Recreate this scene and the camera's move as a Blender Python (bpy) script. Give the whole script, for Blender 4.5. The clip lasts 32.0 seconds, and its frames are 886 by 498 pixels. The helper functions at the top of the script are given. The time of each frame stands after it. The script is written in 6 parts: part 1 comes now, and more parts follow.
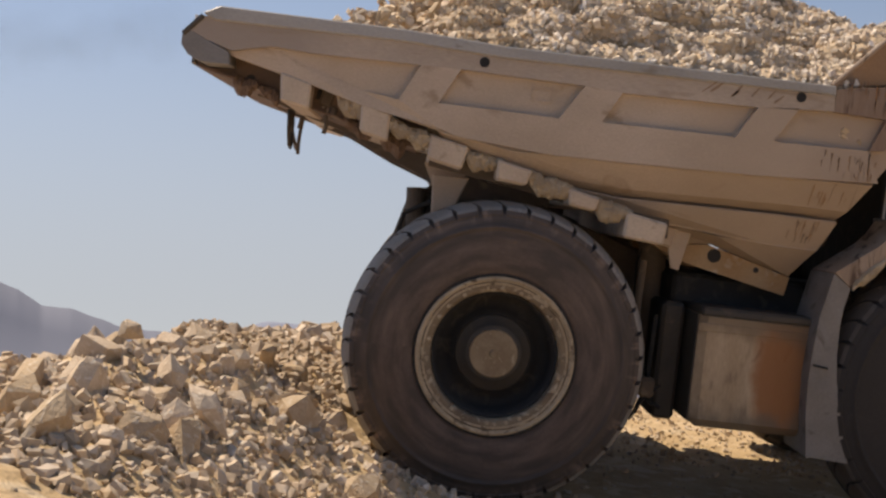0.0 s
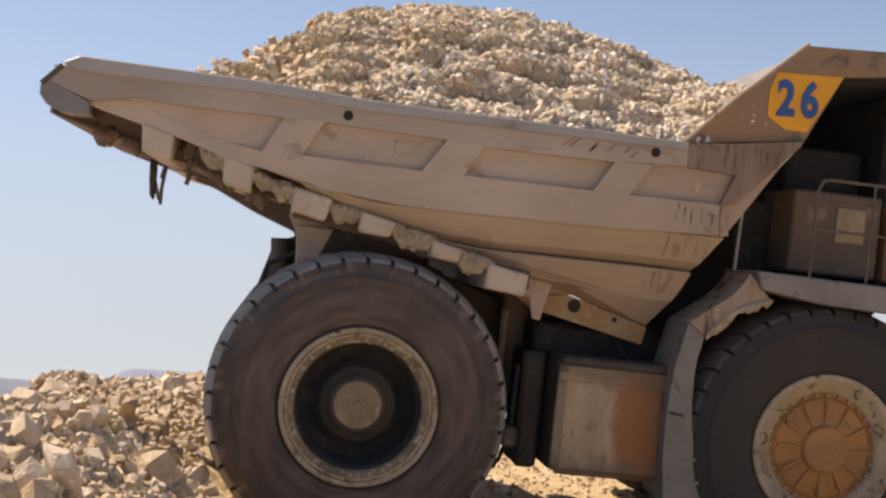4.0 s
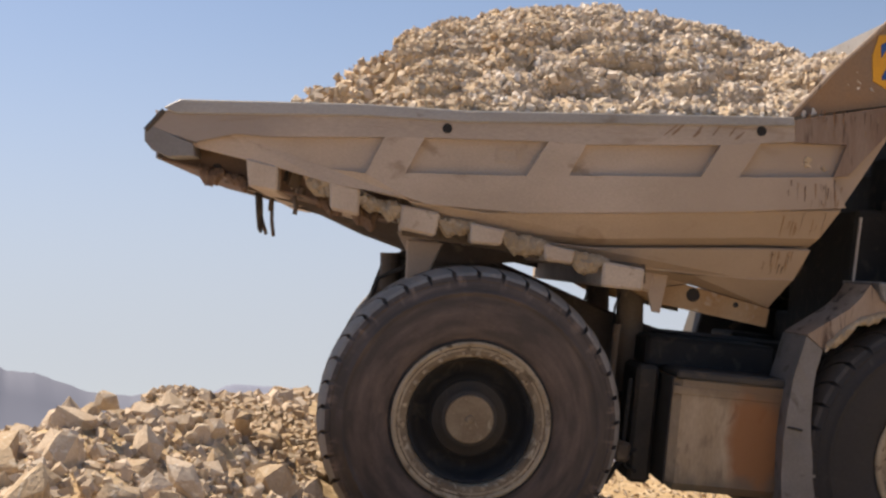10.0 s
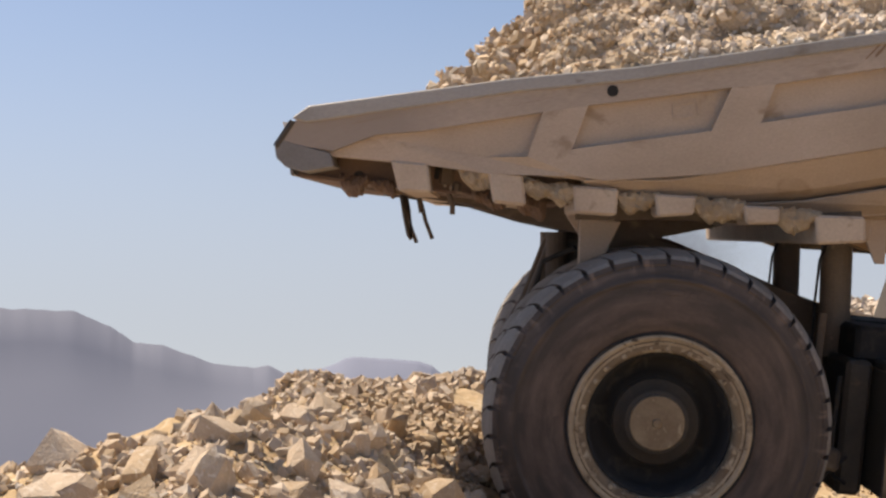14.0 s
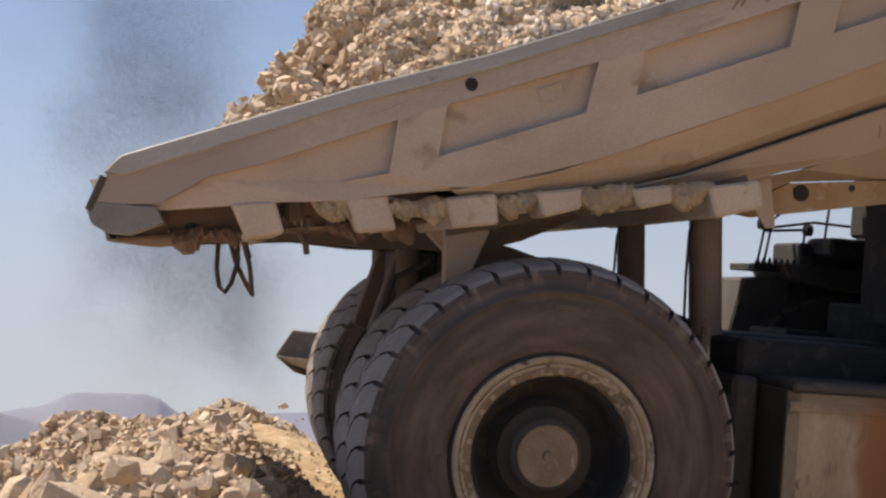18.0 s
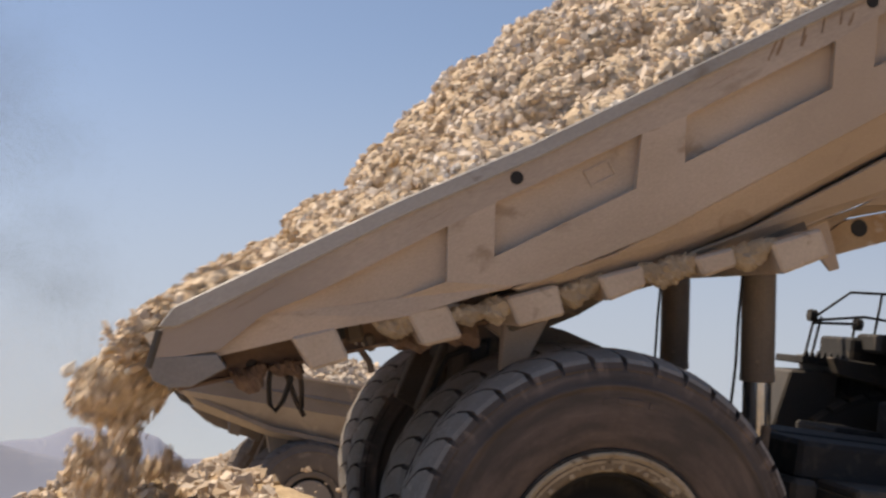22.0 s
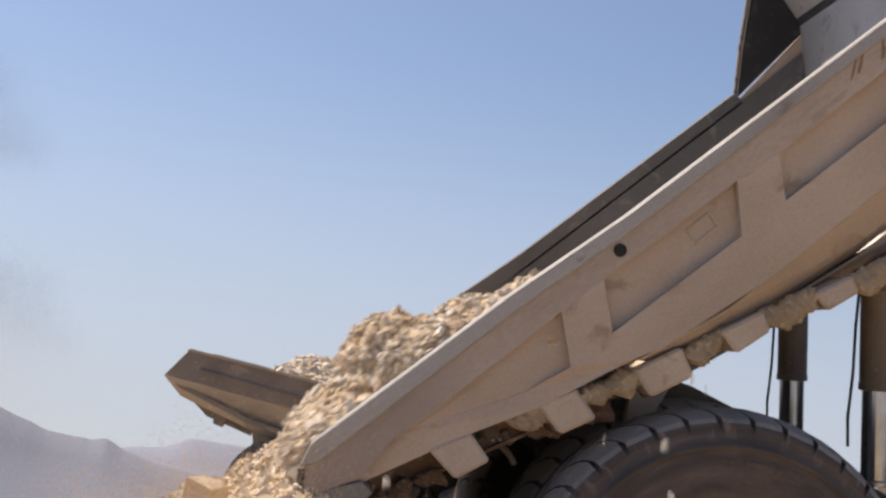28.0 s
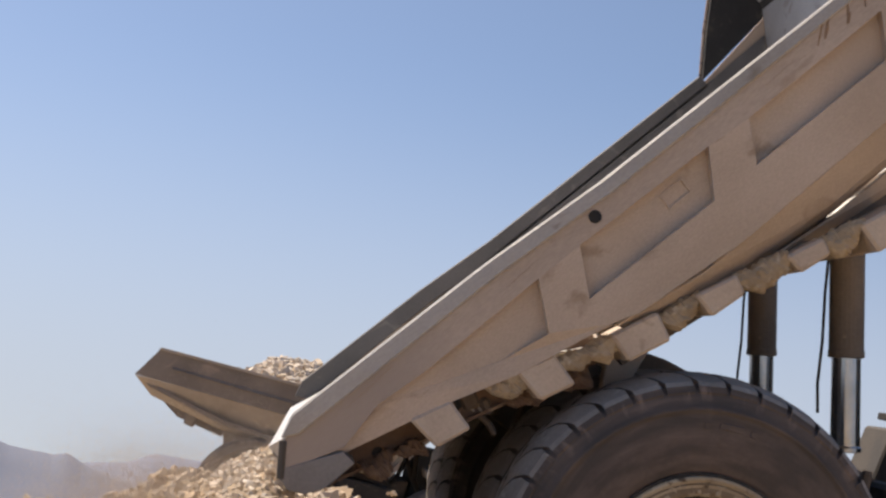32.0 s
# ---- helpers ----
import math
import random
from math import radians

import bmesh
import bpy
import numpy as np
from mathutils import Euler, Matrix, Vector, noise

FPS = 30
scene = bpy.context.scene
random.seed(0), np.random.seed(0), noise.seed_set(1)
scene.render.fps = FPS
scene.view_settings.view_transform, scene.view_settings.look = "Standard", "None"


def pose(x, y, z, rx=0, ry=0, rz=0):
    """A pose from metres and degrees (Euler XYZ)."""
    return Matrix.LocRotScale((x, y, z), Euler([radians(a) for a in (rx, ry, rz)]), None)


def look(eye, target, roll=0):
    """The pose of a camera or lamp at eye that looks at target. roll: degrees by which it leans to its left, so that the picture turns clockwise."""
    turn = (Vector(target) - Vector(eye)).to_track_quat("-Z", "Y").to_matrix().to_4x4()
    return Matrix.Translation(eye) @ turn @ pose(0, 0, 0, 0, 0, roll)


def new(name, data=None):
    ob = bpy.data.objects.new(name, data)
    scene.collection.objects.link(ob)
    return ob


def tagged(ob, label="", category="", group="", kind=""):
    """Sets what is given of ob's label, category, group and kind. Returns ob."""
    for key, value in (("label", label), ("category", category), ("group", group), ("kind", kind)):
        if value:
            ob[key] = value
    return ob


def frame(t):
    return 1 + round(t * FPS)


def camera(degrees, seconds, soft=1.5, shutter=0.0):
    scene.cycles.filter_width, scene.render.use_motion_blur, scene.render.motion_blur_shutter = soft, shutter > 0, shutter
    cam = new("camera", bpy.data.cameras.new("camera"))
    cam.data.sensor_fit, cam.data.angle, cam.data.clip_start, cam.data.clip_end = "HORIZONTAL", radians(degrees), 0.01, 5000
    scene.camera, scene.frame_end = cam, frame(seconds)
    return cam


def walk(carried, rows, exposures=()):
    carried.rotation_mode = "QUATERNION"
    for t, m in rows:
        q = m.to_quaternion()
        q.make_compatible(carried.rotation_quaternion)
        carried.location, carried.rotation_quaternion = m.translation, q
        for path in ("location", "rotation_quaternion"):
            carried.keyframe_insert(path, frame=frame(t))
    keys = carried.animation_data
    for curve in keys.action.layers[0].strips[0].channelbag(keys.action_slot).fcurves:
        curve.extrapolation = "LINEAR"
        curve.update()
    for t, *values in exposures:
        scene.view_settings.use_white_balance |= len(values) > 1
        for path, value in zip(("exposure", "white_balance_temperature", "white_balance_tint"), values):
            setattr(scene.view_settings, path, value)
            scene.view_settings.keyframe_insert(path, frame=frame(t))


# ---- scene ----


def aim(x, y, z, yaw, pitch, roll):
    """A camera pose: yaw clockwise from +y, pitch upwards, roll, in degrees."""
    return pose(x, y, z, 90 + pitch, 0, -yaw) @ pose(0, 0, 0, 0, 0, roll)


cam = camera(38.35, 32.0, soft=2.5, shutter=0.4)
PATH = [
    (0, -0.917, -18.237, 3.601, 1.184, -2.293, 0.712),
    (0.5, -0.901, -18.267, 3.613, 1.137, -2.366, 1.132),
    (1, -0.885, -18.291, 3.625, 1.270, -1.887, 0.540),
    (1.5, -0.872, -18.306, 3.636, 1.303, -1.720, 1.056),
    (2, -0.860, -18.313, 3.647, 1.547, -1.843, 1.105),
    (2.5, -0.851, -18.314, 3.658, 3.045, -1.893, 1.056),
    (3, -0.844, -18.316, 3.669, 6.890, -0.417, 1.093),
    (3.5, -0.839, -18.322, 3.680, 7.086, -0.239, 0.730),
    (5.5, -0.847, -18.390, 3.706, 6.422, -0.087, 1.189),
    (6, -0.843, -18.393, 3.705, 6.273, -0.014, 0.929),
    (6.5, -0.841, -18.390, 3.703, 6.497, 0.041, 0.702),
    (7, -0.845, -18.384, 3.698, 6.304, 0.056, 0.697),
    (7.5, -0.859, -18.377, 3.692, 4.576, 0.128, 0.685),
    (8, -0.879, -18.370, 3.685, 3.523, 0.138, 0.465),
    (8.5, -0.902, -18.363, 3.679, 3.335, 0.104, 0.428),
    (9, -0.930, -18.356, 3.673, 3.218, 0.220, 0.214),
    (9.5, -0.965, -18.336, 3.668, 3.229, 0.312, 0.207),
    (10, -1.007, -18.268, 3.665, 2.631, 0.427, 0.271),
    (10.5, -1.054, -18.120, 3.667, 2.576, 0.190, 0.123),
    (11, -1.106, -17.893, 3.676, 2.640, -0.329, -0.384),
    (11.5, -1.175, -17.640, 3.693, 2.685, -0.154, 0.297),
    (12, -1.254, -17.387, 3.714, 1.206, -0.148, 0.493),
    (12.5, -1.329, -17.147, 3.740, 0.415, -0.085, -0.326),
    (13, -1.401, -16.919, 3.758, 0.713, -0.346, -0.117),
    (13.5, -1.482, -16.693, 3.766, -2.729, -0.898, -0.053),
    (15.5, -2.048, -15.685, 3.606, 0.042, -0.186, -0.177),
    (16, -2.233, -15.377, 3.583, 1.787, -0.242, -0.722),
    (16.5, -2.418, -15.083, 3.570, 2.252, -0.648, -1.556),
    (17, -2.581, -14.854, 3.575, 3.055, -0.789, -1.531),
    (17.5, -2.715, -14.696, 3.596, 7.597, -0.866, -1.854),
    (18, -2.813, -14.578, 3.623, 9.547, 0.259, -1.113),
    (18.5, -2.894, -14.464, 3.655, 10.055, 0.054, -1.012),
    (19, -2.971, -14.350, 3.689, 9.527, 0.812, -1.034),
    (19.5, -3.043, -14.245, 3.725, 5.679, 1.483, 0.802),
    (20, -3.107, -14.174, 3.761, 5.836, 1.293, 1.584),
    (20.5, -3.159, -14.142, 3.794, 6.343, 1.084, 1.514),
    (21, -3.196, -14.143, 3.822, 6.915, 1.375, 1.942),
    (21.5, -3.223, -14.168, 3.849, 7.282, 2.652, 2.799),
    (22, -3.244, -14.202, 3.871, 9.074, 2.711, 2.145),
    (22.5, -3.262, -14.238, 3.891, 10.710, 3.130, 2.777),
    (23, -3.278, -14.268, 3.908, 7.164, 3.537, 3.538),
    (23.5, -3.290, -14.289, 3.922, 3.185, 3.132, 3.841),
    (24, -3.298, -14.299, 3.933, 1.651, 2.816, 4.703),
    (24.5, -3.302, -14.300, 3.942, 2.147, 2.863, 5.006),
    (25, -3.304, -14.297, 3.948, 2.392, 3.493, 4.361),
    (25.5, -3.307, -14.293, 3.952, 2.683, 3.741, 4.762),
    (26, -3.310, -14.292, 3.954, 2.951, 3.840, 5.412),
    (26.5, -3.315, -14.291, 3.953, 3.107, 3.901, 5.293),
    (28.5, -3.330, -14.282, 3.872, 3.385, 3.982, 6.829),
    (29, -3.348, -14.291, 3.812, 3.543, 4.133, 6.903),
    (29.5, -3.363, -14.304, 3.749, 3.675, 4.121, 6.690),
    (30, -3.380, -14.314, 3.681, 3.971, 4.290, 6.571),
    (30.5, -3.394, -14.316, 3.612, 4.048, 4.406, 6.698),
    (31, -3.401, -14.312, 3.547, 4.215, 4.541, 7.145),
    (31.5, -3.397, -14.306, 3.486, 4.377, 4.656, 6.693),
    (32, -3.383, -14.299, 3.428, 4.639, 4.871, 6.956),
]
walk(cam, [(r[0], aim(*r[1:])) for r in PATH], exposures=[(t, e, k, 14) for t, e, k in ((0, 0.04, 7400), (1, 0.06, 7400), (2, 0.40, 7400), (7, 0.40, 7350), (8, 0.28, 7300), (9, 0.27, 7250), (11, 0.26, 7250), (13, 0.19, 7250), (16, 0.2, 7150), (20, 0.19, 7250), (22, 0.13, 7250), (23, 0.30, 7350), (26, 0.34, 7450), (29, 0.22, 6950), (32, 0.24, 6950))])

# ---------------------------------------------------------------- light
SUN_TO = Vector((-0.50, 0.42, 0.95)).normalized()
world = bpy.data.worlds.new("desert_sky")
scene.world = world
world.use_nodes = True
wn = world.node_tree
wn.nodes.clear()
sky = wn.nodes.new("ShaderNodeTexSky")
sky.sky_type = "NISHITA"
sky.sun_disc = False
sky.sun_elevation = math.asin(SUN_TO.z)
sky.sun_rotation = math.atan2(SUN_TO.x, SUN_TO.y)
sky.altitude = 1200
sky.air_density, sky.dust_density, sky.ozone_density = 1.05, 1.1, 0.9
bg = wn.nodes.new("ShaderNodeBackground")
bg.inputs["Strength"].default_value = 0.120
out = wn.nodes.new("ShaderNodeOutputWorld")
# the place stands high over the plain: the sky's horizon lies below the level of the eye
wco = wn.nodes.new("ShaderNodeTexCoord")
wadd = wn.nodes.new("ShaderNodeVectorMath")
wadd.operation = "ADD"
wadd.inputs[1].default_value = (0, 0, 0.17)
wn.links.new(wco.outputs["Generated"], wadd.inputs[0])
wn.links.new(wadd.outputs[0], sky.inputs[0])
# pale dust haze that thins out upwards from the horizon, all around
wsep = wn.nodes.new("ShaderNodeSeparateXYZ")
wn.links.new(wco.outputs["Generated"], wsep.inputs[0])
wrange = wn.nodes.new("ShaderNodeMapRange")
wrange.interpolation_type = "SMOOTHSTEP"
wrange.inputs["From Min"].default_value, wrange.inputs["From Max"].default_value = -0.10, 0.24
wrange.inputs["To Min"].default_value, wrange.inputs["To Max"].default_value = 0.85, 0.0
wn.links.new(wsep.outputs["Z"], wrange.inputs["Value"])
wmix = wn.nodes.new("ShaderNodeMix")
wmix.data_type = "RGBA"
wmix.inputs[7].default_value = (3.60, 4.05, 4.80, 1)
wn.links.new(wrange.outputs[0], wmix.inputs[0])
wn.links.new(sky.outputs[0], wmix.inputs[6])
wn.links.new(wmix.outputs[2], bg.inputs[0])
wn.links.new(bg.outputs[0], out.inputs[0])
sun = new("sun", bpy.data.lights.new("sun", "SUN"))
sun.data.energy = 5.4
sun.data.angle = radians(0.55)
sun.data.color = (1.0, 0.90, 0.76)
sun.matrix_world = look(SUN_TO * 80, (0, 0, 0))


# ---------------------------------------------------------------- materials
def material(name, base, second=None, third=None, rough=0.8, metal=0.0, scale=3.0, fine=40.0, bump=0.3, island=0.0,
             spots=0.55, random_per=None, stretch=(1, 1, 1), alpha=1.0, depth=0.02):
    """Base colour broken by a broad noise towards second, by sharp patches of third, and by fine grain; with bump."""
    m = bpy.data.materials.new(name)
    m.use_nodes = True
    nt = m.node_tree
    bsdf = nt.nodes["Principled BSDF"]
    bsdf.inputs["Roughness"].default_value = rough
    bsdf.inputs["Metallic"].default_value = metal
    bsdf.inputs["Alpha"].default_value = alpha
    co = nt.nodes.new("ShaderNodeTexCoord")
    mp = nt.nodes.new("ShaderNodeMapping")
    mp.inputs["Scale"].default_value = stretch
    nt.links.new(co.outputs["Object"], mp.inputs[0])

    def tex(sc, detail=6, dist=0.3):
        n = nt.nodes.new("ShaderNodeTexNoise")
        n.inputs["Scale"].default_value, n.inputs["Detail"].default_value = sc, detail
        n.inputs["Distortion"].default_value = dist
        nt.links.new(mp.outputs[0], n.inputs["Vector"])
        return n.outputs["Fac"]

    def ramp(sock, a, b):
        r = nt.nodes.new("ShaderNodeMapRange")
        r.inputs["From Min"].default_value, r.inputs["From Max"].default_value = a, b
        nt.links.new(sock, r.inputs["Value"])
        return r.outputs[0]

    def mix(fac, a, b, mode="MIX"):
        x = nt.nodes.new("ShaderNodeMix")
        x.data_type, x.blend_type = "RGBA", mode
        for i, v in ((0, fac), (6, a), (7, b)):
            if isinstance(v, (tuple, list)):
                x.inputs[i].default_value = (*v, 1)
            elif isinstance(v, (int, float)):
                x.inputs[i].default_value = v
            else:
                nt.links.new(v, x.inputs[i])
        return x.outputs[2]

    col = mix(ramp(tex(scale), 0.35, 0.65), base, second or tuple(0.75 * v for v in base))
    if third:
        col = mix(ramp(tex(scale * 2.3, 8, 0.8), spots, spots + 0.1), col, third)
    grain = ramp(tex(fine, 8), 0.25, 0.75)
    if fine > 0.01:
        col = mix(0.35, col, mix(grain, (0.45, 0.45, 0.45), (1.0, 1.0, 1.0)), "MULTIPLY")
    if island:
        if random_per == "object":
            rnd = nt.nodes.new("ShaderNodeObjectInfo").outputs["Random"]
        else:
            rnd = nt.nodes.new("ShaderNodeNewGeometry").outputs["Random Per Island"]
        hsv = nt.nodes.new("ShaderNodeHueSaturation")
        nt.links.new(ramp(rnd, 0, 1), hsv.inputs["Value"])
        r2 = nt.nodes.new("ShaderNodeMapRange")
        r2.inputs["To Min"].default_value, r2.inputs["To Max"].default_value = 1 - island, 1 + island
        nt.links.new(rnd, r2.inputs["Value"])
        nt.links.new(r2.outputs[0], hsv.inputs["Value"])
        r3 = nt.nodes.new("ShaderNodeMapRange")
        r3.inputs["From Max"].default_value = 0.37
        r3.inputs["To Min"].default_value, r3.inputs["To Max"].default_value = 0.7, 1.1
        fr = nt.nodes.new("ShaderNodeMath")
        fr.operation = "PINGPONG"
        fr.inputs[1].default_value = 0.37
        nt.links.new(rnd, fr.inputs[0])
        nt.links.new(fr.outputs[0], r3.inputs["Value"])
        nt.links.new(r3.outputs[0], hsv.inputs["Saturation"])
        nt.links.new(col, hsv.inputs["Color"])
        col = hsv.outputs[0]
    nt.links.new(col, bsdf.inputs["Base Color"])
    if bump:
        b = nt.nodes.new("ShaderNodeBump")
        b.inputs["Strength"].default_value, b.inputs["Distance"].default_value = bump, depth
        nt.links.new(tex(fine * 0.6, 10), b.inputs["Height"])
        nt.links.new(b.outputs[0], bsdf.inputs["Normal"])
    return m


M_TAN = material("dusty_tan_paint", (0.57, 0.458, 0.362), (0.485, 0.385, 0.295), (0.40, 0.30, 0.215), 0.75, 0, 0.8, 30, 0.12, spots=0.62, stretch=(1, 1, 2.2))
M_PLATE = material("grey_tan_paint", (0.52, 0.43, 0.355), (0.43, 0.35, 0.285), (0.36, 0.275, 0.205), 0.72, 0, 0.9, 28, 0.14, spots=0.6, stretch=(0.6, 1, 2.0))
M_TAN_STREAK = material("scraped_tan_paint", (0.43, 0.335, 0.26), (0.33, 0.235, 0.17), (0.12, 0.075, 0.052), 0.75, 0, 1.3, 26, 0.15, spots=0.54, stretch=(2.4, 1, 0.45))
M_FRONT = material("rust_browned_paint", (0.31, 0.225, 0.17), (0.235, 0.15, 0.105), (0.14, 0.085, 0.06), 0.75, 0, 1.3, 26, 0.15, spots=0.58, stretch=(2.6, 1, 0.4))
M_GREY = material("worn_grey_steel", (0.40, 0.37, 0.34), (0.31, 0.28, 0.26), (0.48, 0.45, 0.42), 0.5, 0.25, 1.2, 30, 0.12, spots=0.6)
M_RAIL = material("scuffed_bright_rail", (0.43, 0.41, 0.39), (0.35, 0.33, 0.305), (0.25, 0.215, 0.18), 0.5, 0.1, 1.6, 40, 0.2, spots=0.62, stretch=(0.5, 1, 1))
M_FLOOR = material("polished_steel_floor", (0.74, 0.72, 0.69), (0.66, 0.635, 0.60), (0.52, 0.48, 0.43), 0.4, 0.3, 1.0, 30, 0.1, spots=0.62, stretch=(0.4, 1, 1))
M_FENDER = material("dented_grey_fender", (0.27, 0.255, 0.245), (0.20, 0.185, 0.175), (0.13, 0.11, 0.095), 0.6, 0.1, 1.4, 30, 0.15, spots=0.6)
# worn steel, with the shade of the inner walls in its colour
M_LINER = material("worn_liner_with_shade", (0.15, 0.14, 0.135), (0.11, 0.105, 0.10), (0.22, 0.20, 0.18), 0.55, 0.2, 1.2, 30, 0.15, spots=0.6)
M_DARK = material("dark_steel_and_shade", (0.055, 0.05, 0.046), (0.09, 0.075, 0.06), (0.13, 0.10, 0.075), 0.7, 0, 1.3, 26, 0.2, spots=0.62)
M_BLACK = material("black_paint_and_shade", (0.022, 0.021, 0.021), (0.032, 0.03, 0.029), (0.055, 0.047, 0.04), 0.85, 0, 2, 30, 0.1)
M_BROWN = material("brown_dusty_frame", (0.16, 0.12, 0.09), (0.11, 0.085, 0.065), (0.22, 0.165, 0.115), 0.8, 0, 1.4, 30, 0.25, spots=0.58)
M_ORANGE = material("faded_orange_paint", (0.36, 0.19, 0.085), (0.27, 0.14, 0.065), (0.14, 0.09, 0.06), 0.6, 0, 1.2, 30, 0.12, spots=0.6)
M_SILL = material("worn_tan_beam", (0.45, 0.32, 0.19), (0.38, 0.23, 0.11), (0.50, 0.40, 0.30), 0.75, 0, 1.4, 28, 0.15, spots=0.56)
M_CHEEK = material("dusty_brown_cheek", (0.27, 0.19, 0.13), (0.36, 0.20, 0.095), (0.15, 0.11, 0.085), 0.7, 0, 1.0, 28, 0.12, spots=0.58)
M_TANK = material("rusty_tank_paint", (0.54, 0.42, 0.29), (0.45, 0.335, 0.215), (0.31, 0.225, 0.15), 0.8, 0, 1.5, 24, 0.25, spots=0.6, stretch=(2.2, 1, 0.6))
M_RUST = material("rust_brown", (0.36, 0.17, 0.07), (0.21, 0.12, 0.07), (0.16, 0.09, 0.055), 0.85, 0, 1.4, 26, 0.25, spots=0.6, stretch=(1.8, 1.6, 0.55))
M_RUBBER_DARK = material("black_tyre_rubber", (0.048, 0.041, 0.038), (0.037, 0.033, 0.031), (0.09, 0.075, 0.063), 0.8, 0, 1.3, 24, 0.18, spots=0.66)
M_TREAD_DARK = material("black_tread_rubber", (0.12, 0.102, 0.088), (0.08, 0.068, 0.06), (0.16, 0.135, 0.11), 0.85, 0, 2.5, 30, 0.3, spots=0.62)
M_RUBBER = material("dusty_tyre_rubber", (0.152, 0.11, 0.089), (0.112, 0.083, 0.069), (0.19, 0.14, 0.112), 0.8, 0, 1.1, 24, 0.18, spots=0.64)
M_TREAD = material("worn_tread_rubber", (0.33, 0.30, 0.27), (0.25, 0.225, 0.20), (0.42, 0.38, 0.335), 0.85, 0, 2.5, 30, 0.3, spots=0.6)
M_RIM = material("dusty_cream_rim", (0.54, 0.44, 0.31), (0.40, 0.31, 0.205), (0.13, 0.09, 0.055), 0.85, 0, 2.6, 26, 0.3, spots=0.56)
M_RIM_BAND = material("mottled_rim_band", (0.30, 0.23, 0.15), (0.20, 0.145, 0.095), (0.55, 0.46, 0.335), 0.85, 0, 3.2, 24, 0.35, spots=0.55)
M_HUB = material("dusty_hub_plate", (0.39, 0.30, 0.195), (0.28, 0.205, 0.13), (0.50, 0.41, 0.285), 0.85, 0, 4, 30, 0.25, spots=0.6)
M_FRONT_HUB = material("worn_yellow_hub", (0.50, 0.24, 0.07), (0.36, 0.19, 0.08), (0.22, 0.15, 0.09), 0.7, 0, 2.4, 30, 0.15, spots=0.62)
M_YELLOW = material("yellow_sign_paint", (0.92, 0.43, 0.02), (0.80, 0.37, 0.02), (0.40, 0.24, 0.07), 0.5, 0, 1.6, 40, 0.06, spots=0.7)
M_BLUE = material("blue_digit_paint", (0.02, 0.09, 0.32), (0.03, 0.11, 0.34), None, 0.5, 0, 4, 40, 0.05)
M_CHROME = material("oiled_chrome_rod", (0.55, 0.54, 0.52), (0.45, 0.44, 0.42), None, 0.22, 0.9, 3, 40, 0.03)
M_SLEEVE = material("dusty_cylinder_sleeve", (0.26, 0.205, 0.155), (0.19, 0.15, 0.115), (0.34, 0.265, 0.195), 0.7, 0, 1.5, 30, 0.15, spots=0.6)
M_DIRT = material("caked_pale_dirt", (0.48, 0.38, 0.265), (0.38, 0.295, 0.20), (0.55, 0.45, 0.325), 0.95, 0, 3, 22, 0.9, spots=0.55, depth=0.04)
M_TAIL = material("rust_brown_tail", (0.20, 0.125, 0.085), (0.14, 0.09, 0.062), (0.30, 0.21, 0.145), 0.85, 0, 1.6, 26, 0.3, spots=0.56)
M_PAD = material("pale_bolster_end", (0.62, 0.51, 0.40), (0.53, 0.425, 0.33), (0.44, 0.34, 0.25), 0.8, 0, 2.5, 30, 0.25, spots=0.6)
M_ROCK = material("limestone_rock", (0.58, 0.455, 0.32), (0.50, 0.37, 0.24), (0.68, 0.59, 0.47), 0.9, 0, 1.7, 14, 0.6, island=0.22, spots=0.57, depth=0.03)
M_LOAD = material("pale_limestone_rubble", (0.71, 0.595, 0.46), (0.61, 0.485, 0.35), (0.79, 0.72, 0.63), 0.9, 0, 1.5, 14, 0.6, island=0.27, spots=0.57, depth=0.03)
M_PALE = material("pale_broken_stone", (0.80, 0.73, 0.62), (0.72, 0.63, 0.50), (0.86, 0.82, 0.74), 0.9, 0, 1.5, 14, 0.5, island=0.2, random_per="object", spots=0.57, depth=0.03)
M_SPILL = material("sandy_brown_rubble", (0.65, 0.50, 0.335), (0.55, 0.405, 0.255), (0.73, 0.62, 0.47), 0.9, 0, 1.5, 14, 0.6, island=0.25, spots=0.57, depth=0.03)
M_FINES = material("crushed_fines", (0.60, 0.475, 0.335), (0.50, 0.385, 0.26), (0.68, 0.57, 0.43), 0.95, 0, 4, 34, 1.0, spots=0.55, depth=0.03)
M_SOIL = material("sandy_rubble_soil", (0.55, 0.405, 0.24), (0.47, 0.335, 0.18), (0.63, 0.50, 0.33), 0.95, 0, 1.2, 12, 1.0, spots=0.54, depth=0.06)
# the next three colours have the haze of distance painted in
M_PLAIN = material("haze_painted_plain", (0.20, 0.205, 0.26), (0.19, 0.195, 0.25), (0.215, 0.215, 0.265), 1.0, 0, 0.002, 0.05, 0.0, spots=0.55, stretch=(1, 3, 1))
M_RANGE = material("haze_painted_range", (0.185, 0.205, 0.265), (0.18, 0.20, 0.258), None, 1.0, 0, 0.0006, 0.0002, 0.0)
M_MESA = material("haze_painted_mesa", (0.20, 0.225, 0.30), (0.196, 0.22, 0.294), None, 1.0, 0, 0.0006, 0.0002, 0.0)


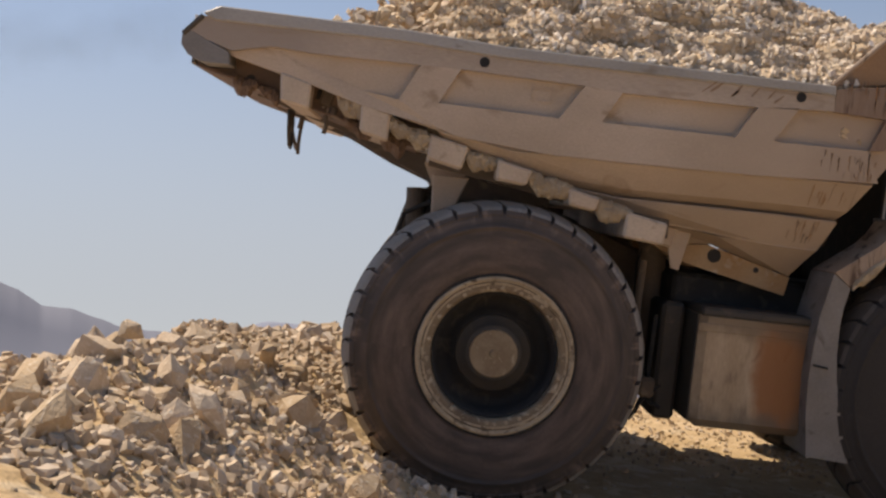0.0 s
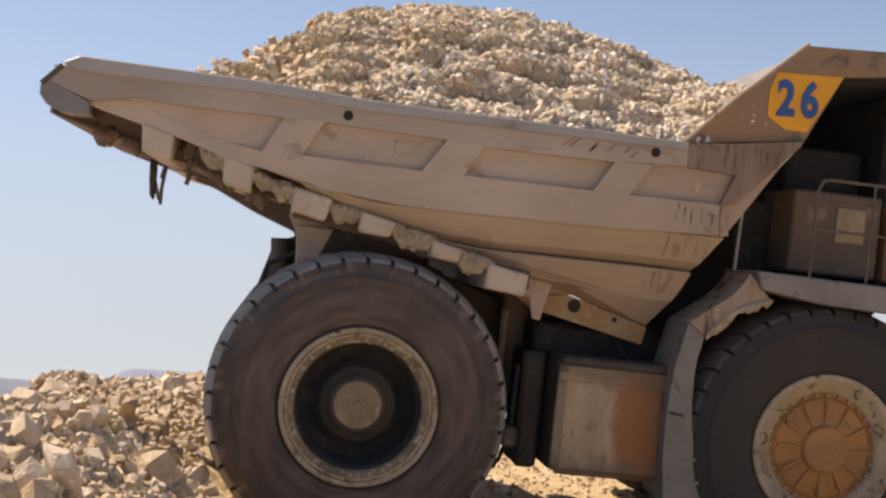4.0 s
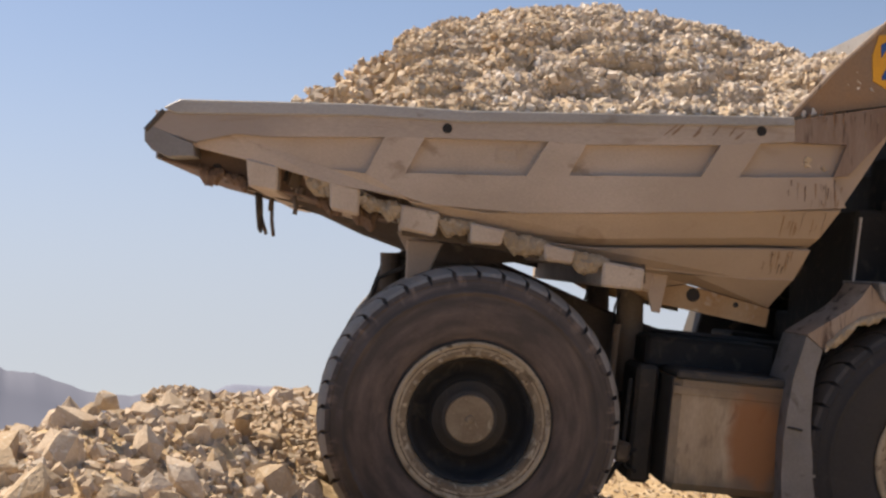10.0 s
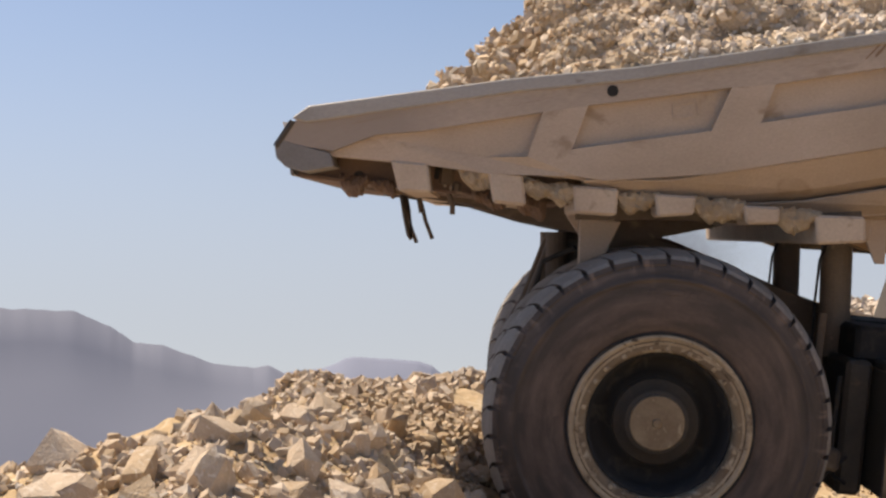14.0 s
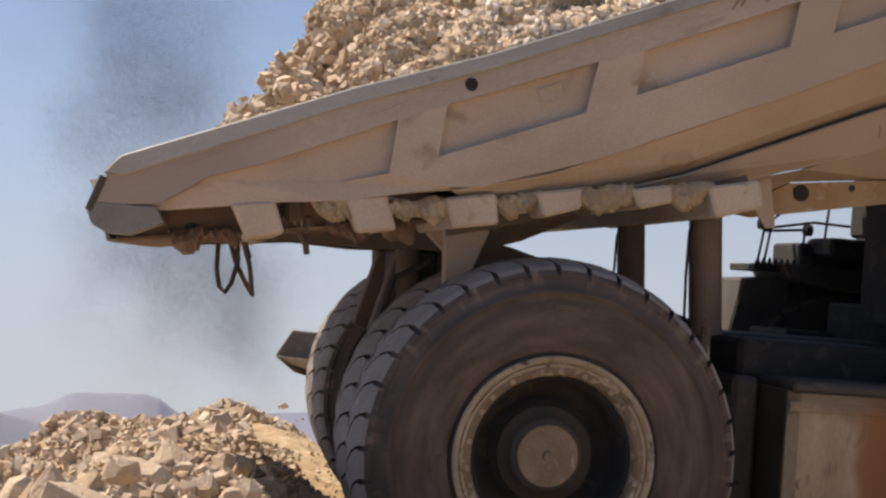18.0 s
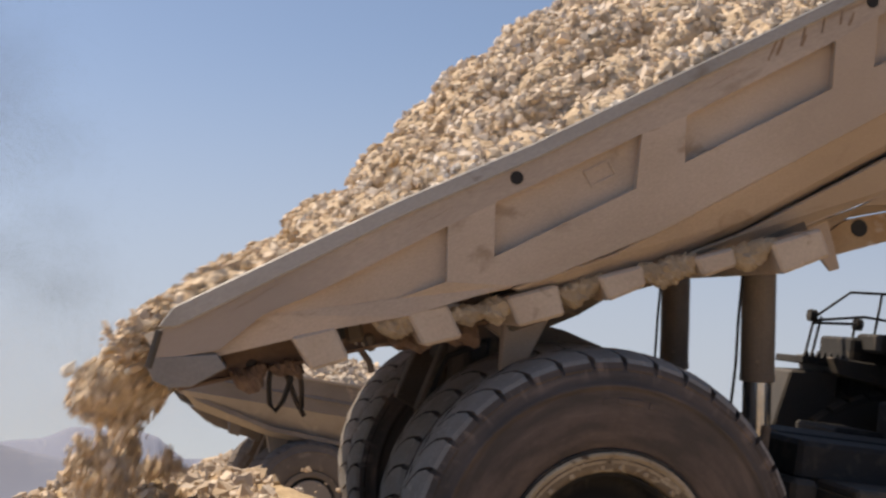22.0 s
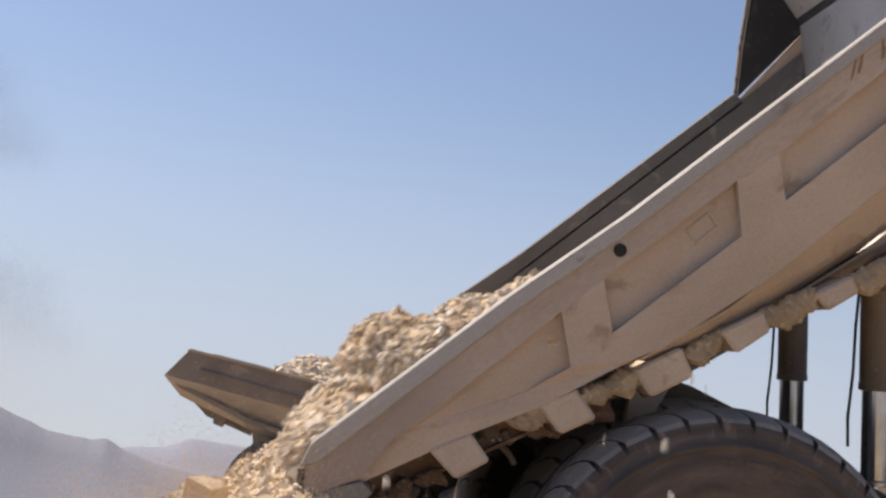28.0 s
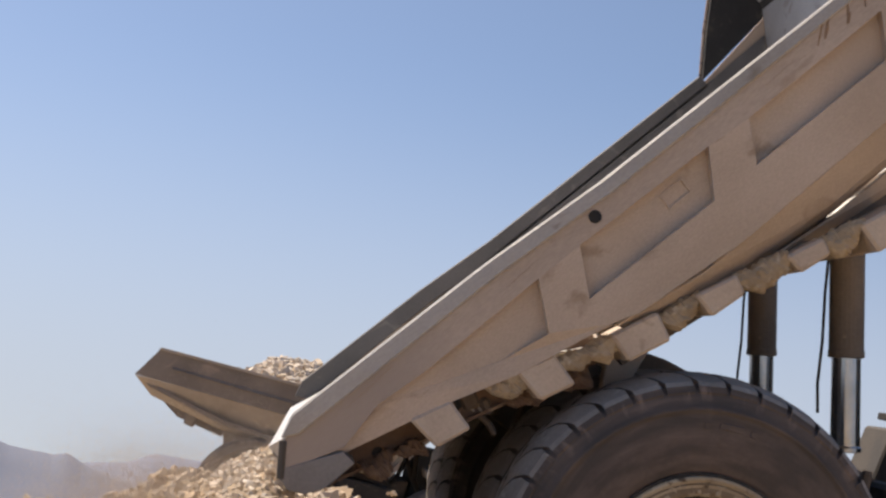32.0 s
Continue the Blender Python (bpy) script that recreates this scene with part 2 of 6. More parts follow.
def stain(m, colour, axis, start, full, ragged=0.2, scale=2.5, most=1.0, sense=1):
    """Lays a stain over a material: none at start, full at full along the object's axis (R: the distance from its y axis), with a ragged edge."""
    nt = m.node_tree
    bsdf = nt.nodes["Principled BSDF"]
    under = bsdf.inputs["Base Color"].links[0].from_socket
    co = nt.nodes.new("ShaderNodeTexCoord")
    sep = nt.nodes.new("ShaderNodeSeparateXYZ")
    flat = nt.nodes.new("ShaderNodeVectorMath")
    flat.operation = "MULTIPLY"
    flat.inputs[1].default_value = (sense, 0 if axis == "R" else sense, sense)
    nt.links.new(co.outputs["Object"], flat.inputs[0])
    nt.links.new(flat.outputs[0], sep.inputs[0])
    far = nt.nodes.new("ShaderNodeVectorMath")
    far.operation = "LENGTH"
    nt.links.new(flat.outputs[0], far.inputs[0])
    tx = nt.nodes.new("ShaderNodeTexNoise")
    tx.inputs["Scale"].default_value, tx.inputs["Detail"].default_value = scale, 8
    nt.links.new(co.outputs["Object"], tx.inputs["Vector"])
    add = nt.nodes.new("ShaderNodeMath")
    add.operation = "MULTIPLY_ADD"
    add.inputs[1].default_value = ragged * 4
    nt.links.new(tx.outputs["Fac"], add.inputs[0])
    nt.links.new(far.outputs["Value"] if axis == "R" else sep.outputs[axis], add.inputs[2])
    rg = nt.nodes.new("ShaderNodeMapRange")
    rg.interpolation_type = "SMOOTHSTEP"
    rg.inputs["From Min"].default_value, rg.inputs["From Max"].default_value = start + ragged * 2, full + ragged * 2
    rg.inputs["To Max"].default_value = most
    nt.links.new(add.outputs[0], rg.inputs["Value"])
    mx = nt.nodes.new("ShaderNodeMix")
    mx.data_type = "RGBA"
    mx.inputs[7].default_value = (*colour, 1)
    nt.links.new(rg.outputs[0], mx.inputs[0])
    nt.links.new(under, mx.inputs[6])
    nt.links.new(mx.outputs[2], bsdf.inputs["Base Color"])


stain(M_TANK, (0.31, 0.125, 0.042), "X", 3.12, 3.30, 0.10, 2.0, 0.88)
stain(M_TANK, (0.20, 0.12, 0.075), "X", 3.62, 3.86, 0.12, 3.0, 0.8)
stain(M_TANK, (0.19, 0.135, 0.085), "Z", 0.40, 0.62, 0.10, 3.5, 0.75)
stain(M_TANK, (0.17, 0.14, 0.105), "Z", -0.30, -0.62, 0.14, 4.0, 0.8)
stain(M_PLATE, (0.31, 0.258, 0.222), "X", 1.2, 2.6, 0.35, 1.6, 0.75, -1)
stain(M_TAN, (0.33, 0.235, 0.17), "X", 3.5, 4.6, 0.3, 2.2, 0.6)


def scuffed(m, dust):
    """Rings rubbed into a tyre's side and pale radial scuffs at its shoulder, round the object's y axis."""
    nt = m.node_tree
    bsdf = nt.nodes["Principled BSDF"]
    under = bsdf.inputs["Base Color"].links[0].from_socket
    co = nt.nodes.new("ShaderNodeTexCoord")
    sep = nt.nodes.new("ShaderNodeSeparateXYZ")
    nt.links.new(co.outputs["Object"], sep.inputs[0])

    def calc(op, a, b=0.0):
        n = nt.nodes.new("ShaderNodeMath")
        n.operation = op
        for i, v in enumerate((a, b)):
            if isinstance(v, (int, float)):
                n.inputs[i].default_value = v
            else:
                nt.links.new(v, n.inputs[i])
        return n.outputs[0]

    def noise_at(u, v, detail):
        c = nt.nodes.new("ShaderNodeCombineXYZ")
        nt.links.new(u, c.inputs[0])
        nt.links.new(v, c.inputs[1])
        n = nt.nodes.new("ShaderNodeTexNoise")
        n.inputs["Scale"].default_value, n.inputs["Detail"].default_value = 1.0, detail
        nt.links.new(c.outputs[0], n.inputs["Vector"])
        return n.outputs["Fac"]

    def span(v, a, b, lo=0.0, hi=1.0):
        n = nt.nodes.new("ShaderNodeMapRange")
        for k, q in (("From Min", a), ("From Max", b), ("To Min", lo), ("To Max", hi)):
            n.inputs[k].default_value = q
        nt.links.new(v, n.inputs["Value"])
        return n.outputs[0]

    def blend(fac, a, b, mode):
        x = nt.nodes.new("ShaderNodeMix")
        x.data_type, x.blend_type = "RGBA", mode
        nt.links.new(fac, x.inputs[0])
        nt.links.new(a, x.inputs[6])
        if isinstance(b, tuple):
            x.inputs[7].default_value = (*b, 1)
        else:
            nt.links.new(b, x.inputs[7])
        return x.outputs[2]

    r = calc("SQRT", calc("ADD", calc("MULTIPLY", sep.outputs[0], sep.outputs[0]), calc("MULTIPLY", sep.outputs[2], sep.outputs[2])))
    a = calc("ARCTAN2", sep.outputs[2], sep.outputs[0])
    rings = noise_at(calc("MULTIPLY", r, 9.0), calc("MULTIPLY", a, 2.2), 6)
    col = blend(span(rings, 0.52, 0.38, 0.0, 0.55), under, (0.05, 0.042, 0.037), "MIX")
    col = blend(span(rings, 0.55, 0.70, 0.0, 0.5), col, dust, "MIX")
    scuff = noise_at(calc("MULTIPLY", r, 4.0), calc("MULTIPLY", a, 15.0), 6)
    edge = calc("MULTIPLY", span(r, 1.52, 1.66), span(scuff, 0.53, 0.66, 0.0, 0.7))
    col = blend(edge, col, tuple(1.35 * v for v in dust), "MIX")
    nt.links.new(col, bsdf.inputs["Base Color"])


stain(M_RUBBER, (0.082, 0.066, 0.056), "R", 1.22, 1.50, 0.06, 3.0, 0.7)
scuffed(M_RUBBER, (0.20, 0.142, 0.112))
stain(M_TAN, (0.40, 0.31, 0.235), "X", 1.9, 3.0, 0.5, 1.1, 0.6)


# ---------------------------------------------------------------- mesh helpers
def box(bm, c, s, turn=None, bevel=0.0):
    """A box of size s at c, its edges chamfered by bevel, turned by the 3x3 matrix turn."""
    hx, hy, hz = s[0] / 2, s[1] / 2, s[2] / 2
    vs = [Vector((x * hx, y * hy, z * hz)) for x in (-1, 1) for y in (-1, 1) for z in (-1, 1)]
    vs = [bm.verts.new((turn @ v if turn else v) + Vector(c)) for v in vs]
    fs = [bm.faces.new([vs[i] for i in f]) for f in ((0, 1, 3, 2), (4, 6, 7, 5), (0, 4, 5, 1), (2, 3, 7, 6), (0, 2, 6, 4), (1, 5, 7, 3))]
    if bevel:
        bmesh.ops.bevel(bm, geom=list({e for f in fs for e in f.edges}), offset=bevel, segments=1, affect="EDGES")
    return vs


def prism(bm, poly, y0, y1, bevel=0.0):
    """The polygon of (x, z) points drawn out from y0 to y1."""
    a = [bm.verts.new((x, y0, z)) for x, z in poly]
    b = [bm.verts.new((x, y1, z)) for x, z in poly]
    n = len(poly)
    fs = [bm.faces.new(a), bm.faces.new(b[::-1])]
    fs += [bm.faces.new((a[i], b[i], b[(i + 1) % n], a[(i + 1) % n])) for i in range(n)]
    bmesh.ops.recalc_face_normals(bm, faces=fs)
    if bevel:
        bmesh.ops.bevel(bm, geom=list({e for f in fs for e in f.edges}), offset=bevel, segments=1, affect="EDGES")


def strip(bm, top, bottom, thick):
    """A plate between two rows of points (x, y, z), with its thickness towards +y times thick's sign."""
    rows = []
    for off in (0, thick):
        rows.append([[bm.verts.new((x, y + off, z)) for x, y, z in r] for r in (top, bottom)])
    n = len(top)
    fs = []
    for (t, b) in rows:
        fs += [bm.faces.new((t[i], t[i + 1], b[i + 1], b[i])) for i in range(n - 1)]
    (t0, b0), (t1, b1) = rows
    for p, q in ((t0, t1), (b0, b1)):
        fs += [bm.faces.new((p[i], q[i], q[i + 1], p[i + 1])) for i in range(n - 1)]
    for i in (0, n - 1):
        fs.append(bm.faces.new((t0[i], b0[i], b1[i], t1[i])))
    bmesh.ops.recalc_face_normals(bm, faces=fs)


def tube(bm, pts, r, seg=8):
    """A round bar along the points."""
    pts = [Vector(p) for p in pts]
    rings = []
    for i, p in enumerate(pts):
        d = (pts[min(i + 1, len(pts) - 1)] - pts[max(i - 1, 0)]).normalized()
        u = d.orthogonal().normalized() if i == 0 else (rings_u - d * rings_u.dot(d)).normalized()
        rings_u = u
        w = d.cross(u)
        rings.append([bm.verts.new(p + (u * math.cos(a) + w * math.sin(a)) * r) for a in (2 * math.pi * k / seg for k in range(seg))])
    for a, b in zip(rings, rings[1:]):
        for k in range(seg):
            bm.faces.new((a[k], a[(k + 1) % seg], b[(k + 1) % seg], b[k]))
    bm.faces.new(rings[0][::-1]), bm.faces.new(rings[-1])


def lathe(bm, profile, seg, c=(0, 0, 0), closed=False, caps=(True, True)):
    """(radius, y) points turned about an axis along y through c."""
    rings = []
    for r, y in profile:
        rings.append([bm.verts.new((c[0] + r * math.cos(2 * math.pi * k / seg), c[1] + y, c[2] + r * math.sin(2 * math.pi * k / seg))) for k in range(seg)])
    pairs = list(zip(rings, rings[1:])) + ([(rings[-1], rings[0])] if closed else [])
    fs = []
    for a, b in pairs:
        fs += [bm.faces.new((a[k], a[(k + 1) % seg], b[(k + 1) % seg], b[k])) for k in range(seg)]
    if not closed:
        fs += [bm.faces.new(r) for r, on in ((rings[0], caps[0]), (rings[-1][::-1], caps[1])) if on]
    bmesh.ops.recalc_face_normals(bm, faces=fs)


def part(name, bm, mat, parent, label="", off=(0, 0, 0), smooth=False):
    """Links a bmesh as one mesh object under a thing or a part; off: the origin of the parent in the mesh's coordinates."""
    if any(off):
        bmesh.ops.translate(bm, vec=-Vector(off), verts=bm.verts)
    me = bpy.data.meshes.new(name)
    bm.to_mesh(me)
    bm.free()
    if smooth:
        me.shade_smooth()
    me.materials.append(mat)
    ob = new(name, me)
    ob.parent = parent
    if label:
        ob["label"] = label
    return ob


def thing(name, m, label, category, group="", kind=""):
    ob = new(name)
    ob.matrix_basis = m
    ob.empty_display_size = 0.3
    return tagged(ob, label, category, group, kind)


def stone(bm, c, r, rng, flat=0.75, extra=3):
    """A broken, angular stone: the hull of a knocked-about block with a few more corners."""
    m = Euler([rng.uniform(0, 6.28) for _ in range(3)]).to_matrix()
    sc = Vector((rng.uniform(0.8, 1.3), rng.uniform(0.65, 1.05), rng.uniform(0.45, 0.9) * flat / 0.75))
    pts = [Vector((x, y, z)) * rng.uniform(0.42, 0.74) + Vector([rng.uniform(-0.14, 0.14) for _ in range(3)]) for x in (-1, 1) for y in (-1, 1) for z in (-1, 1)]
    pts += [Vector([rng.gauss(0, 1) for _ in range(3)]).normalized() * rng.uniform(0.8, 1.02) for _ in range(extra)]
    vs = [bm.verts.new(m @ Vector((q.x * sc.x, q.y * sc.y, q.z * sc.z)) * r + Vector(c)) for q in pts]
    res = bmesh.ops.convex_hull(bm, input=vs, use_existing_faces=False)
    bmesh.ops.delete(bm, geom=list({g for g in res["geom_interior"] + res["geom_unused"] if isinstance(g, bmesh.types.BMVert)}), context="VERTS")
    bmesh.ops.recalc_face_normals(bm, faces=bm.faces)


def raw_stones(spots, rng, variants=24):
    """Many stones in one mesh: spots of (x, y, z, r). Copies a few shapes with turns, as plain vertex lists."""
    shapes = []
    for _ in range(variants):
        b = bmesh.new()
        stone(b, (0, 0, 0), 1.0, rng)
        b.verts.index_update()
        shapes.append((np.array([v.co[:] for v in b.verts]), [[v.index for v in f.verts] for f in b.faces]))
        b.free()
    vs, fs, base = [], [], 0
    for x, y, z, r in spots:
        v, f = shapes[rng.randrange(variants)]
        e = np.array(Euler([rng.uniform(0, 6.28) for _ in range(3)]).to_matrix())
        vs.append(v @ e.T * r + (x, y, z))
        fs.append(np.array(f) + base)
        base += len(v)
    me = bpy.data.meshes.new("stones")
    me.from_pydata(np.concatenate(vs).tolist(), [], np.concatenate(fs).tolist())
    me.update()
    return me


# ---------------------------------------------------------------- the ground
TILT = 5.6                                     # the pad under the truck falls towards its nose


def smooth01(a, b, v):
    t = min(1.0, max(0.0, (v - a) / (b - a)))
    return t * t * (3 - 2 * t)


def height(x, y):
    """The dump's top: a pad that falls to the truck's nose, a rubble berm along its edge, then the drop."""
    back = smooth01(8, 14, y)
    pad = -math.tan(radians(TILT)) * max(-2.0 - 6.5 * back, min(x, 14.0)) - 0.02
    edge = -3.55 - 6.5 * back + 0.25 * noise.noise((0.0, y * 0.35, 7.7))
    crest = 1.73 + 0.42 * math.exp(-((y + 6.4) / 1.8) ** 2) + 0.30 * smooth01(-6.5, -10, y) - 0.13 * min(8.0, max(0, y + 1))
    crest += 0.10 * noise.noise((x * 0.5, y * 0.55, 3.1))
    if x > edge:
        k = smooth01(edge + 3.5, edge - 0.2, x)
        z = pad + (crest - pad) * k
    else:
        d = edge - x
        dump = smooth01(-5.0, -3.0, y)
        a, b = 0.12 + 0.20 * dump, 0.05 + 0.04 * dump
        z = crest - a * d - b * d * d if d < 6 else crest - 6 * a - 36 * b - 0.9 * (d - 6)
    # low rubble before the near wheels, and the bank on which the camera stands
    z += 0.34 * math.exp(-((x + 0.3) / 1.7) ** 2 - ((y + 5.0) / 0.9) ** 2)
    z += 0.74 * math.exp(-((x + 2.6) / 2.2) ** 2 - ((y - 10) / 2.2) ** 2)
    z += 0.74 * math.exp(-((x + 5.9) / 1.15) ** 2 - ((y - 10) / 2.2) ** 2)
    # a steep crumbling face where the berm ends beside the wheels
    z += 0.26 * smooth01(-2.30, -2.70, x) * smooth01(-3.9, -2.9, x) * math.exp(-((y + 4.6) / 0.8) ** 2)
    bank = smooth01(-9.5, -14.5, y) * smooth01(10, 3, x) * smooth01(-5.5, -2.5, x)
    z += max(0.0, 1.85 - z) * bank
    rough = 0.09 * noise.noise((x * 1.3, y * 1.3, 0.0)) + 0.06 * noise.noise((x * 3.7, y * 3.7, 5.0))
    return z + rough * (0.2 + 0.8 * smooth01(edge + 4.2, edge + 2.2, x))


def sheet(name, xs, ys, fn, mat, label, category):
    vs = [(x, y, fn(x, y)) for y in ys for x in xs]
    n = len(xs)
    fs = [(j * n + i, j * n + i + 1, (j + 1) * n + i + 1, (j + 1) * n + i) for j in range(len(ys) - 1) for i in range(n - 1)]
    me = bpy.data.meshes.new(name)
    me.from_pydata(vs, [], fs)
    me.materials.append(mat)
    me.shade_smooth()
    return tagged(new(name, me), label, category, kind="structure")


def spread(lo, mid0, mid1, hi, step, grow=1.35):
    """Coordinates that are close together from mid0 to mid1 and widen out to lo and hi."""
    v = [mid0 + i * step for i in range(int((mid1 - mid0) / step) + 1)]
    d = step
    while v[-1] < hi:
        d *= grow
        v.append(min(hi, v[-1] + d))
    d = step
    while v[0] > lo:
        d *= grow
        v.insert(0, max(lo, v[0] - d))
    return v


VALLEY = -520.0


def land(x, y):
    """The dump, then steep flanks down to the valley floor."""
    r = math.hypot(x, y)
    z = height(max(-40, min(x, 60)), max(-40, min(y, 24)))
    if x < -14:
        z -= 0.8 * (-14 - x)
    if y > 7:
        z -= 0.235 * (min(y, 21.6) - 7)
    if y > 31:
        z -= 0.4 * (y - 31)
    far = smooth01(130, 620, r)
    z = max(z, VALLEY)
    return z * (1 - far) + VALLEY * far + 3.0 * far * noise.noise((x * 0.006, y * 0.006, 0))


ground = sheet("ground", spread(-3600, -11, 6, 3600, 0.11), spread(-2500, -14, 9, 3600, 0.14), land, M_SOIL,
               "sandy tan rubble dump above a desert plain with painted haze", "ground")


def ridge(name, crest, dist, mat, label):
    """A far range: crest rows of (degrees clockwise from +y, degrees above the level), at dist metres, with a sloping front."""
    vs, n = [], 0
    az0, az1 = crest[0][0], crest[-1][0]
    steps = int((az1 - az0) / 0.12)
    for i in range(steps + 1):
        az = az0 + (az1 - az0) * i / steps
        el = np.interp(az, [c[0] for c in crest], [c[1] for c in crest])
        fine = 0.05 * noise.noise((az * 1.7, 0, dist)) + 0.02 * noise.noise((az * 6.0, 1, dist))
        a = radians(az)
        wide = np.arange(az - 3.0, az + 3.01, 0.3)
        soft = float(np.average(np.interp(wide, [c[0] for c in crest], [c[1] for c in crest]), weights=np.exp(-((wide - az) / 1.3) ** 2)))
        low_top, top = dist * math.tan(radians(soft)), dist * math.tan(radians(el + fine))
        for k, (d, f) in enumerate(((0.82, 0.0), (0.88, 0.35), (0.93, 0.56), (0.965, 0.78), (1.0, 1.0), (1.06, 0.9), (1.12, 0.0))):
            g = 1 + 0.008 * noise.noise((az * 0.22, k * 2.0, 4))
            vs.append((dist * d * g * math.sin(a), dist * d * g * math.cos(a), VALLEY - 6 + ((top if k in (4, 5) else low_top) - VALLEY + 6) * f))
        n += 1
    fs = [(i * 7 + k, i * 7 + k + 1, (i + 1) * 7 + k + 1, (i + 1) * 7 + k) for i in range(n - 1) for k in range(6)]
    me = bpy.data.meshes.new(name)
    me.from_pydata(vs, [], fs)
    me.materials.append(mat)
    me.shade_smooth()
    return tagged(new(name, me), label, "mountain range", kind="structure")


# range and mesa get their haze from these base colours
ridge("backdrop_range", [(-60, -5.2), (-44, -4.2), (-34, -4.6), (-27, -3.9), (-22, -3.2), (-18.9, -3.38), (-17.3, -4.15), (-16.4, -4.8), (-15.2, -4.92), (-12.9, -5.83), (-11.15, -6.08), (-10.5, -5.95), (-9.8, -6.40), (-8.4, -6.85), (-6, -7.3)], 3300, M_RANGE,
      "desert mountain range, blue-grey with painted haze")
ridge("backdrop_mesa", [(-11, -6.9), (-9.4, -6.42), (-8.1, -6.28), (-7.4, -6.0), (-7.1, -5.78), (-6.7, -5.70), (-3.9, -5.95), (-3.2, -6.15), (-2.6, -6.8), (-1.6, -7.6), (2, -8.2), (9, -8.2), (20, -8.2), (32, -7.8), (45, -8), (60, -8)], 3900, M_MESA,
      "flat-topped mesa far off, pale with painted haze")


# loose rock over the berm: named stones nearest the camera, the rest as stuff
rng = random.Random(11)
# ground beyond 330 m takes the plain colour with its painted haze
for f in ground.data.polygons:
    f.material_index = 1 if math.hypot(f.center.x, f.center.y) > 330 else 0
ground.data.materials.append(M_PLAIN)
heap = thing("rubble_berm", Matrix.Identity(4), "loose tan limestone boulders on the berm", "rock pile")
shapes = []
for i in range(16):
    b = bmesh.new()
    stone(b, (0, 0, 0), 1.0, rng, 0.9, 13)
    me = bpy.data.meshes.new("boulder")
    b.to_mesh(me)
    b.free()
    me.materials.append(M_ROCK)
    shapes.append(me)


def boulder(x, y, r, lift=0.25, own=False):
    ob = new("boulder", shapes[rng.randrange(16)])
    e = Euler([rng.uniform(0, 6.28) for _ in range(3)])
    ob.matrix_basis = Matrix.LocRotScale((x, y, height(x, y) + r * lift), e, (r, r * rng.uniform(0.8, 1.2), r * rng.uniform(0.6, 1.1)))
    if own:
        tagged(ob, "broken angular tan limestone block lying on the berm", "boulder", "boulders on the berm")
    else:
        ob.parent = heap


for x, y, r in ((-3.62, -7.9, 0.24), (-4.15, -7.6, 0.27), (-3.93, -6.15, 0.22), (-2.86, -2.1, 0.20), (-2.5, -2.0, 0.19), (-4.55, -8.0, 0.26), (-3.1, -6.9, 0.20), (-3.0, -7.6, 0.19), (-2.6, -6.2, 0.22), (-3.4, -5.2, 0.20), (-5.0, -6.8, 0.24),
                (-4.3, -5.4, 0.22), (-2.3, -5.2, 0.18), (-3.0, -4.0, 0.19), (-3.7, -3.6, 0.18), (-2.0, -3.4, 0.15), (-4.4, -8.9, 0.24), (-3.5, -8.9, 0.22), (-2.7, -8.5, 0.2)):
    boulder(x, y, r, 0.2, own=True)


def block(x, y, z, size, turn):
    """A large slab-like block of its own, lying as it is given."""
    ob = new("boulder", shapes[rng.randrange(16)])
    ob.matrix_basis = Matrix.LocRotScale((x, y, z), Euler([radians(a) for a in turn]), size)
    tagged(ob, "large angular tan limestone slab on the berm", "boulder", "boulders on the berm")


for q in ((-3.41, -9.55, 2.00, (0.20, 0.24, 0.30), (10, 20, 30)), (-3.78, -8.96, 2.03, (0.24, 0.2, 0.22), (0, -15, 60)), (-3.51, -8.13, 2.10, (0.17, 0.2, 0.26), (0, 10, 100)), (-3.72, -6.82, 2.20, (0.25, 0.22, 0.13), (8, 22, 10)),
          (-3.45, -6.9, 2.40, (0.15, 0.15, 0.09), (5, 0, 50)), (-2.62, -7.78, 1.82, (0.36, 0.22, 0.15), (20, 32, -10)), (-2.74, -2.63, 1.62, (0.22, 0.2, 0.17), (0, 10, 40)), (-2.40, -2.22, 1.36, (0.2, 0.2, 0.18), (10, 0, 70)),
          (-2.95, -8.7, 1.80, (0.26, 0.2, 0.18), (0, 35, 20)), (-3.05, -9.3, 1.85, (0.22, 0.18, 0.15), (25, 0, 80))):
    block(*q)
for i in range(15):
    boulder(rng.uniform(-5.2, -0.9), rng.uniform(-8.6, -1.0), 0.13 + 0.14 * rng.random() ** 1.5, 0.2, own=True)
for i in range(295):
    x, y = rng.uniform(-5.4, -0.6), rng.uniform(-8.8, 0.5)
    boulder(x, y, 0.05 + 0.12 * rng.random() ** 2.0, 0.2)
spots = []
for i in range(19000):
    x, y = rng.gauss(-3.1, 1.7), rng.uniform(-10.5, 6)
    if x > 0.9 or (x > -1.9 and y > -3.3):
        continue
    r = 0.015 + 0.08 * rng.random() ** 2.8
    spots.append((x, y, height(x, y) + r * 0.3, r))
for i in range(1500):
    x, y = rng.uniform(-2, 9), rng.uniform(-6.5, 9)
    r = 0.02 + 0.06 * rng.random() ** 3
    spots.append((x, y, height(x, y) + r * 0.3, r))
for i in range(3600):
    x, y = rng.uniform(0.5, 7), rng.uniform(0.5, 11)
    r = 0.012 + 0.045 * rng.random() ** 3
    spots.append((x, y, land(x, y) + r * 0.3, r))
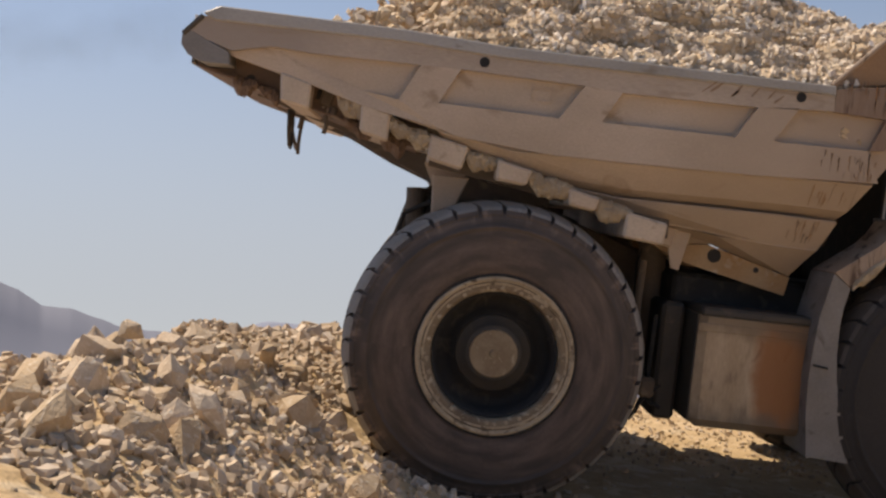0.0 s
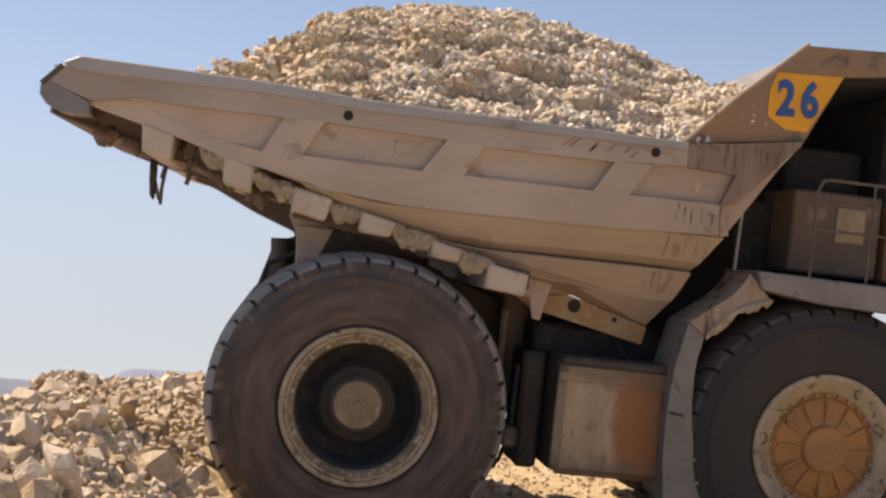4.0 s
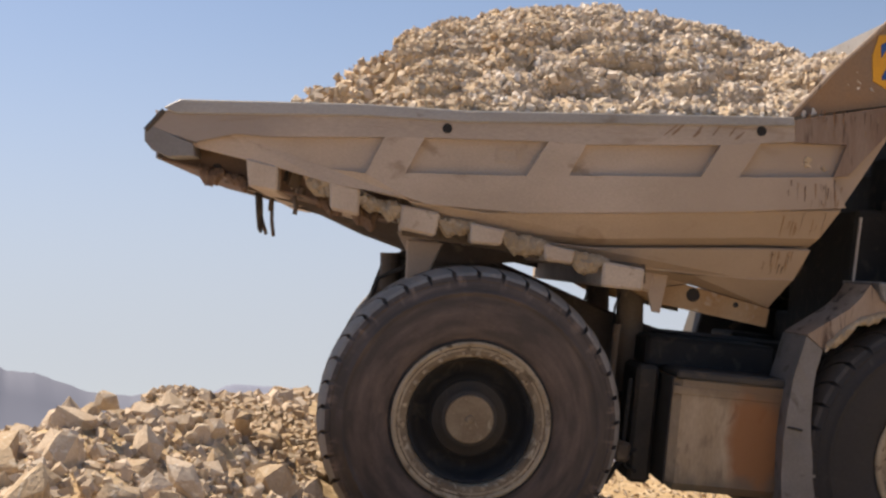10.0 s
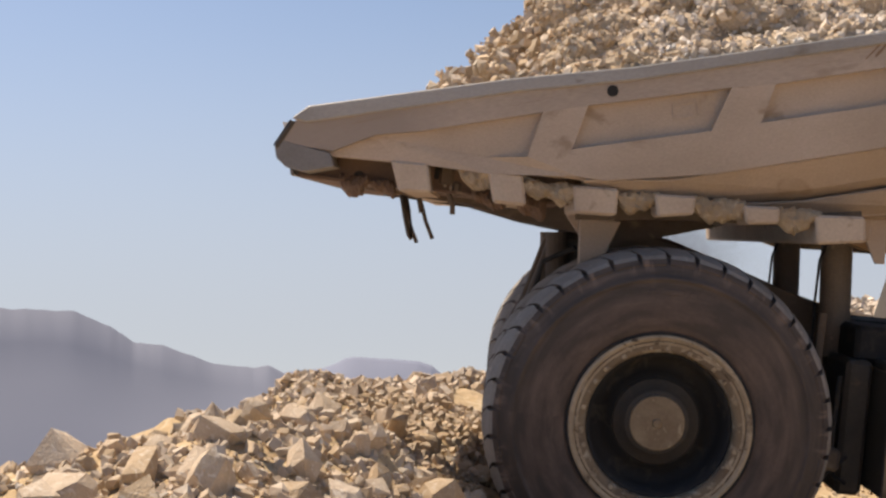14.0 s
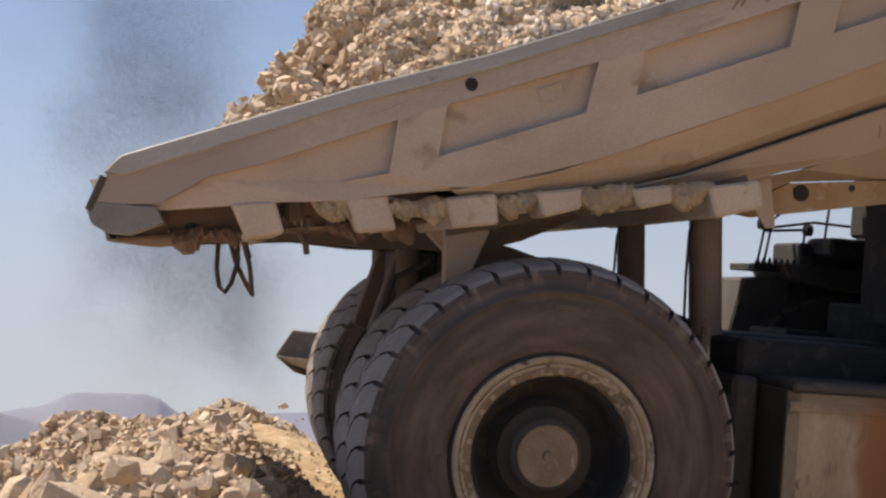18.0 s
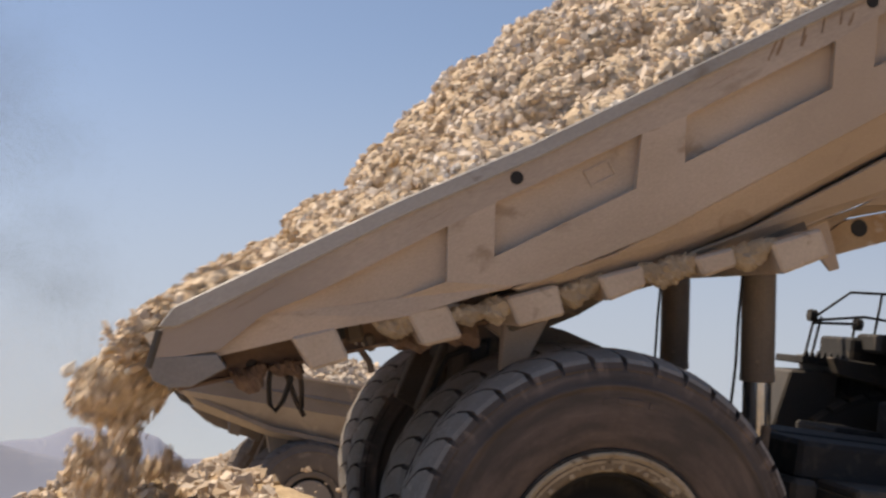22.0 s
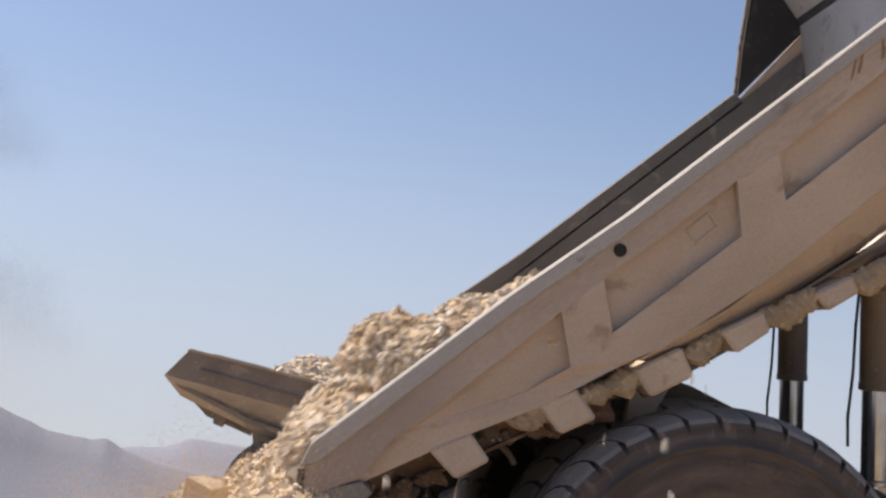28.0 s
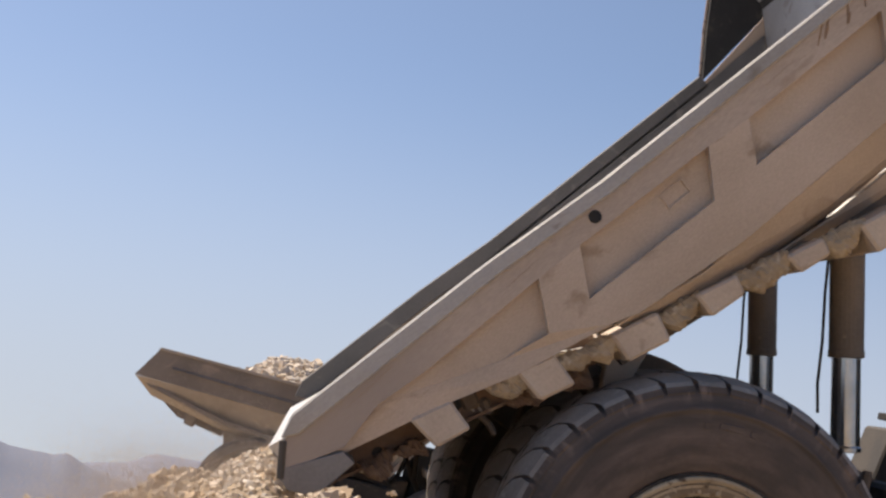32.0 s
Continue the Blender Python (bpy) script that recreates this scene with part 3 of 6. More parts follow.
for i in range(2500):
    x, y = rng.uniform(-9, -2.5), rng.uniform(4, 20)
    r = 0.05 + 0.2 * rng.random() ** 3
    spots.append((x, y, land(x, y) + r * 0.3, r))
for i in range(1800):
    x, y = rng.gauss(-5.4, 1.2), rng.gauss(9.6, 1.0)
    r = 0.025 + 0.10 * rng.random() ** 3
    spots.append((x, y, land(x, y) + r * 0.3, r))
for i in range(3500):
    x, y = rng.uniform(-9, 9), rng.uniform(-22, -9)
    r = 0.02 + 0.09 * rng.random() ** 3
    spots.append((x, y, land(x, y) + r * 0.3, r))
me = raw_stones(spots, rng)
me.materials.append(M_ROCK)
tagged(new("gravel", me), "broken tan limestone rubble covering the berm", "rubble", kind="stuff")


# a low bank of rubble beyond the dump's far edge
spots = []
for i in range(1500):
    a, d = rng.uniform(0, 6.283), math.sqrt(rng.random())
    x, y = -3.0 + 3.4 * d * math.cos(a), 37 + 2.5 * d * math.sin(a)
    spots.append((x, y, -4.6 + 2.4 * math.exp(-1.3 * d * d) + 0.3 * noise.noise((x * 0.9, y * 0.9, 1.0)), 0.07 + 0.30 * rng.random() ** 3))
me = raw_stones(spots, rng)
me.materials.append(M_ROCK)
tagged(new("rubble_bank", me), "dusty tan rubble bank beyond the dump's edge", "rubble", kind="stuff")


# ---------------------------------------------------------------- the dump truck
AXLE = 1.78                                    # tyre radius; the truck's origin is the middle of its rear axle
PIVOT = Vector((-0.513, 0.0, 2.024))
TRUCK = pose(0, 0, AXLE, 0, TILT, 0)


def truck_wheel(truck, c, side, front=False, mats=None, capped=False):
    """A wheel whose outer face looks to side (-1: towards -y)."""
    w = 1.08
    mt, mtr, mr, mh = mats or (M_RUBBER, M_TREAD, M_RIM, M_HUB)

    def prof(p):
        return [(r, y * -side) for r, y in p]

    # y measured from the outer face, inwards positive
    bm = bmesh.new()
    lathe(bm, prof([(0.92, 0.07), (0.97, 0.03), (1.04, 0.012), (1.12, 0.002), (1.22, -0.004), (1.34, 0.0), (1.44, 0.012), (1.468, 0.014), (1.48, -0.008), (1.505, -0.008), (1.52, 0.022), (1.58, 0.036), (1.64, 0.066), (1.675, 0.105), (1.70, 0.18), (1.742, 0.34), (1.76, w / 2), (1.742, w - 0.34), (1.70, w - 0.18), (1.675, w - 0.105),
                    (1.6, w - 0.03), (1.35, w), (1.1, w - 0.01), (0.93, w - 0.07)]), 72, c, True)
    rim = bmesh.new()
    if front:
        lathe(rim, prof([(0.93, 0.06), (0.93, 0.02), (0.86, 0.02), (0.83, 0.10), (0.70, 0.11), (0.69, 0.3), (0.69, w - 0.06), (0.93, w - 0.06)]), 64, c, True)
    else:
        lathe(rim, prof([(0.925, 0.06), (0.925, 0.012), (0.907, 0.0), (0.885, 0.006), (0.87, 0.028), (0.83, 0.034), (0.80, 0.04), (0.765, 0.055), (0.745, 0.10), (0.74, w - 0.06), (0.925, w - 0.06)]), 64, c, True)
    wheel = part("wheel", rim, mr, truck, "dusty cream steel rim with worn edge", smooth=True)
    part("tyre", bm, mt, wheel, "dusty black rubber tyre", smooth=True)
    tr = bmesh.new()
    n = 37
    for row in (0, 1):
        for k in range(n):
            a = 2 * math.pi * (k + 0.5 * row) / n
            pts = []
            # each block: shoulder edge down the sidewall, then a curved bar over half the tread
            line = [(1.64, 0.048, 0.0), (1.692, 0.078, 0.0), (1.728, 0.118, 0.0), (1.752, 0.20, 0.004), (1.787, 0.31, 0.035), (1.802, 0.41, 0.085), (1.806, w * 0.49, 0.15)]
            for r, y, tw in line:
                if row:
                    y = w - y
                wid = 0.137 if r > 1.74 else 0.121
                for s in (-1, 1):
                    ang = a + tw + s * wid / r
                    pts.append((r, y, ang))
            top = [tr.verts.new((c[0] + r * math.cos(g), c[1] - side * y, c[2] + r * math.sin(g))) for r, y, g in pts]
            low = [tr.verts.new((c[0] + (r - 0.07) * math.cos(g), c[1] - side * (y + (0.03 if not row else -0.03)), c[2] + (r - 0.07) * math.sin(g))) for r, y, g in pts]
            m = len(line)
            for i in range(m - 1):
                # pale tops and shoulders: dust, scuffs, and a sunlit edge put into colour
                tr.faces.new((top[2 * i], top[2 * i + 1], top[2 * i + 3], top[2 * i + 2])).material_index = 1 if i > 0 else 0
                tr.faces.new((top[2 * i], top[2 * i + 2], low[2 * i + 2], low[2 * i]))
                tr.faces.new((top[2 * i + 1], low[2 * i + 1], low[2 * i + 3], top[2 * i + 3]))
            tr.faces.new((top[0], low[0], low[1], top[1]))
            tr.faces.new((top[-2], top[-1], low[-1], low[-2]))
    bmesh.ops.recalc_face_normals(tr, faces=tr.faces)
    part("tread", tr, mt, wheel, "deep worn tread lugs, dusty, with a painted sunlit edge").data.materials.append(mtr)
    # moulded marks on the sidewall
    for q, ln in ((1.57, 0.22), (1.73, 0.06), (1.42, 0.07), (4.1, 0.2)):
        mk = bmesh.new()
        box(mk, (c[0] + 1.36 * math.cos(q), c[1] + side * 0.004, c[2] + 1.36 * math.sin(q)), (ln, 0.010, 0.055), Matrix.Rotation(math.pi / 2 - q, 3, "Y"), 0.004)
        part("sidewall_mark", mk, mt, wheel)
    hub = bmesh.new()
    if front:
        lathe(hub, prof([(0.70, 0.30), (0.70, 0.20), (0.64, 0.20), (0.60, 0.16), (0.30, 0.10), (0.28, 0.03), (0.26, 0.02)]), 40, c)
        part("hub", hub, M_FRONT_HUB, wheel, "faded yellow front hub", smooth=False)
        for k in range(12):
            a = 2 * math.pi * k / 12
            b = bmesh.new()
            box(b, (c[0] + 0.44 * math.cos(a), c[1] - side * 0.115, c[2] + 0.44 * math.sin(a)), (0.30, 0.06, 0.045), Matrix.Rotation(-a, 3, "Y"), 0.01)
            part("spoke_rib", b, M_FRONT_HUB, wheel)
        for k in range(28):
            a = 2 * math.pi * k / 28
            b = bmesh.new()
            q = Vector((c[0] + 0.665 * math.cos(a), c[1] - side * 0.19, c[2] + 0.665 * math.sin(a)))
            tube(b, [q, q + Vector((0, side * 0.05, 0))], 0.02, 6)
            part("wheel_nut", b, M_GREY, wheel)
    else:
        # black colour carries the shade deep inside the rim
        bm2 = bmesh.new()
        lathe(bm2, prof([(0.737, 0.14), (0.70, 0.16), (0.69, 0.50), (0.60, 0.54), (0.52, 0.50), (0.47, 0.42)]), 40, c, caps=(False, True))
        part("hub", bm2, M_BLACK, wheel, "recessed hub, black for the shade in its depth", smooth=True)
        bm3 = bmesh.new()
        lathe(bm3, prof([(0.46, 0.50), (0.455, 0.40), (0.43, 0.37), (0.36, 0.36), (0.345, 0.30), (0.30, 0.285)]), 40, c, caps=(False, True))
        part("final_drive", bm3, M_DARK, wheel, "brown final drive housing", smooth=True)
        lathe(hub, prof([(0.285, 0.30), (0.285, 0.255), (0.275, 0.245), (0.05, 0.24), (0.045, 0.215), (0.02, 0.21)]), 36, c)
        part("hub_cap", hub, mh, wheel, "dusty round hub cover")
        if capped:
            disc = bmesh.new()
            lathe(disc, prof([(0.66, 0.20), (0.66, 0.06), (0.64, 0.04), (0.20, 0.03)]), 40, c)
            part("hub_disc", disc, mh, wheel, "plain dusty hub disc")
        band = bmesh.new()
        lathe(band, prof([(0.866, 0.05), (0.866, 0.026), (0.84, 0.034), (0.80, 0.036), (0.768, 0.046), (0.744, 0.085), (0.744, 0.12)]), 64, c, caps=(False, False))
        part("rim_band", band, M_RIM_BAND if not capped else mr, wheel, "dull brown mottled inner band of the rim", smooth=True)
        gap = bmesh.new()
        lathe(gap, prof([(0.927, 0.05), (0.927, 0.014), (0.952, 0.014), (0.952, 0.05)]), 64, c, True)
        part("bead_gap", gap, M_BLACK, wheel)
        for k in range(22):
            a = 2 * math.pi * (k + 0.3) / 22 + (0.05 if k % 3 else -0.03)
            b = bmesh.new()
            q = Vector((c[0] + 0.79 * math.cos(a), c[1] - side * 0.045, c[2] + 0.79 * math.sin(a)))
            box(b, q, (0.05, 0.03, 0.05), Matrix.Rotation(-a, 3, "Y"), 0.01)
            part("rim_clamp", b, mr, wheel)
    return wheel


def truck_body(truck, shade=None):
    """The tipping body with its origin at the hinge, built at rest."""
    tan, streak, rail_m, grey, orange, pad_m = shade or (M_TAN, M_TAN_STREAK, M_RAIL, M_GREY, M_ORANGE, M_PAD)
    o = PIVOT
    Y = 3.56
    # floor and headboard: one bent plate, narrower where the sides step in
    fl = bmesh.new()
    prof = [(-3.88, 3.55, 3.32), (-2.8, 3.37, 3.32), (-1.17, 2.47, 3.30), (0.9, 2.10, 2.9), (3.61, 1.76, 2.7), (4.98, 3.75, 3.36), (5.06, 3.69, 3.36), (3.68, 1.64, 2.66), (0.9, 1.98, 2.86), (-1.16, 2.33, 3.26), (-2.8, 3.20, 3.28), (-3.87, 3.36, 3.28)]
    va = [fl.verts.new((x, -w, z)) for x, z, w in prof]
    vb = [fl.verts.new((x, w, z)) for x, z, w in prof]
    fl.faces.new(va), fl.faces.new(vb[::-1])
    for i in range(len(prof)):
        j = (i + 1) % len(prof)
        fl.faces.new((va[i], vb[i], vb[j], va[j]))
    bmesh.ops.recalc_face_normals(fl, faces=fl.faces)
    body = part("dump_body", fl, M_FLOOR if not shade else grey, truck, "dusty tan steel tipping body", off=o)
    for s in (-1, 1):
        def P(name, bm, mat, label=""):
            return part(name, bm, mat, body, label, off=o)

        def pr(name, poly, a, b, mat, label="", bevel=0.0):
            bm = bmesh.new()
            prism(bm, poly, s * a, s * b, bevel)
            return P(name, bm, mat, label)

        pr("side_wall", [(-3.91, 3.31), (-3.70, 3.51), (-1.47, 3.48), (3.57, 3.49), (5.00, 3.71), (4.40, 2.80), (4.15, 2.43), (-0.03, 2.37), (-0.94, 2.52), (-3.39, 3.11)], 3.34, 3.47, tan, "dusty tan pressed steel side wall")
        up = 0.09 if s > 0 and not shade else 0.0
        # near rail in a bright tone, far rail in the liner's shade tone
        pr("top_rail", [(x, z + (up if z > 3.5 else 0)) for x, z in ((-3.74, 3.55), (-3.55, 3.645), (-1.47, 3.62), (-0.25, 3.555), (3.57, 3.53), (3.58, 3.42), (-0.25, 3.42), (-1.47, 3.48), (-3.60, 3.48))], 3.30, 3.60, rail_m if s < 0 or shade else M_LINER, "scuffed bright top rail" if s < 0 else "top rail in the shade-dark liner colour", 0.012)
        # face plates that frame the recessed panels
        pr("face_plate", [(-3.89, 3.32), (-3.72, 3.52), (-1.47, 3.48), (-0.25, 3.43), (3.58, 3.45), (3.59, 3.24), (2.71, 3.19), (1.13, 3.18), (0.69, 3.21), (-0.75, 3.24), (-1.21, 3.24), (-2.48, 3.23), (-2.93, 3.26), (-3.38, 3.16)], 3.47, 3.56, M_PLATE if not shade else tan)
        bm = bmesh.new()
        # the band below the panels; towards the tail it sinks back to the wall
        strip(bm, [(x, s * y, z) for x, y, z in ((-3.38, 3.474, 3.16), (-2.93, 3.474, 3.25), (-1.87, 3.476, 2.88), (-1.43, 3.56, 2.82), (-0.97, 3.56, 2.83), (0.43, 3.56, 2.81), (0.93, 3.56, 2.82), (2.48, 3.56, 2.82), (2.93, 3.56, 2.82), (4.04, 3.56, 2.83))],
              [(x, s * y, z) for x, y, z in ((-3.39, 3.474, 3.11), (-2.70, 3.474, 2.96), (-1.83, 3.50, 2.70), (-0.96, 3.56, 2.55), (-0.71, 3.56, 2.47), (0.36, 3.56, 2.38), (0.80, 3.56, 2.385), (1.33, 3.56, 2.39), (2.72, 3.56, 2.41), (4.20, 3.56, 2.47))], -s * 0.085)
        P("lower_band", bm, tan)
        for poly in ([(-1.21, 3.24), (-0.75, 3.24), (-0.97, 2.83), (-1.43, 2.82)], [(0.69, 3.21), (1.13, 3.18), (0.93, 2.82), (0.43, 2.81)], [(2.71, 3.19), (3.19, 3.23), (2.93, 2.82), (2.48, 2.82)]):
            pr("rib", poly, 3.47, 3.56, tan)
        pr("front_plate", [(3.59, 3.50), (5.00, 3.71), (4.98, 3.65), (4.23, 2.85), (4.05, 2.83), (4.21, 3.21), (3.59, 3.235)], 3.47, 3.56, M_FRONT if not shade else streak, "rust-streaked front corner plate")
        # dark plate that puts the inner wall's shade into colour
        pr("wear_liner", [(-3.80, 3.40), (-1.47, 3.46), (3.5, 3.46), (4.7, 3.50), (4.1, 2.5), (0.0, 2.42), (-0.94, 2.56), (-3.6, 3.18)], 3.30, 3.337, M_LINER if not shade else grey, "worn steel liner, dark with the inner wall's shade")
        # lower side: three folded strips that step inwards
        y1, yt, y2, y3, y4 = s * 3.50, s * 3.26, s * 3.12, s * 2.90, s * 2.46
        for name, top, bot, m in (
            ("lower_side", [(-0.94, y1, 2.52), (-0.03, y1, 2.38), (1.33, y1, 2.38), (3.34, y1, 2.43)], [(-0.80, yt * 1.01, 2.38), (0.06, yt, 2.17), (1.31, yt, 2.09), (3.25, yt, 2.12)], tan),
            ("lower_side", [(3.34, y1, 2.43), (4.16, y1, 2.44)], [(3.25, yt, 2.12), (3.98, yt, 2.11)], tan),
            ("lower_tuck", [(-0.80, yt * 1.01, 2.38), (0.06, yt, 2.17), (1.31, yt, 2.09), (3.25, yt, 2.12), (3.98, yt, 2.11)], [(-0.75, y2 * 1.02, 2.33), (0.08, y2 * 0.995, 2.10), (1.30, y2 * 0.965, 1.985), (3.22, y2 * 0.96, 2.0), (3.91, y2 * 0.96, 1.985)], tan),
            ("lower_side", [(0.08, y2, 2.10), (1.30, y2 * 1.015, 1.97), (3.26, y2 * 1.015, 1.98)], [(0.88, y3, 1.88), (1.66, y3, 1.77), (3.23, y3, 1.62)], tan),
            ("lower_side", [(3.26, y2 * 1.015, 1.98), (3.91, y2 * 1.015, 1.97)], [(3.23, y3, 1.62), (3.79, y3, 1.61)], tan),
            ("chine_plate", [(1.66, y3, 1.77), (2.56, y3, 1.66), (3.78, y3, 1.61)], [(2.14, y4, 1.50), (2.61, y4, 1.545), (3.61, y4, 1.255)], tan),
        ):
            bm = bmesh.new()
            strip(bm, top, bot, -s * 0.07)
            P(name, bm, m)
        for line in ([(-0.9, y1, 2.50), (-0.03, y1, 2.375), (1.33, y1, 2.375), (3.34, y1, 2.425), (4.15, y1, 2.435)], [(0.08, y2, 2.105), (1.30, y2 * 1.008, 1.975), (3.22, y2 * 1.008, 1.985), (3.90, y2 * 1.008, 1.975)], [(0.88, y3, 1.885), (1.66, y3, 1.775), (3.23, y3, 1.625), (3.78, y3, 1.615)]):
            bm = bmesh.new()
            tube(bm, line, 0.015, 6)
            P("fold_lip", bm, tan)
        pr("sill_beam", [(1.88, 1.46), (2.57, 1.54), (3.62, 1.24), (3.57, 1.01), (2.14, 1.32)], 2.30, 2.50, M_SILL if not shade else orange, "worn orange-tan sill beam")
        # black discs paint the dark inside of the sill's holes
        for x, z, r in ((2.65, 1.41, 0.085), (3.19, 1.29, 0.035)):
            bm = bmesh.new()
            if r > 0.05:
                tube(bm, [(x, s * 2.47, z), (x, s * 2.51, z)], r, 20)
            else:
                tube(bm, [(x, s * 2.47, z), (x, s * 2.508, z)], r, 20)
            P("hole", bm, M_BLACK)
        # two more black discs for the dark of holes in the plate
        for x, z in ((-0.49, 3.35), (3.19, 3.36)):
            bm = bmesh.new()
            tube(bm, [(x, s * 3.5, z), (x, s * 3.568, z)], 0.058, 20)
            P("hole", bm, M_BLACK)
        bm = bmesh.new()
        for q in ((0.10, 3.13, 0.24, 0.02), (0.10, 2.99, 0.24, 0.02)):
            box(bm, (q[0] + 0.12, s * 3.475, q[1]), (q[2], 0.02, q[3]))
        for x in (0.10, 0.34):
            box(bm, (x, s * 3.475, 3.06), (0.02, 0.02, 0.16))
        P("weld_frame", bm, tan)
        # tail end
        pr("tail_corner", [(-3.96, 3.29), (-3.89, 3.35), (-3.41, 3.14), (-3.39, 3.00), (-3.71, 2.99), (-3.87, 3.06), (-3.96, 3.17)], 3.0, 3.565, M_FENDER if not shade else grey, "bent dark grey tail corner", 0.008)
        bm = bmesh.new()
        tube(bm, [(-3.95, s * 3.55, 3.29), (-3.74, s * 3.56, 3.52)], 0.035, 6)
        P("tail_edge", bm, M_DARK if not shade else grey)
        # canopy cheek, black on the far side
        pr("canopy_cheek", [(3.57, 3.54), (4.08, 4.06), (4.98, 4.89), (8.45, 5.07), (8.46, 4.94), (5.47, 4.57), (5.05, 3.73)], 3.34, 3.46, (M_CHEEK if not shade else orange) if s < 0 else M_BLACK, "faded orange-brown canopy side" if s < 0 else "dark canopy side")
        bm = bmesh.new()
        tube(bm, [(3.57, s * 3.45, 3.55), (4.08, s * 3.45, 4.08), (4.98, s * 3.45, 4.91)], 0.028, 8)
        P("canopy_edge", bm, streak, "worn canopy edge")
    bm = bmesh.new()
    prism(bm, [(4.91, 3.72), (5.05, 3.73), (5.44, 4.57), (8.52, 4.92), (8.51, 5.05), (5.33, 4.67), (5.09, 4.51)], -3.33, 3.33)
    part("canopy", bm, M_BLACK, body, "dark cab canopy", off=o)
    bm = bmesh.new()
    prism(bm, [(4.19, 2.49), (5.05, 3.80), (5.10, 4.83), (5.02, 4.83), (4.95, 3.84), (4.08, 2.49)], -3.33, 3.33)
    prism(bm, [(3.82, 1.93), (4.188, 2.486), (4.078, 2.486), (3.72, 1.93)], -2.95, 2.95)
    part("headboard", bm, rail_m, body, "bare grey headboard plate", off=o)
    bm = bmesh.new()
    prism(bm, [(-3.86, 2.99), (-3.84, 3.015), (-1.165, 2.326), (-1.17, 2.296)], -3.10, 3.10)
    part("under_plate", bm, M_TAIL if not shade else grey, body, "rust-brown plate under the tail", off=o)
    bm = bmesh.new()
    prism(bm, [(-3.93, 3.015), (-3.895, 3.03), (-3.885, 3.48), (-3.915, 3.48)], -2.99, 2.99)
    part("tail_plate", bm, M_FENDER if not shade else grey, body, "scraped grey tail plate", off=o)
    # cross bolsters under the floor, whose ends show along the side
    for x0, z0, x1, z1, x2, z2, x3, z3 in ((-2.81, 2.99, -2.44, 2.90, -2.45, 2.60, -2.78, 2.66), (-1.85, 2.74, -1.50, 2.65, -1.51, 2.33, -1.84, 2.41), (-1.01, 2.47, -0.56, 2.37, -0.62, 2.10, -1.03, 2.19),
                                           (-0.21, 2.27, 0.20, 2.18, 0.15, 2.00, -0.21, 2.03), (0.65, 2.03, 1.02, 1.95, 0.98, 1.79, 0.66, 1.83), (1.35, 1.83, 1.84, 1.74, 1.81, 1.48, 1.33, 1.53)):
        bm = bmesh.new()
        prism(bm, [(x0, z0), (x1, z1), (x2, z2), (x3, z3)], -3.50, 3.50, 0.025)
        part("bolster", bm, pad_m, body, "pale dusty bolster beam", off=o)
    for s in (-1, 1):
        bm = bmesh.new()
        prism(bm, [(-3.32, 2.83), (-2.2, 2.50), (-1.55, 2.20), (-1.0, 2.0), (-0.6, 1.82), (0.0, 1.77), (0.55, 1.80), (1.3, 1.84), (3.5, 1.52), (3.5, 1.70), (-1.16, 2.36), (-3.33, 2.98)], s * 1.05, s * 1.35)
        part("long_beam", bm, M_BROWN if not shade else grey, body, "dusty brown underbody keel", off=o)
        bm = bmesh.new()
        prism(bm, [(-3.84, 3.34), (-2.80, 3.18), (-1.06, 2.60), (-1.06, 2.28), (-3.84, 3.00)], s * 2.94, s * 3.04)
        part("tail_web", bm, M_TAIL if not shade else tan, body, "rust-brown tail web", off=o)
        # black disc for the dark of the hole in the web
        bm = bmesh.new()
        tube(bm, [(-3.20, s * 3.03, 2.90), (-3.20, s * 3.048, 2.90)], 0.055, 14)
        part("hole", bm, M_BLACK, body, off=o)
        bm = bmesh.new()
        prism(bm, [(-1.0, 2.50), (0.05, 2.25), (0.9, 2.05), (1.95, 1.85), (1.95, 1.56), (0.9, 1.80), (0.0, 1.98), (-1.0, 2.12)], s * 2.85, s * 2.98)
        part("web_plate", bm, M_BROWN if not shade else grey, body, "dirty brown web plate", off=o)
        # hinge cheek that carries the body on the frame
        bm = bmesh.new()
        prism(bm, [(-1.05, 2.18), (-0.55, 2.20), (-0.43, 2.12), (-0.73, 1.91), (-0.92, 1.91)], s * 2.0, s * 2.14)
        part("hinge_ear", bm, tan, body, off=o)
    return body


truck = thing("dump_truck", TRUCK, "huge dust-covered tan mining dump truck on the rubble pad", "truck", kind="")
for c, s, f in (((0, -3.60, 0), -1, False), ((0, -1.22, 0), 1, False), ((0, 3.60, 0), 1, False), ((0, 1.22, 0), -1, False), ((5.80, -3.38, 0.0), -1, True), ((5.80, 3.38, 0.0), 1, True)):
    truck_wheel(truck, c, s, front=f, mats=(M_RUBBER_DARK, M_TREAD_DARK, M_RIM, M_HUB) if f else None)
body = truck_body(truck)


def T(name, bm, mat, label="", parent=None, smooth=False):
    return part(name, bm, mat, parent or truck, label, smooth=smooth)


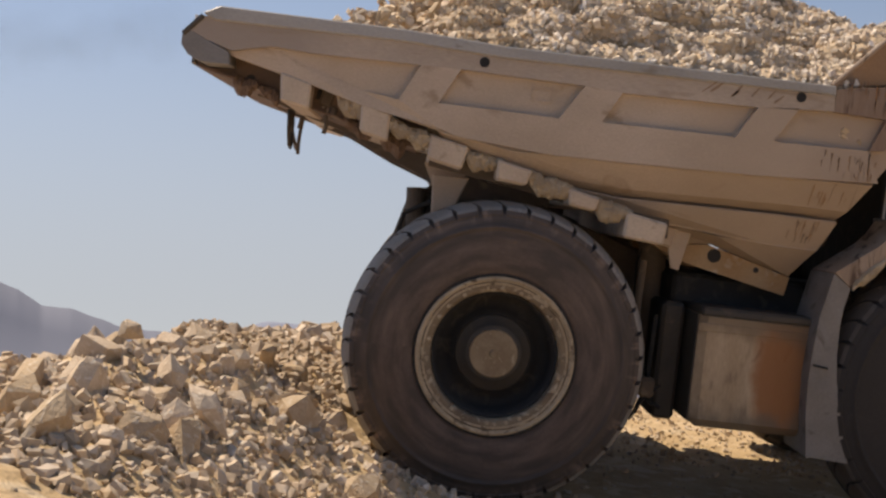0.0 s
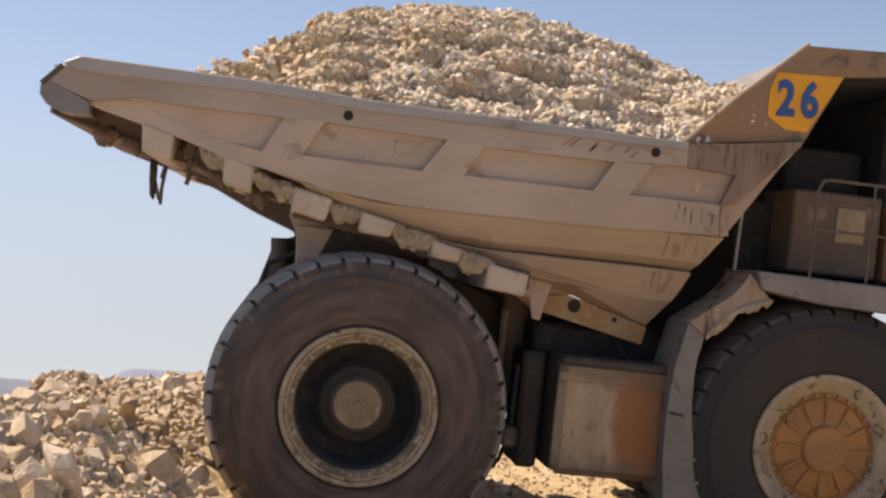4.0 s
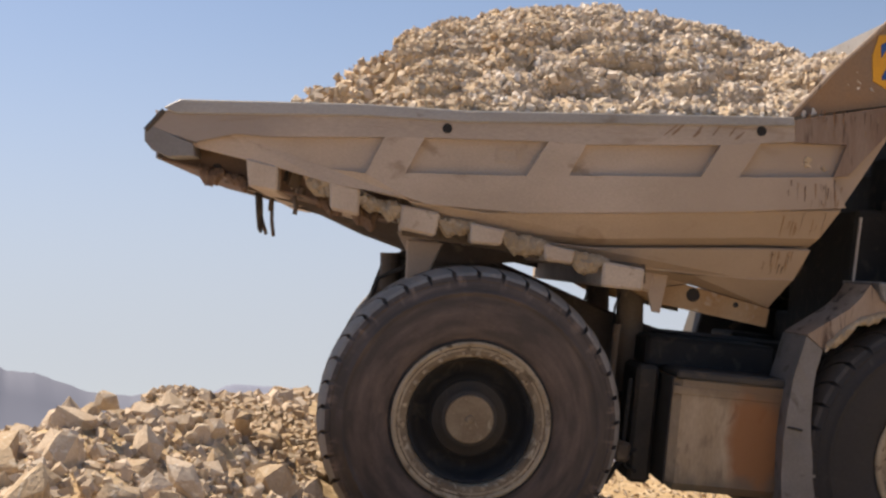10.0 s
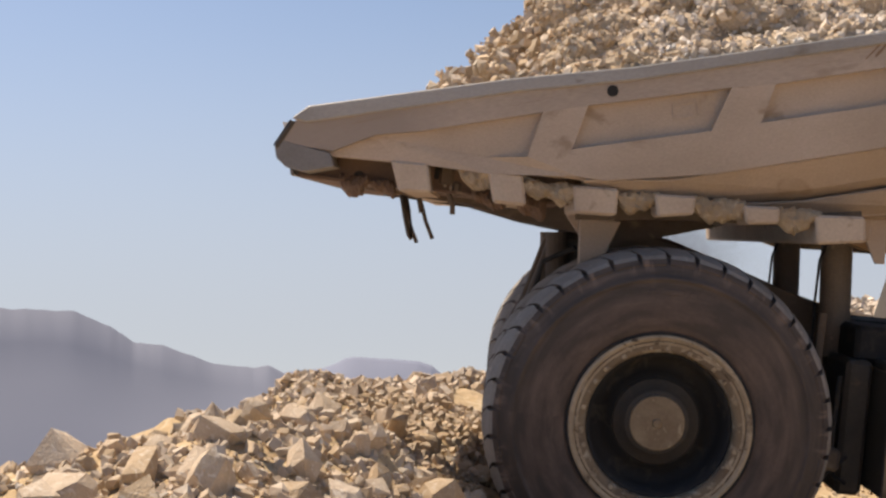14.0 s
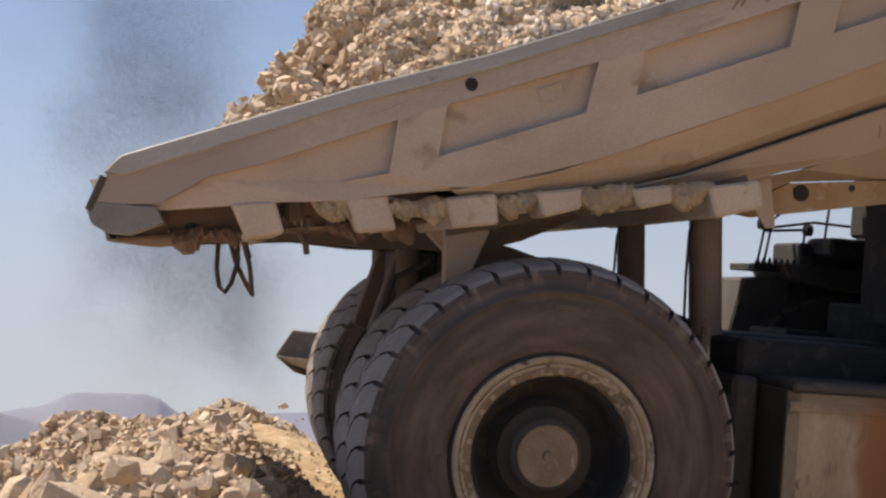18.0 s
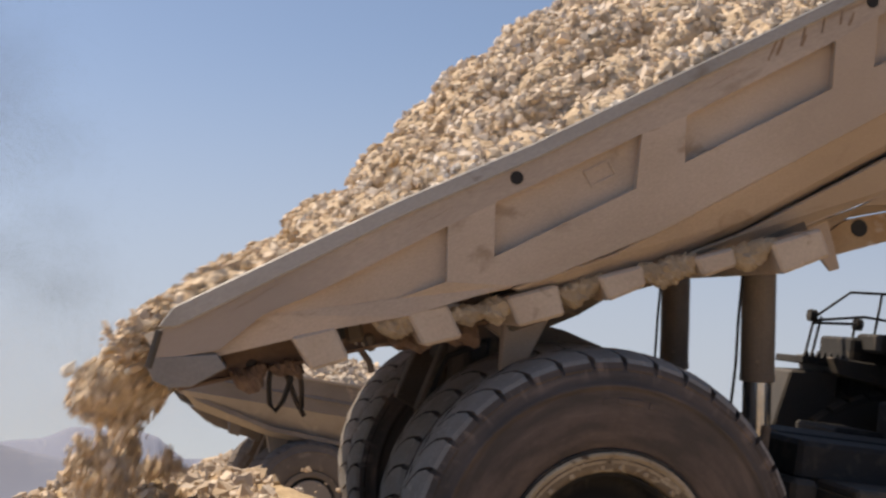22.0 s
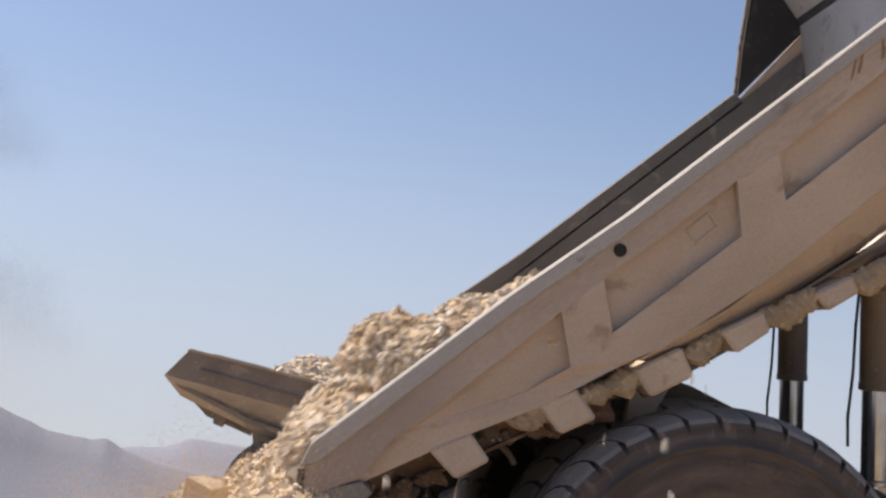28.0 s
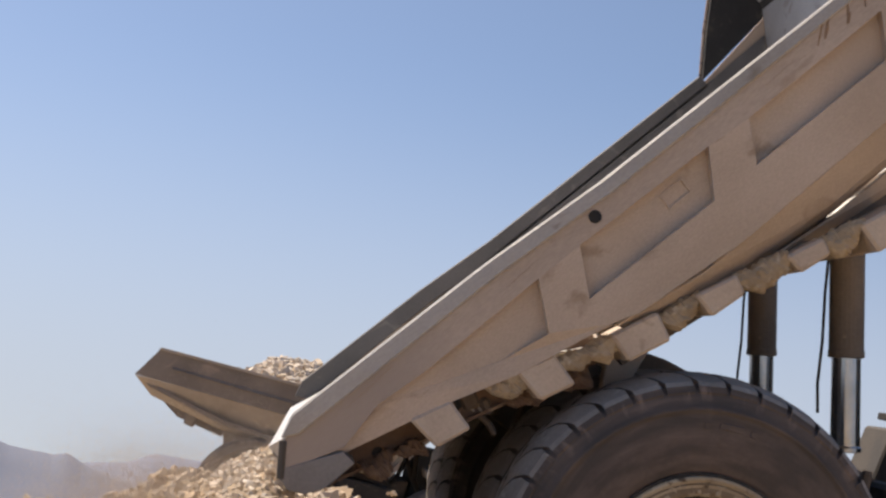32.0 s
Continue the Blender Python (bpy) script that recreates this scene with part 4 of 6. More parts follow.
# frame, axle and hinge posts
for s in (-1, 1):
    bm = bmesh.new()
    top = [(-0.62, 2.0), (0.0, 1.93), (0.85, 1.70), (2.0, 1.33), (3.0, 1.0)] if s < 0 else [(-0.62, 2.04), (0.45, 1.92), (0.93, 1.77), (1.37, 1.62), (2.2, 1.35), (3.2, 1.10)]
    prism(bm, [(-1.2, 1.80)] + top + [(7.6, 0.6), (7.6, -0.1), (2.0, -0.2), (0.8, 0.25), (-0.6, 0.5), (-1.45, 0.9)], s * 0.72, s * 1.02, 0.02)
    T("frame_rail", bm, M_BROWN, "dusty brown frame rail")
    bm = bmesh.new()
    prism(bm, [(-0.93, 2.04), (-0.47, 2.04), (-0.70, 1.42), (-0.89, 1.40)], s * 2.16, s * 2.30, 0.015)
    T("hinge_post", bm, M_TAN, "tan hinge bracket")
    bm = bmesh.new()
    tube(bm, [(-1.0, s * 1.15, 0.5), (-1.12, s * 1.15, 1.86)], 0.13, 14)
    T("suspension_strut", bm, M_BROWN, "brown rear suspension strut")
bm = bmesh.new()
lathe(bm, [(0.45, -2.6), (0.62, -1.3), (0.85, -0.5), (0.85, 0.5), (0.62, 1.3), (0.45, 2.6)], 24)
T("axle_housing", bm, M_BROWN, "dusty rear axle housing", smooth=True)
bm = bmesh.new()
box(bm, (-0.95, 0, 1.62), (0.35, 2.2, 0.4), None, 0.04)
T("cross_beam", bm, M_DARK)
bm = bmesh.new()
box(bm, (3.9, 0, 0.6), (3.0, 1.5, 1.1), None, 0.06)
T("engine_block", bm, M_BLACK, "dark engine bay between the wheels")

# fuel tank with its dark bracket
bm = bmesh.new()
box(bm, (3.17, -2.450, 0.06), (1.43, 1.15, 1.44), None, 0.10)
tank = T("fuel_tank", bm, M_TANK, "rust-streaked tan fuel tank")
# thin dark plate that paints the shade on the tank's left end
bm = bmesh.new()
box(bm, (2.448, -2.45, 0.05), (0.02, 1.0, 1.30), None, 0.005)
T("end_plate", bm, M_DARK, "dark plate for the shade on the tank's end", tank)
bm = bmesh.new()
box(bm, (3.17, -2.46, 0.745), (1.40, 1.15, 0.11), None, 0.03)
T("tank_lid", bm, M_DARK, "soot-black tank top", tank)
for x, z in ((2.62, -0.18), (2.60, -0.42)):
    bm = bmesh.new()
    tube(bm, [(x, -3.01, z), (x, -3.045, z)], 0.055, 14)
    T("tank_plug", bm, M_TANK, "", tank)
bm = bmesh.new()
box(bm, (3.12, -3.02, 0.56), (1.36, 0.03, 0.10), None, 0.01)
T("tank_seam", bm, M_TANK, "", tank)
bm = bmesh.new()
box(bm, (2.26, -1.95, 0.04), (0.29, 0.9, 1.48), None, 0.05)
T("tank_bracket", bm, M_DARK, "dark tank mounting box")
# black box added to fill the dark space between sill and tank
bm = bmesh.new()
box(bm, (3.08, -1.650, 0.95), (1.68, 1.10, 0.40), None, 0.05)
T("air_cleaner_box", bm, M_BLACK, "black box added to darken the space above the tank")

# front fender, deck and rails
bm = bmesh.new()
strip(bm, [(3.91, -3.30, 1.37), (3.84, -3.31, 1.05), (3.80, -3.30, 0.86), (3.76, -3.32, 0.45), (3.75, -3.31, 0.12), (3.77, -3.29, -0.30), (3.83, -3.30, -0.83)],
      [(4.12, -3.30, 1.22), (4.07, -3.29, 0.96), (4.05, -3.30, 0.76), (4.06, -3.29, 0.42), (4.09, -3.30, 0.10), (4.17, -3.31, -0.20), (4.34, -3.30, -0.86)], 0.9)
fender = T("fender", bm, M_FENDER, "dented grey front fender")
bm = bmesh.new()
strip(bm, [(4.62, -3.31, 2.06), (4.53, -3.31, 1.90), (4.40, -3.31, 1.75), (4.16, -3.31, 1.57), (3.91, -3.31, 1.385)],
      [(4.90, -3.31, 1.76), (4.66, -3.31, 1.68), (4.52, -3.31, 1.60), (4.31, -3.31, 1.42), (4.11, -3.31, 1.235)], 0.88)
T("fender_arch", bm, M_TAN_STREAK, "dusty tan upper fender slope", fender)
bm = bmesh.new()
tube(bm, [(3.78, -3.325, 0.27), (3.96, -3.325, 0.245)], 0.014, 6)
T("fender_seam", bm, M_BLACK, "", fender)
# crumbling dirt along the arch and the deck's lower edge
for x0, z0, x1, z1 in ((4.14, 1.27, 4.52, 1.62), (4.50, 1.61, 4.92, 1.76)):
    bm = bmesh.new()
    rings = []
    for i in range(25):
        f = i / 24
        x, z, y = x0 + (x1 - x0) * f, z0 + (z1 - z0) * f, -3.31 if z0 < 1.75 else -3.40
        deep = (0.02 + 0.05 * math.sin(math.pi * f) ** 0.4) * (1 + 0.8 * noise.noise((x * 5.0, x0, 0)) + 0.6 * noise.noise((x * 17.0, x0, 2)))
        ring = []
        for j in range(10):
            g = 2 * math.pi * j / 10
            q = Vector((x, y + 0.05 * math.cos(g), z - deep * 0.4 + deep * math.sin(g)))
            ring.append(bm.verts.new(q + Vector((0.02, 0.025, 0.03)) * noise.noise(q * 21.0)))
        rings.append(ring)
    for p, q in zip(rings, rings[1:]):
        for j in range(10):
            bm.faces.new((p[j], p[(j + 1) % 10], q[(j + 1) % 10], q[j]))
    bm.faces.new(rings[0][::-1]), bm.faces.new(rings[-1])
    T("dirt_crust", bm, M_DIRT, "crumbling pale dirt crust", fender)
# near deck's grey has its shade in it; the far deck is darker
bm = bmesh.new()
prism(bm, [(4.66, 2.10), (8.92, 2.04), (8.93, 1.69), (5.57, 1.77), (4.76, 1.87)], -3.42, -2.2, 0.02)
T("deck", bm, M_FENDER, "dusty front deck, grey with its shade")
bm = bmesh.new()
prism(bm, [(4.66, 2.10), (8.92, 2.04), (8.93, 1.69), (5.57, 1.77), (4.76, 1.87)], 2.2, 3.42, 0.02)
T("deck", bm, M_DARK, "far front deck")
bm = bmesh.new()
tube(bm, [(5.34, -3.36, 2.08), (5.34, -3.36, 3.16), (5.40, -3.36, 3.29), (5.49, -3.36, 3.31), (8.65, -3.36, 3.29), (8.69, -3.36, 2.04)], 0.021)
rail = T("handrail", bm, M_BROWN, "grey tubular deck handrail")
for pts in ([(5.35, -3.36, 2.69), (8.67, -3.36, 2.68)], [(6.07, -3.36, 2.09), (6.07, -3.36, 3.30)], [(7.12, -3.36, 2.09), (7.10, -3.36, 3.30)]):
    bm = bmesh.new()
    tube(bm, pts, 0.017)
    T("rail_bar", bm, M_BROWN, "", rail)
bm = bmesh.new()
tube(bm, [(4.55, -2.9, 2.08), (4.57, -2.9, 2.87)], 0.02)
T("grab_bar", bm, M_GREY)
bm = bmesh.new()
box(bm, (5.82, -2.350, 2.68), (1.17, 1.10, 1.04), None, 0.03)
cabinet = T("control_cabinet", bm, M_BROWN, "dusty brown control cabinet")
bm = bmesh.new()
box(bm, (6.00, -2.912, 2.80), (0.38, 0.03, 0.44), None, 0.008)
T("plate", bm, M_HUB, "dull tan plate", cabinet)
bm = bmesh.new()
box(bm, (6.99, -2.400, 2.62), (1.01, 1.10, 0.95), None, 0.03)
T("control_cabinet", bm, M_ORANGE, "orange-brown deck cabinet")
bm = bmesh.new()
box(bm, (5.92, -1.500, 2.93), (1.06, 1.20, 1.80), None, 0.04)
T("resistor_box", bm, M_BLACK, "black resistor grid box")
# bulkhead widened in black to fill the shade behind the body
bm = bmesh.new()
box(bm, (5.05, -1.000, 2.19), (0.56, 2.40, 1.69), None, 0.04)
T("bulkhead", bm, M_BLACK, "rear bulkhead, widened and black to fill the shaded gap")
# black cab block; its second box is added to fill the shaded gap
bm = bmesh.new()
box(bm, (7.55, 0.0, 3.25), (2.1, 5.2, 2.7), None, 0.06)
box(bm, (6.15, 1.0, 3.15), (0.70, 3.2, 1.2), None, 0.04)
T("cab", bm, M_BLACK, "operator cab under the canopy, black to fill the shade")

# hoist cylinders: a sleeve that hangs from the body, a middle stage and a polished rod that stands on the frame
RAM_TOP = Vector((2.09, 0, 1.46))              # on the body, at rest
RAM_FOOT = Vector((2.31, 0, -0.42))            # on the frame
rams = []
for y in (-1.31, 1.31):
    bm = bmesh.new()
    lathe(bm, [(0.175, -0.15), (0.18, -0.12), (0.18, 1.28), (0.187, 1.29), (0.187, 1.36), (0.16, 1.37)], 24)
    sleeve = T("hoist_sleeve", bm, M_SLEEVE, "dusty brown hoist cylinder sleeve", smooth=False)
    bm = bmesh.new()
    lathe(bm, [(0.15, 0.1), (0.15, 1.16), (0.165, 1.18), (0.165, 1.22), (0.12, 1.23)], 24)
    mid = T("hoist_stage", bm, M_CHROME, "oily steel middle stage")
    bm = bmesh.new()
    lathe(bm, [(0.16, -0.1), (0.16, 0.12), (0.115, 0.13), (0.115, 1.30)], 24)
    rod = T("hoist_rod", bm, M_CHROME, "polished hoist rod")
    rams.append((y, sleeve, mid, rod))
    bm = bmesh.new()
    tube(bm, [(-0.12, 0.02, -0.10), (-0.21, 0.25, -0.10), (-0.25, 0.7, -0.12), (-0.27, 1.2, -0.12), (-0.31, 1.65, -0.10), (-0.30, 1.95, -0.08)], 0.016, 6)
    T("hoist_hose", bm, M_BLACK, "thin black hydraulic hose", sleeve)

# hoses that hang in loops under the tail; swing, lean and twist fit the camera's view
hung = []
for at, loops in (((-2.92, -0.9, 2.74), (((-0.09, 0), (-0.09, -0.30), (-0.05, -0.50), (0.02, -0.56), (0.08, -0.45), (0.13, -0.22), (0.10, 0.02)), ((0.02, 0.02), (0.10, -0.22), (0.22, -0.44), (0.32, -0.58)))),
                  ((-2.74, -0.9, 2.72), (((0.0, 0.02), (0.03, -0.14), (0.09, -0.36), (0.12, -0.58)), ((0.0, 0.0), (0.02, -0.10), (0.07, -0.24))))):
    for k, pts in enumerate(loops):
        bm = bmesh.new()
        tube(bm, [(x, 0.03 * k, z) for x, z in pts], 0.036 if len(pts) == 3 else 0.026, 8)
        ob = part("hanging_hose", bm, M_DARK if len(pts) == 7 else M_BROWN, body, "frayed dusty hose hanging under the tail", smooth=True)
        ob.location = Vector(at) - PIVOT
        hung.append((ob, Vector(at) - PIVOT, (72 + 10 * (k == 0), -17 if k == 0 else -7) if at[0] < -2.8 else (170, 9)))
bm = bmesh.new()
tube(bm, [(-2.30, -2.9, 2.62), (-2.27, -2.9, 2.46), (-2.29, -2.9, 2.36)], 0.03, 6)
part("strap_end", bm, M_BROWN, body, "torn strap end", off=PIVOT)
for x, z, sx, sz in ((-2.28, 2.78, 0.16, 0.22), (-2.20, 2.62, 0.1, 0.16), (1.98, 1.62, 0.26, 0.3), (1.55, 1.62, 0.2, 0.2)):
    bm = bmesh.new()
    box(bm, (x, -3.02 if x < 0 else -2.7, z), (sx, 0.12, sz), Matrix.Rotation(0.25, 3, "Y"), 0.03)
    part("bracket", bm, M_BROWN if x < 0 else M_TAN, body, "bent bracket", off=PIVOT)

bm = bmesh.new()
prism(bm, [(1.96, 1.72), (2.30, 1.73), (2.18, 1.19), (2.08, 1.21)], -2.74, -2.70, 0.008)
part("bracket", bm, M_TAN, body, "bent triangular tab", off=PIVOT)
# caked dirt on the ledges between the bolster ends
def dirt_cake(x0, z0, x1, z1, seed, y=-3.37, mat=None, label="caked pale dirt"):
    """A lumpy crust of dirt along a ledge, thick in the middle and thin at its ends."""
    bm = bmesh.new()
    n, k = 40, 14
    rings = []
    for i in range(n + 1):
        f = i / n
        x, z = x0 + (x1 - x0) * f, z0 + (z1 - z0) * f
        deep = (0.045 + 0.055 * math.sin(math.pi * f) ** 0.35) * (1.0 + 0.6 * noise.noise((x * 3.1, seed, 0)) + 0.28 * noise.noise((x * 9.0, seed, 2)))
        ring = []
        for j in range(k):
            g = 2 * math.pi * j / k
            q = Vector((x, y + 0.09 * math.cos(g), z + 0.05 - deep + deep * math.sin(g)))
            w = noise.noise(q * 9.0 + Vector((seed, 0, 0))) * 0.025 + noise.noise(q * 23.0) * 0.03 + noise.noise(q * 47.0) * 0.02
            ring.append(bm.verts.new(q + Vector((w * 0.6, math.cos(g) * w, math.sin(g) * w))))
        rings.append(ring)
    for p, q in zip(rings, rings[1:]):
        for j in range(k):
            bm.faces.new((p[j], p[(j + 1) % k], q[(j + 1) % k], q[j]))
    bm.faces.new(rings[0][::-1])
    bm.faces.new(rings[-1])
    part("dirt_cake", bm, mat or M_DIRT, body, label, off=PIVOT)


for i, q in enumerate(((-0.58, 2.30, -0.16, 2.22), (-1.55, 2.56, -1.0, 2.43), (0.16, 2.15, 0.70, 2.02), (0.94, 1.92, 1.42, 1.82), (-2.13, 2.78, -1.82, 2.70))):
    dirt_cake(*q, 3.7 * i)
for i, q in enumerate(((-3.40, 2.90, -3.12, 2.83), (-3.08, 2.80, -2.85, 2.75), (-2.05, 2.55, -1.70, 2.46), (-1.60, 2.42, -1.30, 2.35))):
    dirt_cake(*q, 20 + 2.9 * i, -3.06, M_TAIL, "clods of brown dirt on the lower flange")

# number panel on the canopy cheek
bm = bmesh.new()
prism(bm, [(4.62, 4.52), (5.46, 4.56), (5.06, 3.84), (4.78, 3.84), (4.55, 3.98), (4.54, 4.28)], -3.475, -3.46)
sign = part("number_panel", bm, M_YELLOW, body, "yellow number panel", off=PIVOT)
for ch, dx in (("2", 0.0), ("6", 0.30)):
    txt = bpy.data.curves.new("digit", "FONT")
    txt.body = ch
    txt.size, txt.extrude, txt.bevel_depth, txt.bevel_resolution = 0.585, 0.002, 0.022, 0
    txt_ob = new("digit", txt)
    bpy.context.view_layer.update()
    me = bpy.data.meshes.new_from_object(txt_ob.evaluated_get(bpy.context.evaluated_depsgraph_get()))
    bpy.data.objects.remove(txt_ob)
    me.materials.append(M_BLUE)
    digit = new("digit", me)
    digit.parent = sign
    digit.matrix_basis = Matrix.Translation(Vector((4.65 + dx, -3.484, 4.015 + 0.045 * dx)) - PIVOT) @ pose(0, 0, 0, 90, -2.5, 0) @ Matrix.Diagonal((0.78, 1.0, 0.5, 1.0))
    digit["label"] = "blue painted digit"

# loose lines and fittings behind the rear wheel
for pts, r, m in (([(1.82, -2.3, 1.25), (1.80, -2.3, 0.1), (1.86, -2.3, -0.35)], 0.05, M_BROWN), ([(2.02, -2.5, 0.6), (2.0, -2.5, -0.3), (1.88, -2.55, -0.62), (1.70, -2.6, -0.72)], 0.03, M_BLACK),
                  ([(2.15, -2.6, -0.25), (1.95, -2.6, -0.45), (1.82, -2.6, -0.7), (1.6, -2.6, -0.74)], 0.022, M_BLACK), ([(1.95, -2.4, -0.1), (2.06, -2.45, -0.5), (2.2, -2.5, -0.55)], 0.025, M_BLACK),
                  ([(-0.72, -2.2, 1.5), (-1.05, -2.0, 1.35), (-1.2, -1.6, 1.0), (-1.22, -1.3, 0.6)], 0.03, M_BLACK), ([(-0.9, -1.5, 1.7), (-1.25, -1.3, 1.5), (-1.35, -1.0, 1.0)], 0.03, M_BLACK)):
    bm = bmesh.new()
    tube(bm, pts, r, 8)
    T("hose", bm, m, "greasy hose")
for c, s in (((-0.95, -1.6, 1.30), (0.3, 0.3, 0.3)), ((-1.05, -0.9, 1.15), (0.25, 0.4, 0.35)), ((1.98, -2.5, -0.3), (0.2, 0.3, 0.25))):
    bm = bmesh.new()
    box(bm, c, s, None, 0.04)
    T("valve_block", bm, M_BROWN, "dusty valve block")

# far side of the truck: fender slope, deck boxes, mirror frame
bm = bmesh.new()
prism(bm, [(4.00, 0.95), (4.20, 1.85), (4.93, 1.92), (4.87, 0.95)], 2.5, 3.4, 0.03)
T("far_fender", bm, M_DARK, "dark grey sloping fender")
bm = bmesh.new()
prism(bm, [(4.0, 0.3), (4.4, 1.1), (8.2, 1.3), (8.2, 0.2)], -1.9, 1.9, 0.03)
T("engine_cover", bm, M_BLACK, "black engine cover")
bm = bmesh.new()
box(bm, (4.66, 2.9, 2.02), (0.66, 0.9, 0.10), None, 0.01)
step = T("deck_step", bm, M_BLACK, "black toothed deck step")
for i in range(7):
    bm = bmesh.new()
    prism(bm, [(4.35 + 0.09 * i, 2.06), (4.39 + 0.09 * i, 2.17), (4.43 + 0.09 * i, 2.06)], 2.46, 2.52)
    T("tooth", bm, M_BLACK, "", step)
for c, s in (((5.55, 2.9, 2.16), (1.1, 1.0, 0.52)), ((5.6, 2.2, 2.36), (0.9, 0.8, 0.26)), ((5.25, 2.9, 1.62), (0.34, 0.9, 0.50)), ((5.9, 2.9, 1.55), (0.5, 0.9, 0.66)), ((6.9, 0.8, 1.75), (1.6, 2.2, 1.5)), ((5.2, 0.2, 1.25), (0.4, 2.6, 0.7)), ((4.55, 1.6, 0.75), (0.7, 1.2, 0.9)),
             ((6.6, 2.6, 2.7), (0.8, 1.2, 1.4))):
    bm = bmesh.new()
    box(bm, c, s, None, 0.04)
    T("deck_box", bm, M_BLACK, "dark deck box")
for pts in ([(4.52, 2.8, 2.1), (4.60, 2.8, 2.64)], [(4.62, 2.8, 2.1), (4.70, 2.8, 2.66)], [(4.60, 2.8, 2.64), (5.1, 2.8, 3.06), (6.2, 2.8, 3.16)], [(4.62, 2.8, 2.60), (5.35, 2.8, 2.74), (6.1, 2.8, 2.72)], [(5.52, 2.8, 2.4), (5.58, 2.8, 3.1)], [(5.2, 2.8, 2.4), (5.24, 2.8, 2.74)], [(4.60, 2.8, 2.56), (5.2, 2.8, 2.62)]):
    bm = bmesh.new()
    tube(bm, pts, 0.02)
    T("far_rail", bm, M_BLACK, "thin black deck rail")
for p in ((4.56, 2.8, 2.66), (5.26, 2.8, 2.62)):
    bm = bmesh.new()
    tube(bm, [(p[0] - 0.05, p[1], p[2]), (p[0] + 0.05, p[1], p[2])], 0.085, 14)
    T("work_lamp", bm, M_BLACK, "round black work lamp")


# ---------------------------------------------------------------- the load
FLOOR = ((-3.9, 3.55), (-2.8, 3.37), (-1.17, 2.47), (0.9, 2.12), (3.62, 1.80), (4.98, 3.75))
# height of the load's crest along the body, at rest, at several times
CREST_X = (-4.2, -3.6, -3.0, -2.5, -2.0, -1.5, -1.0, -0.5, 0.0, 0.5, 1.0, 1.5, 2.0, 3.0, 4.0, 4.6, 5.0)
CREST = [
    (17.6, (0, 0, 3.70, 4.14, 4.48, 4.76, 5.02, 5.20, 5.32, 5.45, 5.54, 5.54, 5.50, 5.36, 5.02, 4.5, 3.7)),
    (19.0, (0, 0, 3.72, 4.12, 4.44, 4.7, 4.9, 5.08, 5.2, 5.33, 5.42, 5.42, 5.38, 5.24, 4.93, 4.42, 3.65)),
    (19.4, (3.35, 3.5, 3.62, 3.8, 4.14, 4.5, 4.78, 5.02, 5.18, 5.3, 5.38, 5.38, 5.33, 5.18, 4.86, 4.3, 3.6)),
    (20.2, (3.55, 3.62, 3.67, 3.72, 3.84, 4.12, 4.46, 4.76, 5.04, 5.22, 5.3, 5.3, 5.25, 5.08, 4.72, 4.1, 3.5)),
    (21.0, (3.66, 3.76, 3.8, 3.85, 3.95, 4.12, 4.28, 4.5, 4.8, 5.02, 5.12, 5.14, 5.12, 4.94, 4.55, 3.9, 3.4)),
    (23.0, (3.72, 3.84, 3.98, 4.04, 4.08, 4.16, 4.24, 4.32, 4.40, 4.47, 4.54, 4.64, 4.74, 4.5, 3.9, 3.5, 3.2)),
    (24.5, (3.78, 3.88, 4.0, 4.03, 4.03, 4.04, 4.06, 4.08, 4.10, 4.13, 4.17, 4.2, 4.21, 4.07, 3.68, 3.4, 3.2)),
    (26.0, (3.85, 4.0, 4.1, 4.08, 4.03, 3.98, 3.92, 3.86, 3.84, 3.84, 3.86, 3.88, 3.88, 3.84, 3.64, 3.3, 3.1)),
    (27.4, (3.9, 4.08, 4.12, 4.04, 3.94, 3.84, 3.66, 3.42, 3.2, 3.0, 2.9, 2.8, 2.6, 2.3, 1.9, 1.9, 1.9)),
    (28.6, (3.95, 4.1, 4.12, 4.02, 3.88, 3.74, 3.5, 3.0, 2.5, 2.2, 2.0, 1.9, 1.7, 1.6, 1.6, 1.6, 1.6)),
    (29.1, (3.8, 3.95, 3.92, 3.8, 3.66, 3.3, 2.6, 2.2, 2.0, 1.9, 1.8, 1.8, 1.6, 1.6, 1.6, 1.6, 1.6)),
    (29.5, (3.65, 3.6, 3.35, 3.0, 2.5, 2.2, 2.1, 2.0, 1.9, 1.8, 1.7, 1.7, 1.6, 1.6, 1.6, 1.6, 1.6)),
    (30.6, (2.5, 2.5, 2.4, 2.3, 2.2, 2.1, 2.0, 2.0, 1.9, 1.8, 1.7, 1.7, 1.6, 1.6, 1.6, 1.6, 1.6)),
]
GX = np.linspace(-4.0, 4.9, 90)


def floor_z(x):
    return np.interp(x, [p[0] for p in FLOOR], [p[1] for p in FLOOR])


def crest_z(t):
    ts = [c[0] for c in CREST]
    return np.array([np.interp(t, ts, [c[1][i] for c in CREST]) for i in range(len(CREST_X))])


def area(t):
    return np.maximum(0, np.interp(GX, CREST_X, crest_z(t)) - floor_z(GX) - 0.05)


FLOW_T = np.arange(17.6, 30.7, 0.1)
CUM = [np.concatenate(([0], np.cumsum(area(t))))[:-1] for t in FLOW_T]
TOTAL = float(CUM[0][-1])
RAW = np.maximum.accumulate([1 - c[-1] / TOTAL for c in CUM])
GONE = np.maximum.accumulate([max(0.0, r - RAW[17] * (1 - r)) if t > 19.2 else 0.0 for t, r in zip(FLOW_T, RAW)])
